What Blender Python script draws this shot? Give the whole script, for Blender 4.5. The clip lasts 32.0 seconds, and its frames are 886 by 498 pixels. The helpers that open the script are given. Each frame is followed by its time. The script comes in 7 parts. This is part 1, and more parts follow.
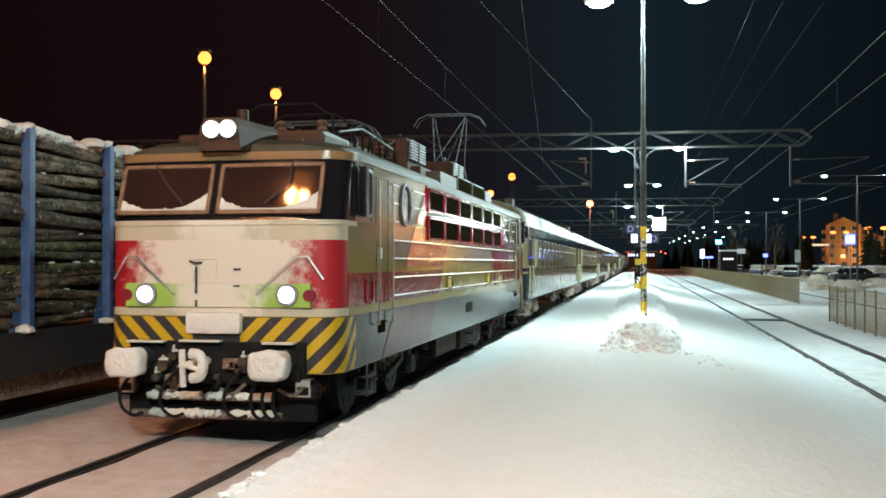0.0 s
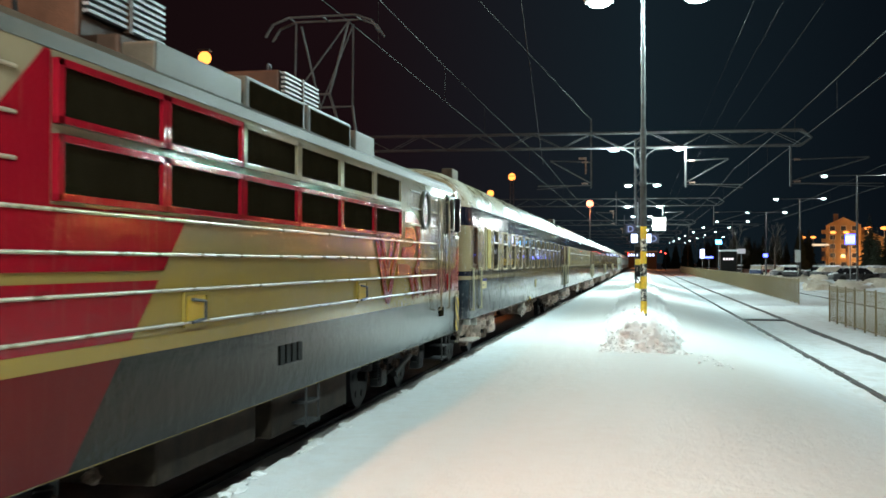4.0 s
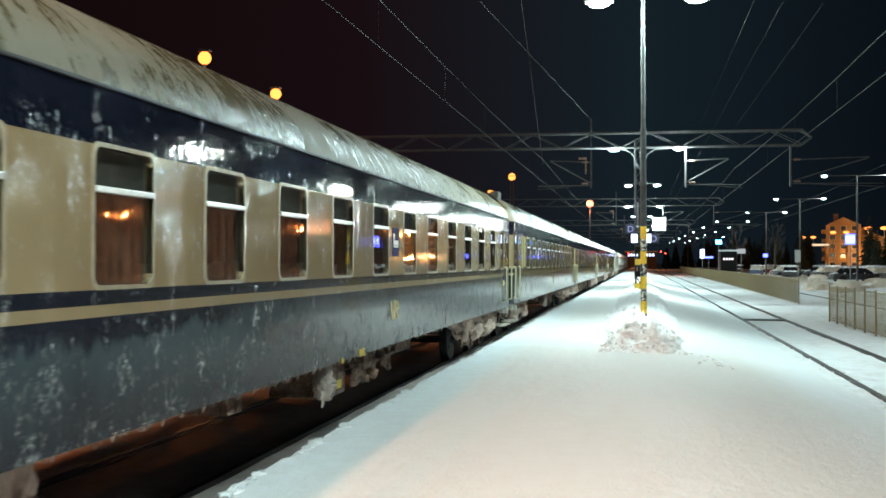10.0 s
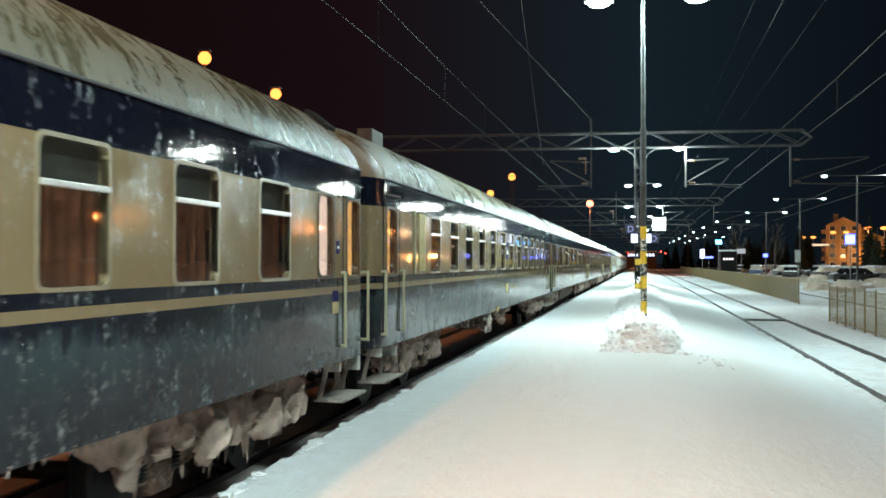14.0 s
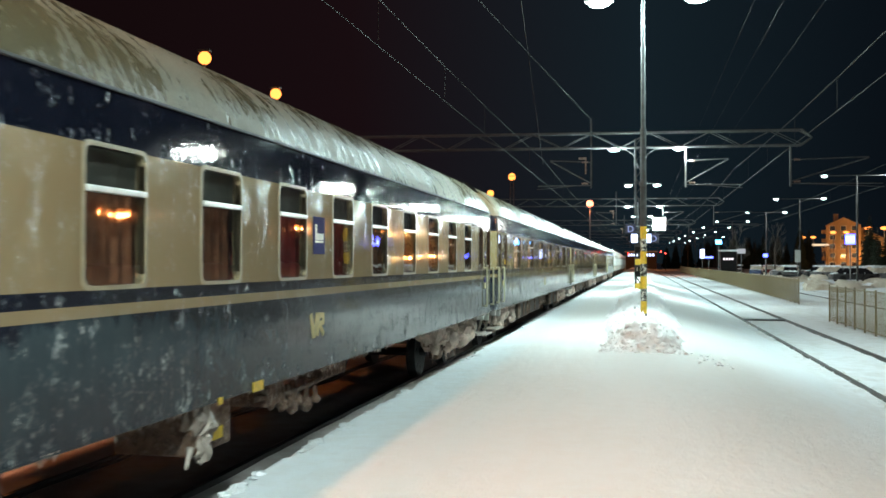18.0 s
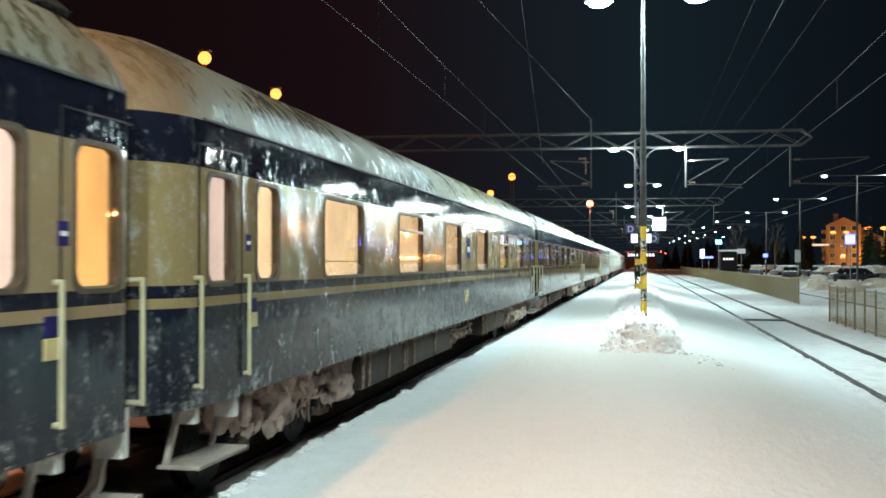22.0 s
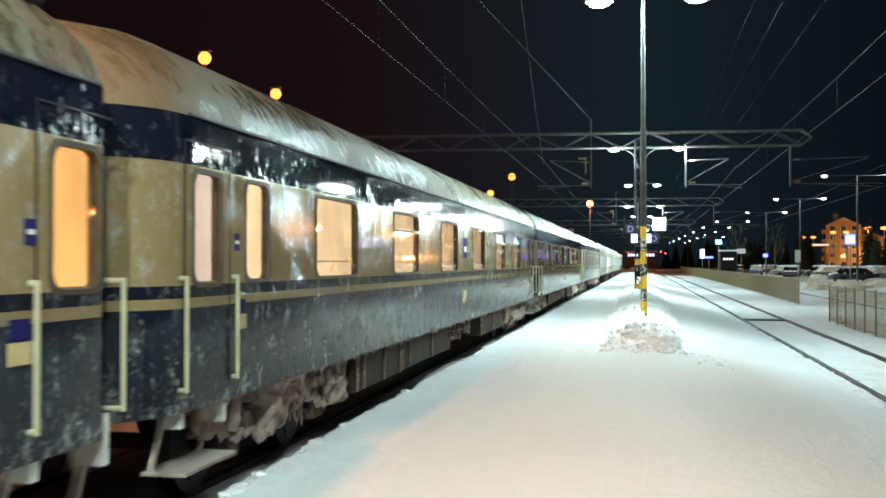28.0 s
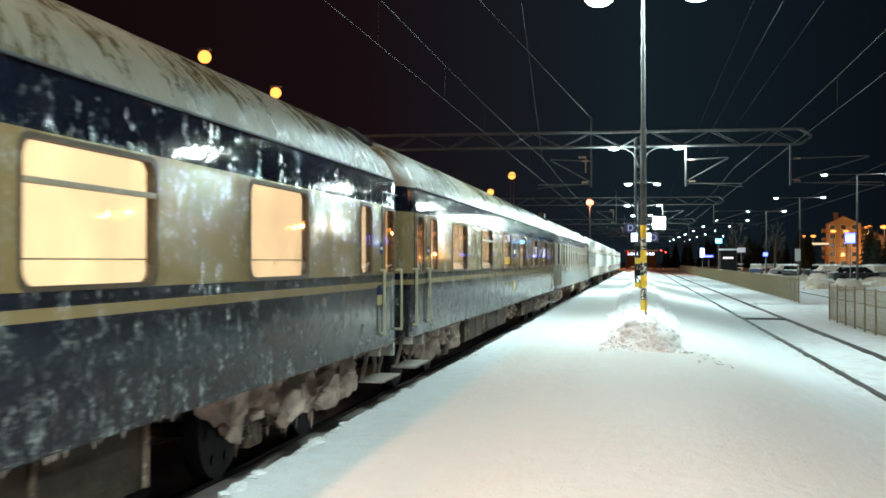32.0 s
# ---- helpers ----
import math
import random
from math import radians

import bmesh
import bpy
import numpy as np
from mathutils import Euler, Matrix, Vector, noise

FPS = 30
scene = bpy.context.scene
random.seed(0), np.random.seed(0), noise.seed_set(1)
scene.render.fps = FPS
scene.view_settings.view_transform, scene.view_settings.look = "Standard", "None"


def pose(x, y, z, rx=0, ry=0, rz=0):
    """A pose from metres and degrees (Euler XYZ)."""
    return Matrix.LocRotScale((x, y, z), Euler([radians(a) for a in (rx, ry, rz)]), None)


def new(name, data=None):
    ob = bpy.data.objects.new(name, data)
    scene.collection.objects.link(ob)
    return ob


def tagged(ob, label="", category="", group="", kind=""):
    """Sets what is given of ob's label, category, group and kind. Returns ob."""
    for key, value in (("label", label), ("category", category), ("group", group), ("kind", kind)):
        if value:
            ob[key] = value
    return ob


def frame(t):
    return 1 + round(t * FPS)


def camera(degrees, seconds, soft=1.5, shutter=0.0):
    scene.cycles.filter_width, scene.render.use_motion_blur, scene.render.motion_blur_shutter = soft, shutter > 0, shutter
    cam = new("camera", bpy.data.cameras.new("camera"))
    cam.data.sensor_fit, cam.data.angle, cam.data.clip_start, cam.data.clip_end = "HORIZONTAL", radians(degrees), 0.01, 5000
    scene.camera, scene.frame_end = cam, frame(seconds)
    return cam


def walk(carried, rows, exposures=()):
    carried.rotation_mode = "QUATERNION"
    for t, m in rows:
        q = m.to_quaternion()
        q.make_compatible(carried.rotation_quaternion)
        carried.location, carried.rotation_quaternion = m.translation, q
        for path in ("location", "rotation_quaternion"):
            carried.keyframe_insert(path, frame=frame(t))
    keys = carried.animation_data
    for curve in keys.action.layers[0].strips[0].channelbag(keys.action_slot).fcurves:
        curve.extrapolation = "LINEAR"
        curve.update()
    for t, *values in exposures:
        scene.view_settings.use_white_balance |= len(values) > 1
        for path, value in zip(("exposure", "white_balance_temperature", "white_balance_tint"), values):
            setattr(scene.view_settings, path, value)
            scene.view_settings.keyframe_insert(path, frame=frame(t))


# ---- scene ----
cam = camera(48.55, 32.0, soft=1.6, shutter=0.4)
EYE = (0.0, 0.0, 2.148)
STILL = pose(*EYE, 90.80, 0, 11.37)
NUDGED = pose(*EYE, 90.735, 0, 11.37)
walk(cam, [(0.0, STILL), (30.0, STILL), (30.45, NUDGED), (32.0, NUDGED)],
     exposures=[(0.0, 0.32), (32.0, 0.32)])

# the train's way along the track, metres gone at each second
GONE = [0.0, 2.491, 5.063, 7.731, 10.567, 13.622, 16.803, 20.003, 23.206, 26.421, 29.679, 33.016, 36.471, 40.067, 43.762, 47.510,
        51.316, 55.194, 59.154, 63.198, 67.308, 71.465, 75.663, 79.909, 84.258, 88.743, 93.279, 97.781, 102.289, 106.860, 111.492,
        116.173, 120.901]
TRACK = -4.976      # centre of the train's track
SIDE = 4.60         # centre of the side track
LOGS = -9.60        # centre of the log train's track
DECK = 0.55         # platform height over the rail

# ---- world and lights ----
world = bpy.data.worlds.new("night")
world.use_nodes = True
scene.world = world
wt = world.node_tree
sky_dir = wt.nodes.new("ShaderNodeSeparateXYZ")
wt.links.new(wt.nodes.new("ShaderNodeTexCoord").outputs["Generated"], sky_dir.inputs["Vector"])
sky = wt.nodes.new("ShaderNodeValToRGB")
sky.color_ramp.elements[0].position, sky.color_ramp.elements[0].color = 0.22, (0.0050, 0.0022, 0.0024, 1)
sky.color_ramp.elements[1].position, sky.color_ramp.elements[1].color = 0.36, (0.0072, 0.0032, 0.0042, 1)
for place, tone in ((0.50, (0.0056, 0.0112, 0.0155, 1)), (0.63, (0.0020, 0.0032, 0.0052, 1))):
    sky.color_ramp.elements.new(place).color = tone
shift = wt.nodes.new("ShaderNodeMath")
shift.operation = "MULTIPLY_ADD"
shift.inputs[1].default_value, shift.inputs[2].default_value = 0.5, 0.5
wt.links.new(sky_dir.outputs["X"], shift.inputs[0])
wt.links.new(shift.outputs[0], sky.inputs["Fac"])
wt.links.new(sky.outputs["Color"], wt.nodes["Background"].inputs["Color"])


def lamp(x, y, z, watts, colour, radius=0.14):
    data = bpy.data.lights.new("light", "POINT")
    data.energy, data.color, data.shadow_soft_size = watts, colour, radius
    new("light", data).location = (x, y, z)


COOL, SODIUM = (0.72, 1.0, 0.99), (1.0, 0.32, 0.09)
MASTS = [-3.0, 23.0, 78.0, 131.0, 184.0]        # plain lamp masts on the platform
GANTRIES = [51.5, 104.5, 157.5, 210.5, 263.5]   # overhead line gantries, with lamps as well
for my in MASTS[1:4]:
    for side in (-1.0, 1.2):
        lamp(0.08 + side, my, 7.92, 1700 if my < 50 else 2600, COOL)
for side in (-1.0, 1.2):
    lamp(0.08 + side, -3.0, 7.92, 3400 if side < 0 else 2300, (0.80, 1.0, 0.97))
for gy in GANTRIES[:3]:
    for side in (-1.42, 1.85):
        lamp(0.08 + side, gy, 7.72, 2000 if gy < 60 else 2500, COOL)
YARD = [(-23.36, 50.0, 13.4), (-23.29, 60.5, 13.2), (-22.0, 24.0, 13.0), (-7.5, -1.5, 13.0)]
for (x, y, z) in YARD:
    lamp(x, y, z - 0.45, 8200 if y < 10 else 4500, (1.0, 0.53, 0.32) if y < 10 else SODIUM, 0.2)
BEHIND = (-9.4, -0.5, 13.0)
lamp(-9.4, -0.5, 12.5, 1500, SODIUM, 0.3)
LOT = [(17.9, 88.0), (18.0, 119.0), (18.0, 150.0), (18.0, 57.0)]
for (x, y) in LOT:
    lamp(x + 2.45, y, 8.95, 1300, (0.86, 0.97, 0.92), 0.25)

# ---- materials ----
def mat(name):
    m = bpy.data.materials.new(name)
    m.use_nodes = True
    t = m.node_tree
    t.nodes.clear()
    out = t.nodes.new("ShaderNodeOutputMaterial")
    return m, t, out


def nd(t, kind, **inputs):
    n = t.nodes.new(kind)
    for k, v in inputs.items():
        k = k.replace("_", " ")
        if isinstance(v, bpy.types.NodeSocket):
            t.links.new(v, n.inputs[k])
        else:
            n.inputs[k].default_value = v
    return n


def noise_of(t, vec, scale, detail=4.0, rough=0.6):
    return nd(t, "ShaderNodeTexNoise", Vector=vec, Scale=scale, Detail=detail, Roughness=rough).outputs["Fac"]


def ramp(t, fac, stops, mode="LINEAR"):
    n = t.nodes.new("ShaderNodeValToRGB")
    n.color_ramp.interpolation = mode
    els = n.color_ramp.elements
    while len(els) < len(stops):
        els.new(0.5)
    for e, (p, c) in zip(els, stops):
        e.position, e.color = p, (*c, 1) if len(c) == 3 else c
    t.links.new(fac, n.inputs["Fac"])
    return n.outputs["Color"]


def mixc(t, fac, a, b):
    n = t.nodes.new("ShaderNodeMix")
    n.data_type = "RGBA"
    for i, v in ((0, fac), (6, a), (7, b)):
        if isinstance(v, bpy.types.NodeSocket):
            t.links.new(v, n.inputs[i])
        else:
            n.inputs[i].default_value = v if i == 0 else (*v, 1)
    return n.outputs[2]


def maths(t, op, a, b=0.0, clamp=False):
    n = t.nodes.new("ShaderNodeMath")
    n.operation, n.use_clamp = op, clamp
    for i, v in enumerate((a, b)):
        if isinstance(v, bpy.types.NodeSocket):
            t.links.new(v, n.inputs[i])
        else:
            n.inputs[i].default_value = v
    return n.outputs[0]


def objco(t):
    return t.nodes.new("ShaderNodeTexCoord").outputs["Object"]


def stretch(t, vec, sx, sy, sz):
    n = t.nodes.new("ShaderNodeMapping")
    t.links.new(vec, n.inputs["Vector"])
    n.inputs["Scale"].default_value = (sx, sy, sz)
    return n.outputs["Vector"]


def surface(t, out, colour, rough, metal=0.0, bump=None, height=0.02, spec=0.5, coat=0.0):
    b = nd(t, "ShaderNodeBsdfPrincipled", Base_Color=colour if isinstance(colour, bpy.types.NodeSocket) else (*colour, 1),
           Roughness=rough, Metallic=metal, Coat_Weight=coat)
    b.inputs["Specular IOR Level"].default_value = spec
    if bump is not None:
        k = nd(t, "ShaderNodeBump", Height=bump, Distance=height, Strength=1.0)
        t.links.new(k.outputs["Normal"], b.inputs["Normal"])
    t.links.new(b.outputs["BSDF"], out.inputs["Surface"])
    return b


def plain(name, colour, rough=0.5, metal=0.0, vary=0.25, scale=6.0, height=0.003, grain=60.0, spec=0.5):
    """A surface with stains at one scale and grain at another."""
    m, t, out = mat(name)
    co = objco(t)
    stain = noise_of(t, co, scale, 5.0)
    dark = tuple(c * (1 - vary) for c in colour)
    light = tuple(min(1.0, c * (1 + vary)) for c in colour)
    col = ramp(t, stain, [(0.3, dark), (0.7, light)])
    fine = noise_of(t, co, grain, 3.0)
    r = maths(t, "ADD", maths(t, "MULTIPLY", stain, 0.3), rough - 0.15, True)
    surface(t, out, col, r, metal, fine, height, spec)
    return m


def glow(name, colour, strength):
    m, t, out = mat(name)
    e = nd(t, "ShaderNodeEmission", Color=(*colour, 1), Strength=strength)
    t.links.new(e.outputs["Emission"], out.inputs["Surface"])
    return m


def make_snow(name, tint=(0.80, 0.81, 0.83), dirt=(0.62, 0.54, 0.46), amount=0.5, coarse=1.0, trodden=0.0, sooty=0.0):
    m, t, out = mat(name)
    co = objco(t)
    big = noise_of(t, stretch(t, co, 1.0, 0.22, 1.0), 0.9 * coarse, 6.0, 0.65)
    mid = noise_of(t, co, 5.0 * coarse, 6.0, 0.7)
    fine = noise_of(t, co, 70.0, 3.0, 0.7)
    soil = maths(t, "MULTIPLY", ramp(t, maths(t, "MULTIPLY", big, mid), [(0.20, (0, 0, 0)), (0.42, (1, 1, 1))]), amount)
    col = mixc(t, soil, tint, dirt)
    # warm lamplight beyond the train's shadow edge, tinted into the snow colour
    if trodden:
        wide = maths(t, "ADD", nd(t, "ShaderNodeSeparateXYZ", Vector=co).outputs["X"], maths(t, "MULTIPLY", mid, 0.5))
        xmask = ramp(t, maths(t, "ADD", maths(t, "MULTIPLY", wide, 0.1), 0.5), [(0.265, (0, 0, 0)), (0.325, (1, 1, 1)), (0.70, (1, 1, 1)), (0.82, (0, 0, 0))])
        col = mixc(t, maths(t, "MULTIPLY", xmask, trodden), col, (0.70, 0.635, 0.59))
    if sooty:
        wide = maths(t, "ADD", nd(t, "ShaderNodeSeparateXYZ", Vector=co).outputs["X"], maths(t, "MULTIPLY", mid, 0.8))
        xmask = ramp(t, maths(t, "ADD", maths(t, "MULTIPLY", wide, 0.05), 0.5), [(0.32, (1, 1, 1)), (0.37, (0, 0, 0))])
        col = mixc(t, maths(t, "MULTIPLY", xmask, maths(t, "ADD", maths(t, "MULTIPLY", mid, 0.5), sooty - 0.25)), col, (0.40, 0.24, 0.175))
    h = maths(t, "ADD", maths(t, "MULTIPLY", mid, 1.0), maths(t, "MULTIPLY", fine, 0.18))
    h = maths(t, "ADD", h, maths(t, "MULTIPLY", big, 1.6))
    b = surface(t, out, col, 0.7, 0.0, h, 0.035, 0.10)
    b.inputs["Subsurface Weight"].default_value = 0.0
    return m


def frosted_rust():
    m, t, out = mat("frosted_rusty_steel")
    co = objco(t)
    stain = noise_of(t, co, 6.0, 5.0)
    rime = ramp(t, noise_of(t, co, 14.0, 5.0, 0.75), [(0.50, (0, 0, 0)), (0.62, (0.8, 0.8, 0.8))])
    col = ramp(t, stain, [(0.3, (0.10, 0.062, 0.046)), (0.7, (0.30, 0.19, 0.135))])
    col = mixc(t, rime, col, (0.54, 0.42, 0.35))
    surface(t, out, col, 0.8, 0, rime, 0.02, 0.3)
    return m


SNOW = make_snow("warm_lit_snow", amount=0.35, trodden=0.6)
LOTSNOW = make_snow("dirty_lot_snow", tint=(0.62, 0.55, 0.46), dirt=(0.34, 0.26, 0.18), amount=0.8, coarse=0.6)
FRESH = make_snow("ploughed_snow", tint=(0.93, 0.90, 0.89), dirt=(0.80, 0.70, 0.66), amount=0.14, coarse=2.5)
GROUND = make_snow("ground_snow", dirt=(0.45, 0.38, 0.32), amount=0.55, coarse=0.5, sooty=0.55)
ICE = plain("rime_ice", (0.42, 0.35, 0.30), 0.5, 0, 0.25, 9.0, 0.01, 40.0)
ROOFSNOW = make_snow("roof_snow", amount=0.1, coarse=2.0)
STEEL = plain("galvanised_steel", (0.20, 0.205, 0.21), 0.5, 0.4, 0.2, 8.0)
DARKSTEEL = plain("dark_steel", (0.035, 0.034, 0.035), 0.6, 0.3, 0.35, 5.0)
RUST = frosted_rust()
RAIL = plain("rail_steel", (0.05, 0.04, 0.038), 0.5, 0.6, 0.35, 3.0)
CONCRETE = plain("concrete", (0.07, 0.066, 0.062), 0.85, 0, 0.3, 2.0, 0.006)
RUBBER = plain("black_rubber", (0.010, 0.010, 0.010), 0.8, 0, 0.3, 9.0, 0.003, 60.0, 0.15)
PACKED = plain("packed_brown_snow", (0.64, 0.49, 0.41), 0.9, 0, 0.35, 5.0, 0.012, 30.0, 0.15)
ALU = plain("aluminium", (0.62, 0.62, 0.60), 0.35, 0.8, 0.12, 10.0)
WIRE = plain("copper_wire", (0.014, 0.013, 0.012), 0.8, 0.0, 0.2, 2.0, 0.003, 60.0, 0.2)
POLE = plain("dull_galvanised_pole", (0.055, 0.058, 0.058), 0.6, 0.0, 0.35, 9.0, 0.003, 50.0, 0.25)
GANTRYSTEEL = plain("weathered_gantry_steel", (0.050, 0.050, 0.051), 0.7, 0.0, 0.3, 3.0, 0.003, 60.0, 0.25)
WINFRAME = plain("dull_window_frame", (0.06, 0.053, 0.036), 0.5, 0.1, 0.2, 9.0)
BEIGEFRAME = plain("beige_window_frame", (0.24, 0.19, 0.11), 0.45, 0, 0.25, 9.0)
BROWNFRAME = plain("brown_window_seal", (0.060, 0.040, 0.022), 0.6, 0, 0.3, 9.0, 0.003, 60.0, 0.2)
YELLOW = plain("yellow_paint", (0.72, 0.46, 0.03), 0.5, 0, 0.2, 12.0)
BLACK = plain("black_paint", (0.011, 0.010, 0.010), 0.8, 0, 0.4, 12.0, 0.003, 60.0, 0.15)
CREAM = plain("cream_paint", (0.42, 0.38, 0.24), 0.4, 0, 0.15, 4.0)
WHITEPAINT = plain("white_paint", (0.72, 0.70, 0.64), 0.45, 0, 0.15, 7.0)
LAMPCOOL = glow("lamp_cool", (0.72, 1.0, 0.96), 14.0)
# orange of the surrounding glow is put into the sodium lens colour
LAMPSODIUM = glow("lamp_sodium", (1.0, 0.29, 0.055), 2.6)
LAMPORANGE = glow("lamp_orange", (1.0, 0.29, 0.06), 2.6)
LAMPRED = glow("lamp_red_sodium", (1.0, 0.24, 0.12), 5.0)


# ---- mesh helpers ----
def box(bm, x0, x1, y0, y1, z0, z1, bevel=0.0):
    r = bmesh.ops.create_cube(bm, size=1.0)
    vs = r["verts"]
    bmesh.ops.scale(bm, vec=(x1 - x0, y1 - y0, z1 - z0), verts=vs)
    bmesh.ops.translate(bm, vec=((x0 + x1) / 2, (y0 + y1) / 2, (z0 + z1) / 2), verts=vs)
    if bevel:
        es = list({e for v in vs for e in v.link_edges})
        bmesh.ops.bevel(bm, geom=es, offset=bevel, segments=2, affect="EDGES", profile=0.6)
    return vs


def rod(bm, a, b, r, seg=8, r2=None):
    a, b = Vector(a), Vector(b)
    d = b - a
    m = Matrix.Translation((a + b) / 2) @ d.to_track_quat("Z", "Y").to_matrix().to_4x4()
    bmesh.ops.create_cone(bm, cap_ends=True, segments=seg, radius1=r, radius2=r if r2 is None else r2, depth=d.length, matrix=m)


def bar(bm, a, b, w, h=None):
    """A square bar from a to b."""
    a, b = Vector(a), Vector(b)
    d = b - a
    m = Matrix.Translation((a + b) / 2) @ d.to_track_quat("Z", "Y").to_matrix().to_4x4() @ Matrix.Diagonal((w, h or w, d.length, 1))
    bmesh.ops.create_cube(bm, size=1.0, matrix=m)


def curved(pts, n=6):
    """A smooth run of places through the given ones."""
    p = [Vector(q) for q in pts]
    p = [p[0] * 2 - p[1]] + p + [p[-1] * 2 - p[-2]]
    out = []
    for i in range(1, len(p) - 2):
        for k in range(n):
            t = k / n
            out.append(0.5 * (2 * p[i] + (p[i + 1] - p[i - 1]) * t + (2 * p[i - 1] - 5 * p[i] + 4 * p[i + 1] - p[i + 2]) * t * t + (3 * p[i] - p[i - 1] - 3 * p[i + 1] + p[i + 2]) * t ** 3))
    return out + [p[-2]]


def bent(bm, pts, r, seg=6):
    """One bent tube through the given places."""
    p = [Vector(q) for q in pts]
    rings, side = [], None
    for i, c in enumerate(p):
        d = (p[min(i + 1, len(p) - 1)] - p[max(i - 1, 0)]).normalized()
        if side is None:
            side = d.orthogonal().normalized()
        side = (side - d * side.dot(d)).normalized()
        up = d.cross(side)
        rings.append([bm.verts.new(c + (side * math.cos(2 * math.pi * k / seg) + up * math.sin(2 * math.pi * k / seg)) * r) for k in range(seg)])
    for a, b in zip(rings, rings[1:]):
        for k in range(seg):
            bm.faces.new((a[k], a[(k + 1) % seg], b[(k + 1) % seg], b[k]))
    bm.faces.new(rings[0][::-1])
    bm.faces.new(rings[-1])


def grid_faces(bm, rows):
    vs = [[bm.verts.new(p) for p in r] for r in rows]
    for a, b in zip(vs, vs[1:]):
        for i in range(len(a) - 1):
            bm.faces.new((a[i], a[i + 1], b[i + 1], b[i]))


def link(name, bm, material, parent=None, smooth=False):
    me = bpy.data.meshes.new(name)
    bm.to_mesh(me)
    bm.free()
    me.materials.append(material)
    if smooth:
        for p in me.polygons:
            p.use_smooth = True
        me.set_sharp_from_angle(angle=0.7)
    ob = new(name, me)
    ob.parent = parent
    return ob


def part(name, bm, material, parent, label="", smooth=False):
    return tagged(link(name, bm, material, parent, smooth), label)


def part_box(name, material, parent, x0, x1, y0, y1, z0, z1, bevel=0.0, label=""):
    bm = bmesh.new()
    box(bm, x0, x1, y0, y1, z0, z1, bevel)
    return part(name, bm, material, parent, label)


def part_rods(name, material, parent, rods, r, seg=8, label=""):
    bm = bmesh.new()
    for a, b in rods:
        rod(bm, a, b, r, seg)
    return part(name, bm, material, parent, label, True)


def thing(name, label, category, x=0, y=0, z=0, group="", kind=""):
    ob = new(name)
    ob.matrix_basis = pose(x, y, z)
    return tagged(ob, label, category, group, kind)


def lump(bm, x, y, z, r, squash=0.7, seed=0.0, sub=1):
    v = bmesh.ops.create_icosphere(bm, subdivisions=sub, radius=r)["verts"]
    for q in v:
        n = noise.noise(q.co * (1.7 / r) + Vector((seed, seed * 1.7, 0)))
        n += 0.5 * noise.noise(q.co * (4.6 / r) + Vector((0, seed, seed * 0.6)))
        q.co *= 1.0 + 0.45 * n
        q.co.z *= squash
        q.co += Vector((x, y, z))


def sheet(name, xs, ys, zf, material, label, category, kind="structure", smooth=True):
    """A grid of ground with the height zf(x, y)."""
    verts = [(x, y, zf(x, y)) for y in ys for x in xs]
    n = len(xs)
    faces = [(j * n + i, j * n + i + 1, (j + 1) * n + i + 1, (j + 1) * n + i) for j in range(len(ys) - 1) for i in range(n - 1)]
    me = bpy.data.meshes.new(name)
    me.from_pydata(verts, [], faces)
    me.materials.append(material)
    for p in me.polygons:
        p.use_smooth = smooth
    return tagged(new(name, me), label, category, "", kind)


def fbm(x, y, s):
    return noise.fractal(Vector((x * s, y * s, 3.1)), 1.0, 2.0, 4)


def steps_of(a, b, first, grow=1.06, most=30.0):
    out, d = [a], first
    while out[-1] < b:
        out.append(min(b, out[-1] + d))
        d = min(most, d * grow)
    return out


# ---- ground, platform, tracks ----
def ground_height(x, y):
    z = -0.05 + 0.03 * fbm(x, y, 0.8)
    if -3.0 < x < 3.0:
        z = -0.3
    for c in (TRACK, LOGS, SIDE):
        if abs(x - c) < 0.70:
            z = min(z, -0.035 + 0.015 * fbm(x, y, 1.3))
    if abs(x + 7.25) < 0.75 and y > 9:
        z += 0.10 * max(0.0, 1 - abs(x + 7.25) / 0.75)
    if x > 12:
        z += min(0.35, (x - 12) * 0.05) + 0.12 * max(0.0, fbm(x, y, 0.12))
    return z


gx = [-2500, -800, -300, -120, -60, -35, -25, -20, -16, -13, -11.5, -10.9, -10.4, -10.2, -9, -8.8, -8.5, -8.2, -7.9, -7.6, -7.25, -6.9, -6.6, -6.3, -6.1,
      -5.75, -5.68, -5.3, -4.98, -4.6, -4.27, -4.2, -4.0, -3.7, -3.3, -2.95, -2.9, 2.9, 3.05, 3.4, 3.7, 3.9, 4.0, 4.3, 4.6, 4.9, 5.2, 5.3, 5.6, 6.0, 6.5, 7, 7.5,
      8, 9, 10, 11, 12, 13.5, 15, 17, 19, 22, 25, 29, 34, 40, 50, 70, 110, 200, 400, 900, 2500]
gy_ = [-2500, -600, -150, -60, -30, -12] + [-6 + 0.5 * i for i in range(90)] + steps_of(39.5, 2600, 1.0, 1.07, 300)
sheet("ground", gx, gy_, ground_height, GROUND, "snow-covered railway yard ground with brownish trodden patches", "ground")


def deck_height(x, y):
    z = DECK + 0.012 * fbm(x, y, 0.7) + 0.02 * fbm(x, y, 0.15)
    if x > 0.3:
        k = min(1.0, (x - 0.3) / 3.15)
        z -= (1.15 * k - 0.15 if k > 0.26 else 2.2 * k * k) * (DECK + 0.03)
    if x < -2.75:
        z += 0.035 * fbm(x * 3, y, 2.5) - 0.05 * max(0.0, (-2.88 - x) / 0.05)
    return z


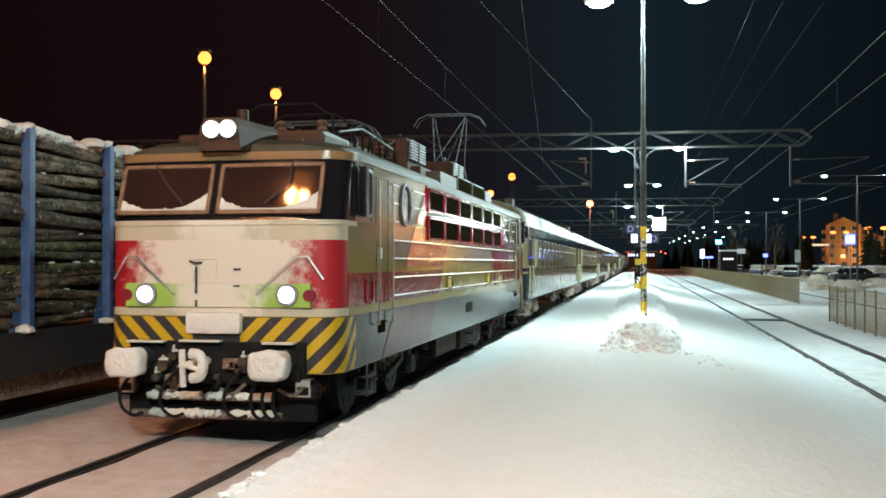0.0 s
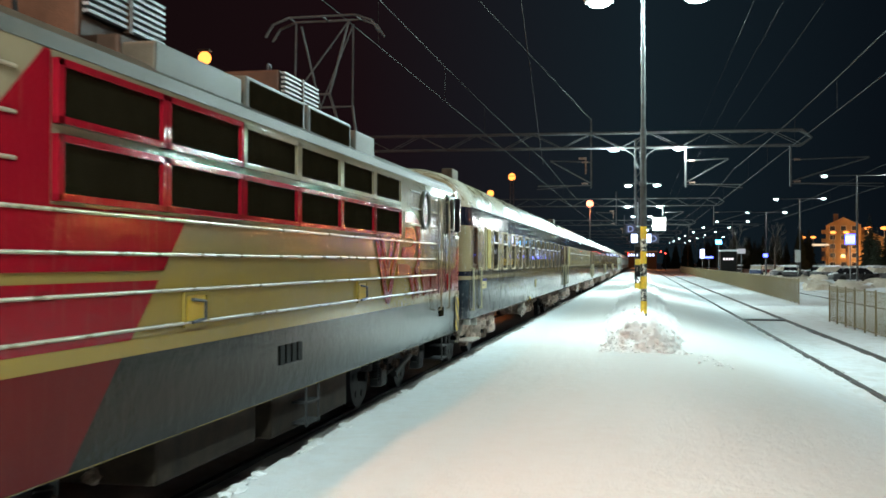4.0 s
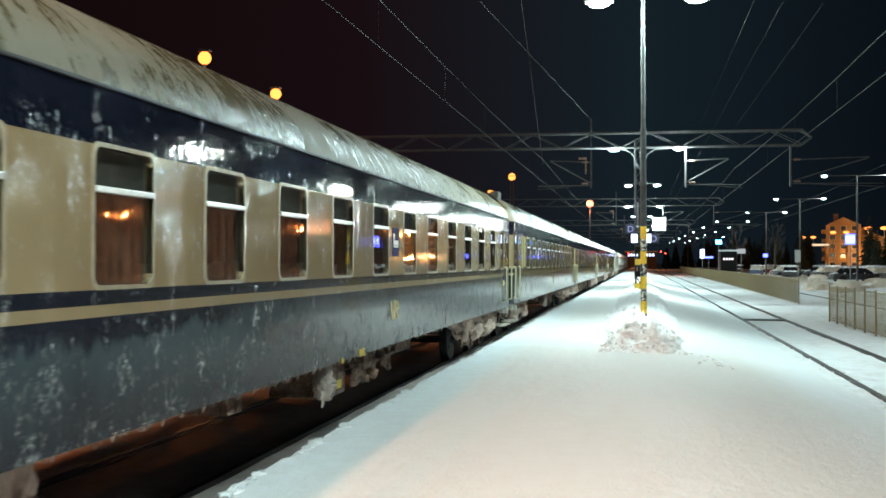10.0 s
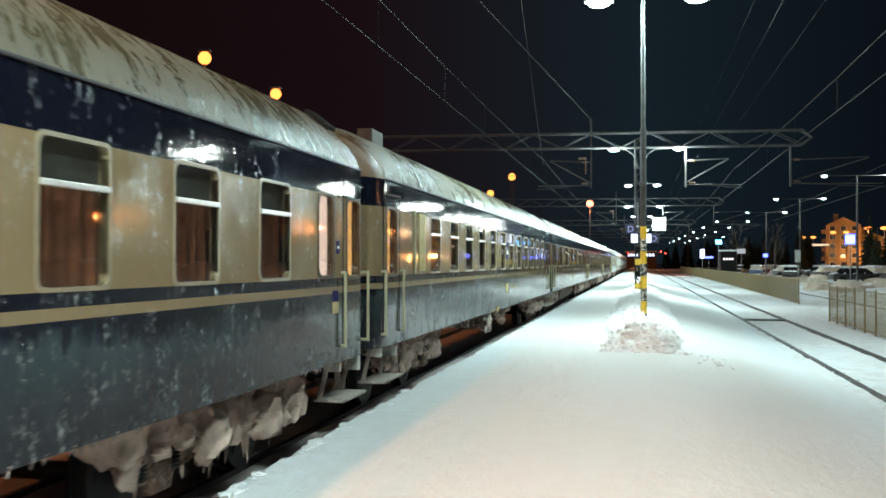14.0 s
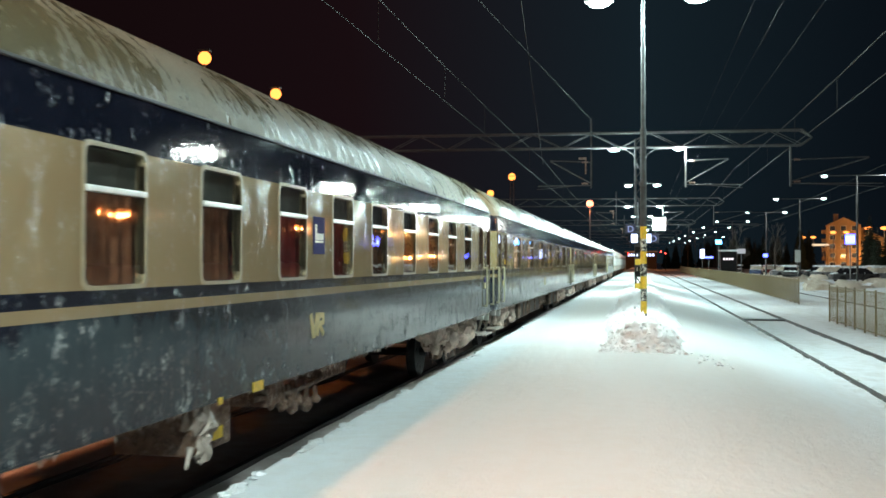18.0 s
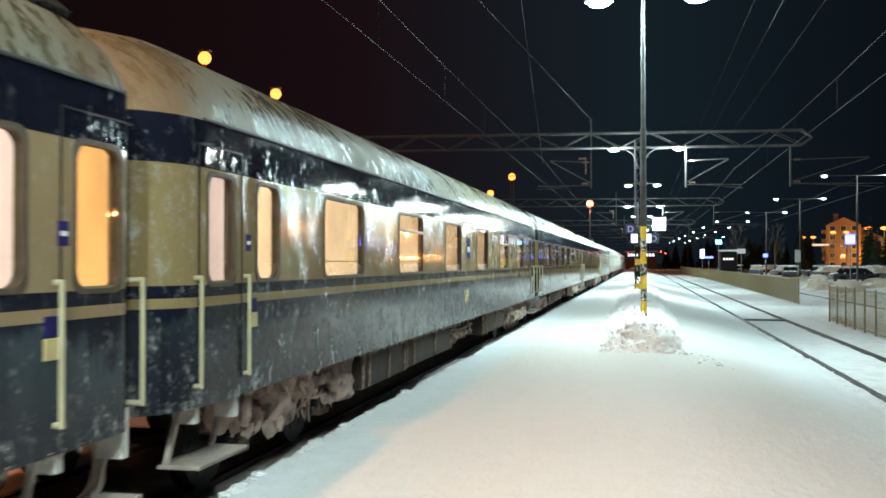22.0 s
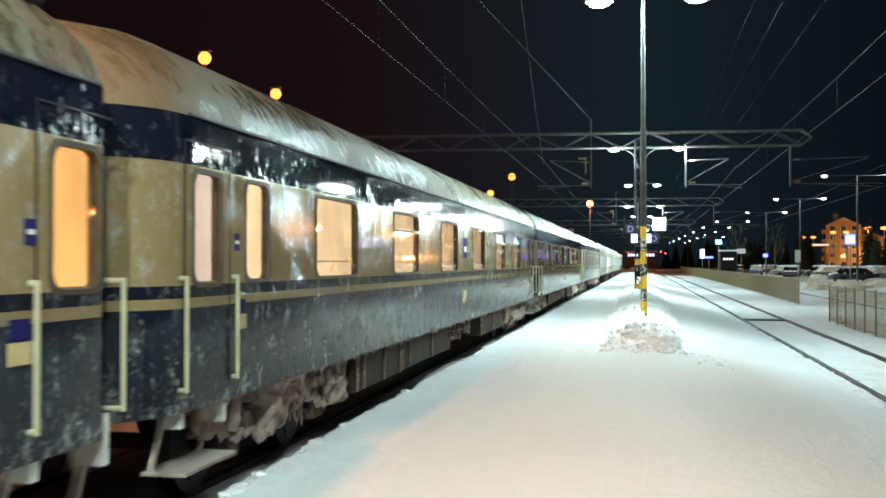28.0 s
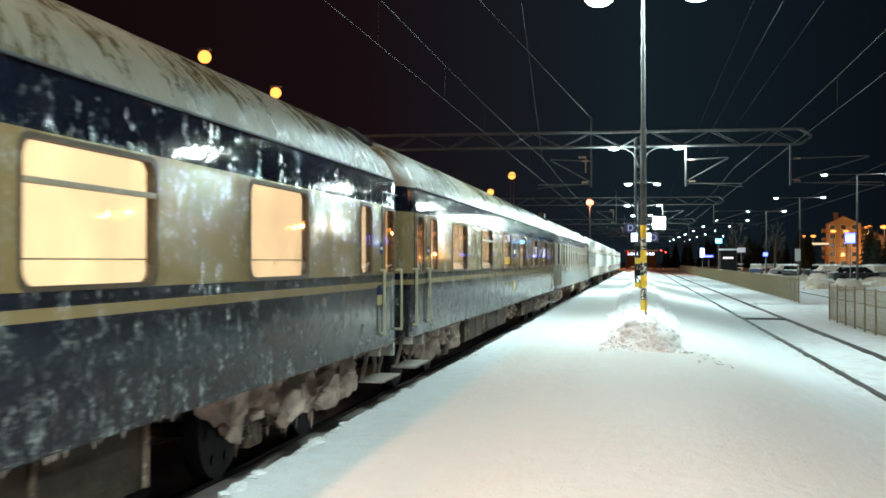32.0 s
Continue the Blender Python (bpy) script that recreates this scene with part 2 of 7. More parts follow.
dx = [-2.93, -2.915, -2.89, -2.84, -2.75, -2.6, -2.3, -1.9, -1.4, -0.9, -0.4, 0.1, 0.6, 1.1, 1.6, 1.9, 2.1, 2.3, 2.5, 2.7, 2.9, 3.1, 3.3, 3.5]
dy = [-40, -25, -15, -8] + [-4 + 0.22 * i for i in range(200)] + steps_of(40.0, 330, 0.4, 1.05, 8)
sheet("platform", dx, dy, deck_height, SNOW, "long platform under packed, trodden white snow", "platform")
bm = bmesh.new()
box(bm, -2.88, -2.6, -40, 330, -0.3, DECK - 0.06)
link("platform_wall", bm, CONCRETE)
tagged(bpy.data.objects["platform_wall"], "grey concrete side wall of the platform", "wall", "", "structure")


def track(name, cx, y0, y1, label):
    for k, s in enumerate((-0.797, 0.797)):
        bm = bmesh.new()
        box(bm, cx + s - 0.036, cx + s + 0.036, y0, y1, -0.16, 0.0, 0.008)
        inner = -0.036 if s > 0 else 0.036
        box(bm, cx + s + inner * 2.0 - 0.03, cx + s + inner * 2.0 + 0.03, y0, y1, -0.16, -0.028)
        tagged(link(name, bm, RAIL), label, "rail", "rails", "structure")


track("rail", TRACK, -60, 420, "dark steel rail half buried in snow")
track("rail", LOGS, -60, 420, "dark steel rail half buried in snow")
track("rail", SIDE, -60, 420, "dark steel rail with snow packed beside it")
track("rail", 12.0, -60, 420, "dark steel rail showing through the snow")

# ---- overhead line gantries ----
def luminaire(parent, x, y, z, glowing, side):
    """A street lamp head with its lens."""
    bm = bmesh.new()
    box(bm, x - 0.34, x + 0.34, y - 0.15, y + 0.15, z, z + 0.13, 0.05)
    head = part("lamp_head", bm, STEEL, parent)
    bm = bmesh.new()
    v = bmesh.ops.create_uvsphere(bm, u_segments=16, v_segments=8, radius=1.0)["verts"]
    bmesh.ops.scale(bm, vec=(0.27, 0.17, 0.12), verts=v)
    bmesh.ops.translate(bm, vec=(x, y, z), verts=v)
    part("lens", bm, glowing, head, "glowing lamp lens")


def gantry(y, label):
    g = thing("overhead_line_gantry", label, "gantry", 0.0, y, 0.0, "overhead line gantries")
    g.matrix_basis = pose(0.0, y, 0.0, 0, 0, 4.0)
    for w in (-0.28, 0.28):
        bm = bmesh.new()
        for z in (8.08, 8.84):
            bar(bm, (-46, w, z), (8.0, w, z), 0.065)
        part("chord", bm, GANTRYSTEEL, g)
    bm = bmesh.new()
    x, up = -46.0, True
    while x < 7.0:
        for w in (-0.28, 0.28):
            bar(bm, (x, w, 8.08 if up else 8.84), (x + 1.5, w, 8.84 if up else 8.08), 0.03)
        bar(bm, (x, -0.28, 8.08), (x + 1.5, 0.28, 8.08), 0.03)
        x, up = x + 1.5, not up
    part("lattice", bm, GANTRYSTEEL, g)
    bm = bmesh.new()
    for w in (-0.28, 0.28):
        bar(bm, (7.95, w, 8.84), (8.5, 0, 8.46), 0.08)
        bar(bm, (7.95, w, 8.08), (8.5, 0, 8.46), 0.08)
    part("end_cap", bm, GANTRYSTEEL, g)
    # lattice masts
    for mx in (-0.10, -27.0, -45.5):
        bm = bmesh.new()
        for sx in (-0.15, 0.15):
            for sy in (-0.28, 0.28):
                bar(bm, (mx + sx, sy, 0.0), (mx + sx, sy, 8.5), 0.075)
        z, k = 0.6, 1
        while z < 8.2:
            bar(bm, (mx - 0.15 * k, -0.3, z), (mx + 0.15 * k, -0.3, z + 0.42), 0.035)
            bar(bm, (mx - 0.15 * k, 0.3, z), (mx + 0.15 * k, 0.3, z + 0.42), 0.035)
            z, k = z + 0.42, -k
        part("mast", bm, GANTRYSTEEL, g)
    # black and yellow warning bands on the platform mast
    for i in range(4):
        bm = bmesh.new()
        box(bm, -0.30, 0.10, -0.335, -0.325, 0.8 + i * 0.62, 1.1 + i * 0.62)
        part("warning_band", bm, BLACK if i % 2 else YELLOW, g)
    # drop posts with their brackets
    for px, tip in ((-2.5, -4.95), (2.28, 4.75), (7.45, 11.6)):
        bm = bmesh.new()
        bar(bm, (px, 0, 6.0), (px, 0, 9.6 if px < 0 else 8.1), 0.085)
        post = part("drop_post", bm, GANTRYSTEEL, g)
        d = 1 if tip > px else -1
        bm = bmesh.new()
        rod(bm, (px, 0, 7.35), (tip - 0.35 * d, 0, 7.45), 0.03, 6)
        rod(bm, (px, 0, 6.25), (tip - 0.35 * d, 0, 7.42), 0.035, 6)
        rod(bm, (px, 0, 6.15), (tip + 0.3 * d, 0, 6.12), 0.026, 6)
        rod(bm, (px + 0.9 * d, 0, 6.13), (tip + 0.35 * d, 0, 5.95), 0.018, 6)
        part("bracket", bm, GANTRYSTEEL, post)
        for z in (6.25, 7.36):
            bm = bmesh.new()
            rows = []
            for i in range(9):
                rad = 0.06 if i % 2 else 0.03
                rows.append([(px + (0.16 + i * 0.04) * d, rad * math.cos(k * math.pi / 4), z + rad * math.sin(k * math.pi / 4)) for k in range(9)])
            grid_faces(bm, rows)
            part("insulator", bm, CERAMIC, post)
    # lamps on the mast
    bm = bmesh.new()
    bar(bm, (-2.78, 0, 6.75), (-2.78, 0, 7.6), 0.07)
    bar(bm, (-3.15, 0, 7.55), (-2.78, 0, 7.55), 0.1)
    # rust material gives this arm the orange of the sodium light on it
    part("tension_arm", bm, RUST, g)
    bm = bmesh.new()
    for s in (-1, 1):
        bent(bm, [(0.12 * s, 0, 7.0), (0.2 * s, 0, 7.4), (0.4 * s, 0, 7.75), (0.75 * s, 0, 7.98), (1.35 * s + 0.08, 0, 8.02)], 0.035)
    part("lamp_arm", bm, GANTRYSTEEL, g)
    for side in (-1.42, 1.85):
        luminaire(g, 0.08 + side, 0, 8.0, LAMPCOOL, side)


CERAMIC = plain("brown_ceramic", (0.16, 0.09, 0.06), 0.3, 0, 0.2, 20.0)
for i, gy in enumerate(GANTRIES):
    gantry(gy, "grey lattice steel overhead line gantry spanning the tracks")


def wire(points, r=0.011, label="thin dark overhead line wire"):
    bm = bmesh.new()
    bent(bm, points, r, 5)
    tagged(link("overhead_wire", bm, WIRE), label, "wire", "overhead wires")


def catenary(cx, contact, carrier, label):
    ys = [-1.5] + GANTRIES + [316.5]
    pts, drops = [], []
    for a, b in zip(ys, ys[1:]):
        for i in range(8):
            u = i / 8
            y = a + (b - a) * u
            sag = 4 * u * (1 - u)
            zz = carrier - 0.30 * sag
            pts.append((cx, y, zz))
            if i:
                drops.append(((cx, y, contact), (cx, y, zz)))
    bm = bmesh.new()
    bent(bm, pts, 0.011, 5)
    ob = tagged(link("overhead_wire", bm, WIRE), label, "wire", "overhead wires")
    bm = bmesh.new()
    rod(bm, (cx, -30, contact), (cx, 316, contact), 0.010, 5)
    part("contact_wire", bm, WIRE, ob)
    bm = bmesh.new()
    for a, b in drops:
        rod(bm, a, b, 0.005, 4)
    tagged(part("dropper", bm, WIRE, ob), kind="stuff")


catenary(TRACK, 6.35, 7.55, "overhead contact line above the train")
catenary(4.65, 5.80, 6.9, "overhead contact line above the side track")
catenary(11.6, 5.9, 6.9, "overhead contact line above the far track")
wire([(-5.4, 0, 8.1), (-4.0, 25, 8.84), (-2.5, 51.5, 9.6)])
wire([(-1.2, 0, 10.4), (-2.98, 25, 8.84), (-5.0, 51.5, 7.3)])
for x, z in ((2.2, 7.25), (2.85, 7.4), (3.6, 7.3)):
    wire([(x, 0, z), (x, 51.5, z + 0.1), (x, 316, z + 0.1)], 0.0025)


# ---- platform masts ----
def lamp_mast(y, glowing, label):
    m = thing("platform_lamp", label, "street lamp", 0.07, y, 0.0, "platform lamps")
    bm = bmesh.new()
    rod(bm, (0, 0, DECK - 0.3), (0, 0, 3.97), 0.068, 16)
    rod(bm, (0, 0, 3.97), (0, 0, 5.19), 0.064, 16)
    rod(bm, (0, 0, 5.19), (0, 0, 7.08), 0.053, 16)
    rod(bm, (0, 0, 7.08), (0, 0, 8.25), 0.045, 16)
    part("pole", bm, POLE, m, "", True)
    for z, r in ((3.97, 0.09), (5.19, 0.072), (7.08, 0.06)):
        bm = bmesh.new()
        rod(bm, (0, 0, z - 0.035), (0, 0, z + 0.035), r, 16)
        part("collar", bm, POLE, m, "", True)
    for i in range(8):
        bm = bmesh.new()
        rod(bm, (0, 0, 0.70 + i * 0.285), (0, 0, 0.70 + (i + 1) * 0.285 - 0.002), 0.072, 16)
        part("warning_band", bm, YELLOW if i % 2 == 1 else SCUFFED, m, "yellow band" if i % 2 else "scuffed black band", True)
    for s, end in ((-1, -1.0), (1, 1.2)):
        bm = bmesh.new()
        bent(bm, [(0, 0, 8.2), (0.05 * s, 0, 8.27), (0.2 * s, 0, 8.32), (end - 0.1 * s, 0, 8.32)], 0.03, 8)
        part("lamp_arm", bm, POLE, m, "", True)
        luminaire(m, end, 0, 8.18, glowing, s)
    return m


def scuffed():
    m, t, out = mat("scuffed_black_paint")
    co = objco(t)
    n = noise_of(t, stretch(t, co, 1, 1, 1), 14.0, 5.0, 0.7)
    col = ramp(t, n, [(0.50, (0.02, 0.02, 0.02)), (0.56, (0.62, 0.60, 0.52))])
    surface(t, out, col, 0.6, 0, n, 0.004)
    return m


SCUFFED = scuffed()
for y in MASTS:
    lamp_mast(y, LAMPCOOL, "grey steel platform lamp post with yellow and black bands")


# ---- ploughed snow along the platform ----
def ridge_height(x, y):
    k = min(1.0, max(0.0, (y - 18.0) / 9.0))
    w = (0.66 + 0.38 * k) * (1 + 0.18 * fbm(y, 1, 0.7))
    h = 0.40 - 0.12 * k
    front = min(1.0, max(0.0, (y - 17.85 - 0.35 * fbm(x, 2.0, 1.5)) / 0.75)) ** 0.7
    across = max(0.0, 1 - (abs(x - 0.04) / w) ** 2)
    rough = 0.16 * fbm(x, y, 2.2) + 0.11 * fbm(x, y, 6.0) + 0.06 * fbm(x, y, 15.0)
    return min(DECK, deck_height(x, y)) - 0.05 + (h * across + rough * min(1.0, across * 2.5)) * front + 0.04 * across


rx = [-1.25 + 0.05 * i for i in range(52)]
ry = [17.6 + 0.05 * i for i in range(160)] + steps_of(25.6, 120, 0.12, 1.03, 1.0)
sheet("snow_ridge", rx, ry, ridge_height, FRESH, "long heap of ploughed snow round the lamp posts", "snow", "")
rng = random.Random(5)
bm = bmesh.new()
for i in range(420):
    y = 17.75 + abs(rng.gauss(0, 0.9)) if i < 330 else rng.uniform(18, 27)
    x = 0.04 + rng.uniform(-0.74, 0.74)
    r = rng.choice((0.02, 0.03, 0.04, 0.06, 0.09)) * rng.uniform(0.8, 1.2)
    lump(bm, x, y, max(deck_height(x, y), ridge_height(x, y)) - r * 0.35, r, 0.8, rng.uniform(0, 50), 2 if r > 0.05 else 1)
for i in range(26):
    r = rng.uniform(0.015, 0.04)
    cx, cy = rng.uniform(0.9, 1.5), rng.uniform(16.6, 18.6)
    lump(bm, cx, cy, deck_height(cx, cy), r, 0.6, rng.uniform(0, 50))
tagged(link("snow_lumps", bm, FRESH, None, True), "loose lumps of dirty white snow on the heap", "snow", "", "stuff")
bm = bmesh.new()
for i in range(340):
    y = 2.0 + 60 * rng.random() ** 1.8
    r = rng.uniform(0.02, 0.075)
    lump(bm, -2.84 + rng.uniform(-0.04, 0.05), y, DECK - 0.012, r, 0.38, rng.uniform(0, 50), 2)
for i in range(420):
    y = 8.0 + 50 * rng.random() ** 1.5
    r = rng.uniform(0.012, 0.035)
    s = rng.choice((-0.797 - 0.10, 0.797 + 0.1, -0.797 + 0.12))
    lump(bm, SIDE + s + rng.gauss(0, 0.05), y, -0.03, r, 0.6, rng.uniform(0, 50))
tagged(link("snow_crumbs", bm, SNOW, None, True), "crumbs of snow along the platform edge and rails", "snow", "", "stuff")

# plank crossing on the side track
bm = bmesh.new()
box(bm, SIDE - 0.75, SIDE + 0.72, 38.6, 39.2, -0.05, 0.012, 0.01)
tagged(link("crossing_plank", bm, DARKSTEEL), "dark plank crossing between the rails of the side track", "plank")


# ---- fences ----
FENCEMESH = plain("fence_wire", (0.18, 0.14, 0.065), 0.5, 0.3, 0.2, 10.0)


def fence(x0, y0, x1, y1, z, label, near):
    L = math.hypot(x1 - x0, y1 - y0)
    f = thing("mesh_fence", label, "fence", 0, 0, 0, "mesh fences")
    u = Vector(((x1 - x0) / L, (y1 - y0) / L, 0))
    o = Vector((x0, y0, z))
    n = max(1, round(L / 1.5))
    for i in range(n + 1):
        p = o + u * (L * i / n)
        bm = bmesh.new()
        bar(bm, p, p + Vector((0, 0, 1.36)), 0.05)
        part("post", bm, FENCEMESH, f)
    for i in range(n):
        bm = bmesh.new()
        a, b = o + u * (L * i / n), o + u * (L * (i + 1) / n)
        for h in (0.08, 1.30):
            bar(bm, a + Vector((0, 0, h)), b + Vector((0, 0, h)), 0.03)
        k = 30 if near else 16
        for j in range(1, k):
            q = a + (b - a) * (j / k)
            bar(bm, q + Vector((0, 0, 0.08)), q + Vector((0, 0, 1.30)), 0.005 if near else 0.009)
        for j in range(1, 8):
            h = 0.08 + 1.22 * j / 8
            bar(bm, a + Vector((0, 0, h)), b + Vector((0, 0, h)), 0.006)
        part("mesh_panel", bm, FENCEMESH, f)


fence(6.75, 22.0, 6.82, 38.3, -0.02, "grey steel mesh fence standing in snow between tracks", True)
fence(8.06, 53.7, 8.4, 98.7, -0.02, "grey steel mesh fence standing in snow between tracks", True)
fence(8.4, 98.7, 9.0, 233.7, -0.02, "long grey steel mesh fence far along the tracks", False)


# ---- the train: paint and glass ----
def coach_paint(name, frost, film_amount, sheen, beige=(0.56, 0.47, 0.31), blue=(0.006, 0.008, 0.017)):
    """Blue and beige bands by height, with rime on the sides."""
    m, t, out = mat(name)
    co = objco(t)
    z = nd(t, "ShaderNodeSeparateXYZ", Vector=co).outputs["Z"]
    zz = maths(t, "DIVIDE", z, 5.0)
    band = ramp(t, zz, [(0.0, blue), (1.795 / 5, beige), (1.875 / 5, blue), (1.97 / 5, beige), (2.90 / 5, blue)], "CONSTANT")
    wear = noise_of(t, co, 3.0, 6.0)
    band = mixc(t, maths(t, "MULTIPLY", wear, 0.10), band, (0.035, 0.033, 0.03))
    clump = noise_of(t, stretch(t, co, 1, 0.75, 0.62), 5.2, 6.0, 0.75)
    drip = noise_of(t, stretch(t, co, 1, 1.0, 0.13), 13.0, 4.0, 0.65)
    fleck = noise_of(t, stretch(t, co, 1, 0.75, 0.7), 22.0, 6.0, 0.85)
    low = ramp(t, zz, [(0.19, (0.95, 0.95, 0.95)), (0.25, (0.72, 0.72, 0.72)), (0.36, (0.52, 0.52, 0.52)), (0.40, (0.62, 0.62, 0.62)), (0.575, (0.82, 0.82, 0.82)), (0.60, (0.42, 0.42, 0.42)), (0.66, (0.36, 0.36, 0.36))])
    f = maths(t, "ADD", maths(t, "MULTIPLY", clump, 0.75), maths(t, "MULTIPLY", drip, 0.26))
    f = maths(t, "ADD", f, maths(t, "MULTIPLY", fleck, 0.76))
    f = maths(t, "ADD", f, maths(t, "MULTIPLY", low, frost))
    rime = ramp(t, maths(t, "MULTIPLY", f, 0.5), [(0.525, (0, 0, 0)), (0.56, (0.16, 0.16, 0.16)), (0.61, (0.58, 0.58, 0.58))])
    drift = noise_of(t, stretch(t, co, 1, 0.16, 0.4), 1.3, 4.0, 0.65)
    comb = noise_of(t, stretch(t, co, 1, 1.0, 0.22), 8.0, 4.0, 0.7)
    edge = maths(t, "ADD", maths(t, "MULTIPLY", drift, 0.30), maths(t, "MULTIPLY", comb, 0.10))
    veil = ramp(t, maths(t, "ADD", maths(t, "SUBTRACT", edge, zz), 0.5), [(0.350, (0, 0, 0)), (0.372, (0.9, 0.9, 0.9)), (0.41, (0.75, 0.75, 0.75)), (0.47, (0.35, 0.35, 0.35)), (0.51, (0.2, 0.2, 0.2))])
    blown = noise_of(t, stretch(t, co, 1, 0.5, 0.1), 0.9, 4.0, 0.65)
    veil = maths(t, "MULTIPLY", veil, ramp(t, blown, [(0.38, (0.12, 0.12, 0.12)), (0.56, (1, 1, 1))]))
    film = maths(t, "MULTIPLY", veil, film_amount)
    col = mixc(t, film, band, (0.24, 0.36, 0.36))
    col = mixc(t, rime, col, (0.46, 0.48, 0.46))
    rough = maths(t, "ADD", 0.05, maths(t, "MULTIPLY", maths(t, "ADD", rime, film), 0.6), True)
    wave = noise_of(t, stretch(t, co, 1, 0.6, 1.3), 2.2, 3.0)
    ripple = noise_of(t, stretch(t, co, 1, 1.0, 0.8), 11.0, 3.0, 0.6)
    h = maths(t, "ADD", maths(t, "MULTIPLY", rime, 0.6), maths(t, "MULTIPLY", wave, 0.10))
    h = maths(t, "ADD", h, maths(t, "MULTIPLY", ripple, 0.16))
    b = surface(t, out, col, rough, 0.0, h, 0.008, 0.17)
    t.links.new(maths(t, "ADD", maths(t, "MULTIPLY", veil, 0.20), maths(t, "ADD", maths(t, "MULTIPLY", rime, 0.25), sheen), True), b.inputs["Sheen Weight"])
    b.inputs["Sheen Roughness"].default_value = 0.10
    return m


def roof_material():
    m, t, out = mat("frosted_grey_roof")
    co = objco(t)
    y = nd(t, "ShaderNodeSeparateXYZ", Vector=co).outputs["Y"]
    streak = noise_of(t, stretch(t, co, 0.55, 1.7, 0.55), 4.6, 7.0, 0.72)
    patch = noise_of(t, stretch(t, co, 1, 0.5, 1), 0.8, 4.0)
    crust = noise_of(t, stretch(t, co, 0.8, 1.0, 0.8), 26.0, 4.0, 0.75)
    s = maths(t, "ADD", maths(t, "MULTIPLY", streak, 0.70), maths(t, "MULTIPLY", patch, 0.45))
    s = maths(t, "ADD", s, maths(t, "MULTIPLY", crust, 0.22))
    f = ramp(t, s, [(0.66, (0, 0, 0)), (0.73, (0.85, 0.85, 0.85))])
    # roof colour turns tan-brown towards both ends
    tan = ramp(t, maths(t, "ADD", maths(t, "DIVIDE", y, LEN), maths(t, "MULTIPLY", patch, 0.02)), [(0.045, (1, 1, 1)), (0.062, (0, 0, 0)), (0.966, (0, 0, 0)), (0.974, (1, 1, 1))])
    col = mixc(t, f, (0.112, 0.091, 0.050), (0.225, 0.20, 0.150))
    col = mixc(t, maths(t, "MULTIPLY", tan, 0.75), col, (0.17, 0.105, 0.052))
    rough = maths(t, "ADD", 0.22, maths(t, "MULTIPLY", f, 0.55))
    surface(t, out, col, rough, 0.0, s, 0.035, 0.25)
    return m


def glass_material():
    m, t, out = mat("window_glass")
    clear = nd(t, "ShaderNodeBsdfTransparent", Color=(0.90, 0.90, 0.88, 1))
    shine = nd(t, "ShaderNodeBsdfGlossy", Color=(0.9, 0.9, 0.9, 1), Roughness=0.03)
    f = nd(t, "ShaderNodeLayerWeight", Blend=0.5)
    gloss = maths(t, "ADD", maths(t, "MULTIPLY", maths(t, "POWER", f.outputs["Facing"], 4.0), 0.9), 0.06, True)
    n = noise_of(t, objco(t), 1.5, 2.0)
    k = nd(t, "ShaderNodeBump", Height=n, Distance=0.004, Strength=1.0)
    t.links.new(k.outputs["Normal"], shine.inputs["Normal"])
    mix = nd(t, "ShaderNodeMixShader", Fac=gloss)
    t.links.new(clear.outputs["BSDF"], mix.inputs[1])
    t.links.new(shine.outputs["BSDF"], mix.inputs[2])
    t.links.new(mix.outputs["Shader"], out.inputs["Surface"])
    return m


def blind_material(name, colour, strength):
    """A drawn blind that itself emits the light of the compartment behind it."""
    m, t, out = mat(name)
    n = noise_of(t, objco(t), 1.1, 3.0)
    fine = noise_of(t, stretch(t, objco(t), 1, 30, 1), 4.0, 2.0)
    s = maths(t, "MULTIPLY", maths(t, "ADD", maths(t, "ADD", 0.45, maths(t, "MULTIPLY", n, 0.9)), maths(t, "MULTIPLY", fine, 0.15)), strength)
    e = nd(t, "ShaderNodeEmission", Color=(*colour, 1), Strength=s)
    t.links.new(e.outputs["Emission"], out.inputs["Surface"])
    return m


LEN = 26.4
PAINT_A = coach_paint("blue_and_beige_paint", 0.165, 0.13, 0.0, beige=(0.265, 0.198, 0.112))
PAINT_B = coach_paint("frosted_blue_and_beige_paint", 0.215, 0.07, 0.0, beige=(0.255, 0.19, 0.09))
PAINT_C = coach_paint("thickly_frosted_paint", 0.50, 0.7, 0.3, beige=(0.40, 0.34, 0.22))
ROOF = roof_material()
GLASS = glass_material()
BLIND = blind_material("lit_blind", (1.0, 0.70, 0.40), 1.55)
BLINDPALE = blind_material("lit_pale_blind", (1.0, 0.76, 0.64), 1.25)
LOBBY = blind_material("lit_lobby", (1.0, 0.52, 0.17), 1.35)
CURTAIN = plain("brown_curtain", (0.19, 0.075, 0.036), 0.9, 0, 0.35, 5.0, 0.02, 12.0)
ROLLERBLIND = plain("grey_roller_blind", (0.085, 0.085, 0.072), 0.9, 0, 0.2, 5.0)
REDSEAT = plain("red_cloth", (0.22, 0.026, 0.022), 0.9, 0, 0.5, 5.0, 0.02, 12.0)
INSIDE = plain("compartment_wall", (0.16, 0.10, 0.06), 0.7, 0, 0.4, 2.0)
DOORBLUE = plain("dark_blue_panel", (0.012, 0.018, 0.045), 0.3, 0, 0.3, 4.0)
NAVY = plain("navy_sign", (0.012, 0.010, 0.085), 0.75, 0, 0.2, 9.0, 0.003, 60.0, 0.08)
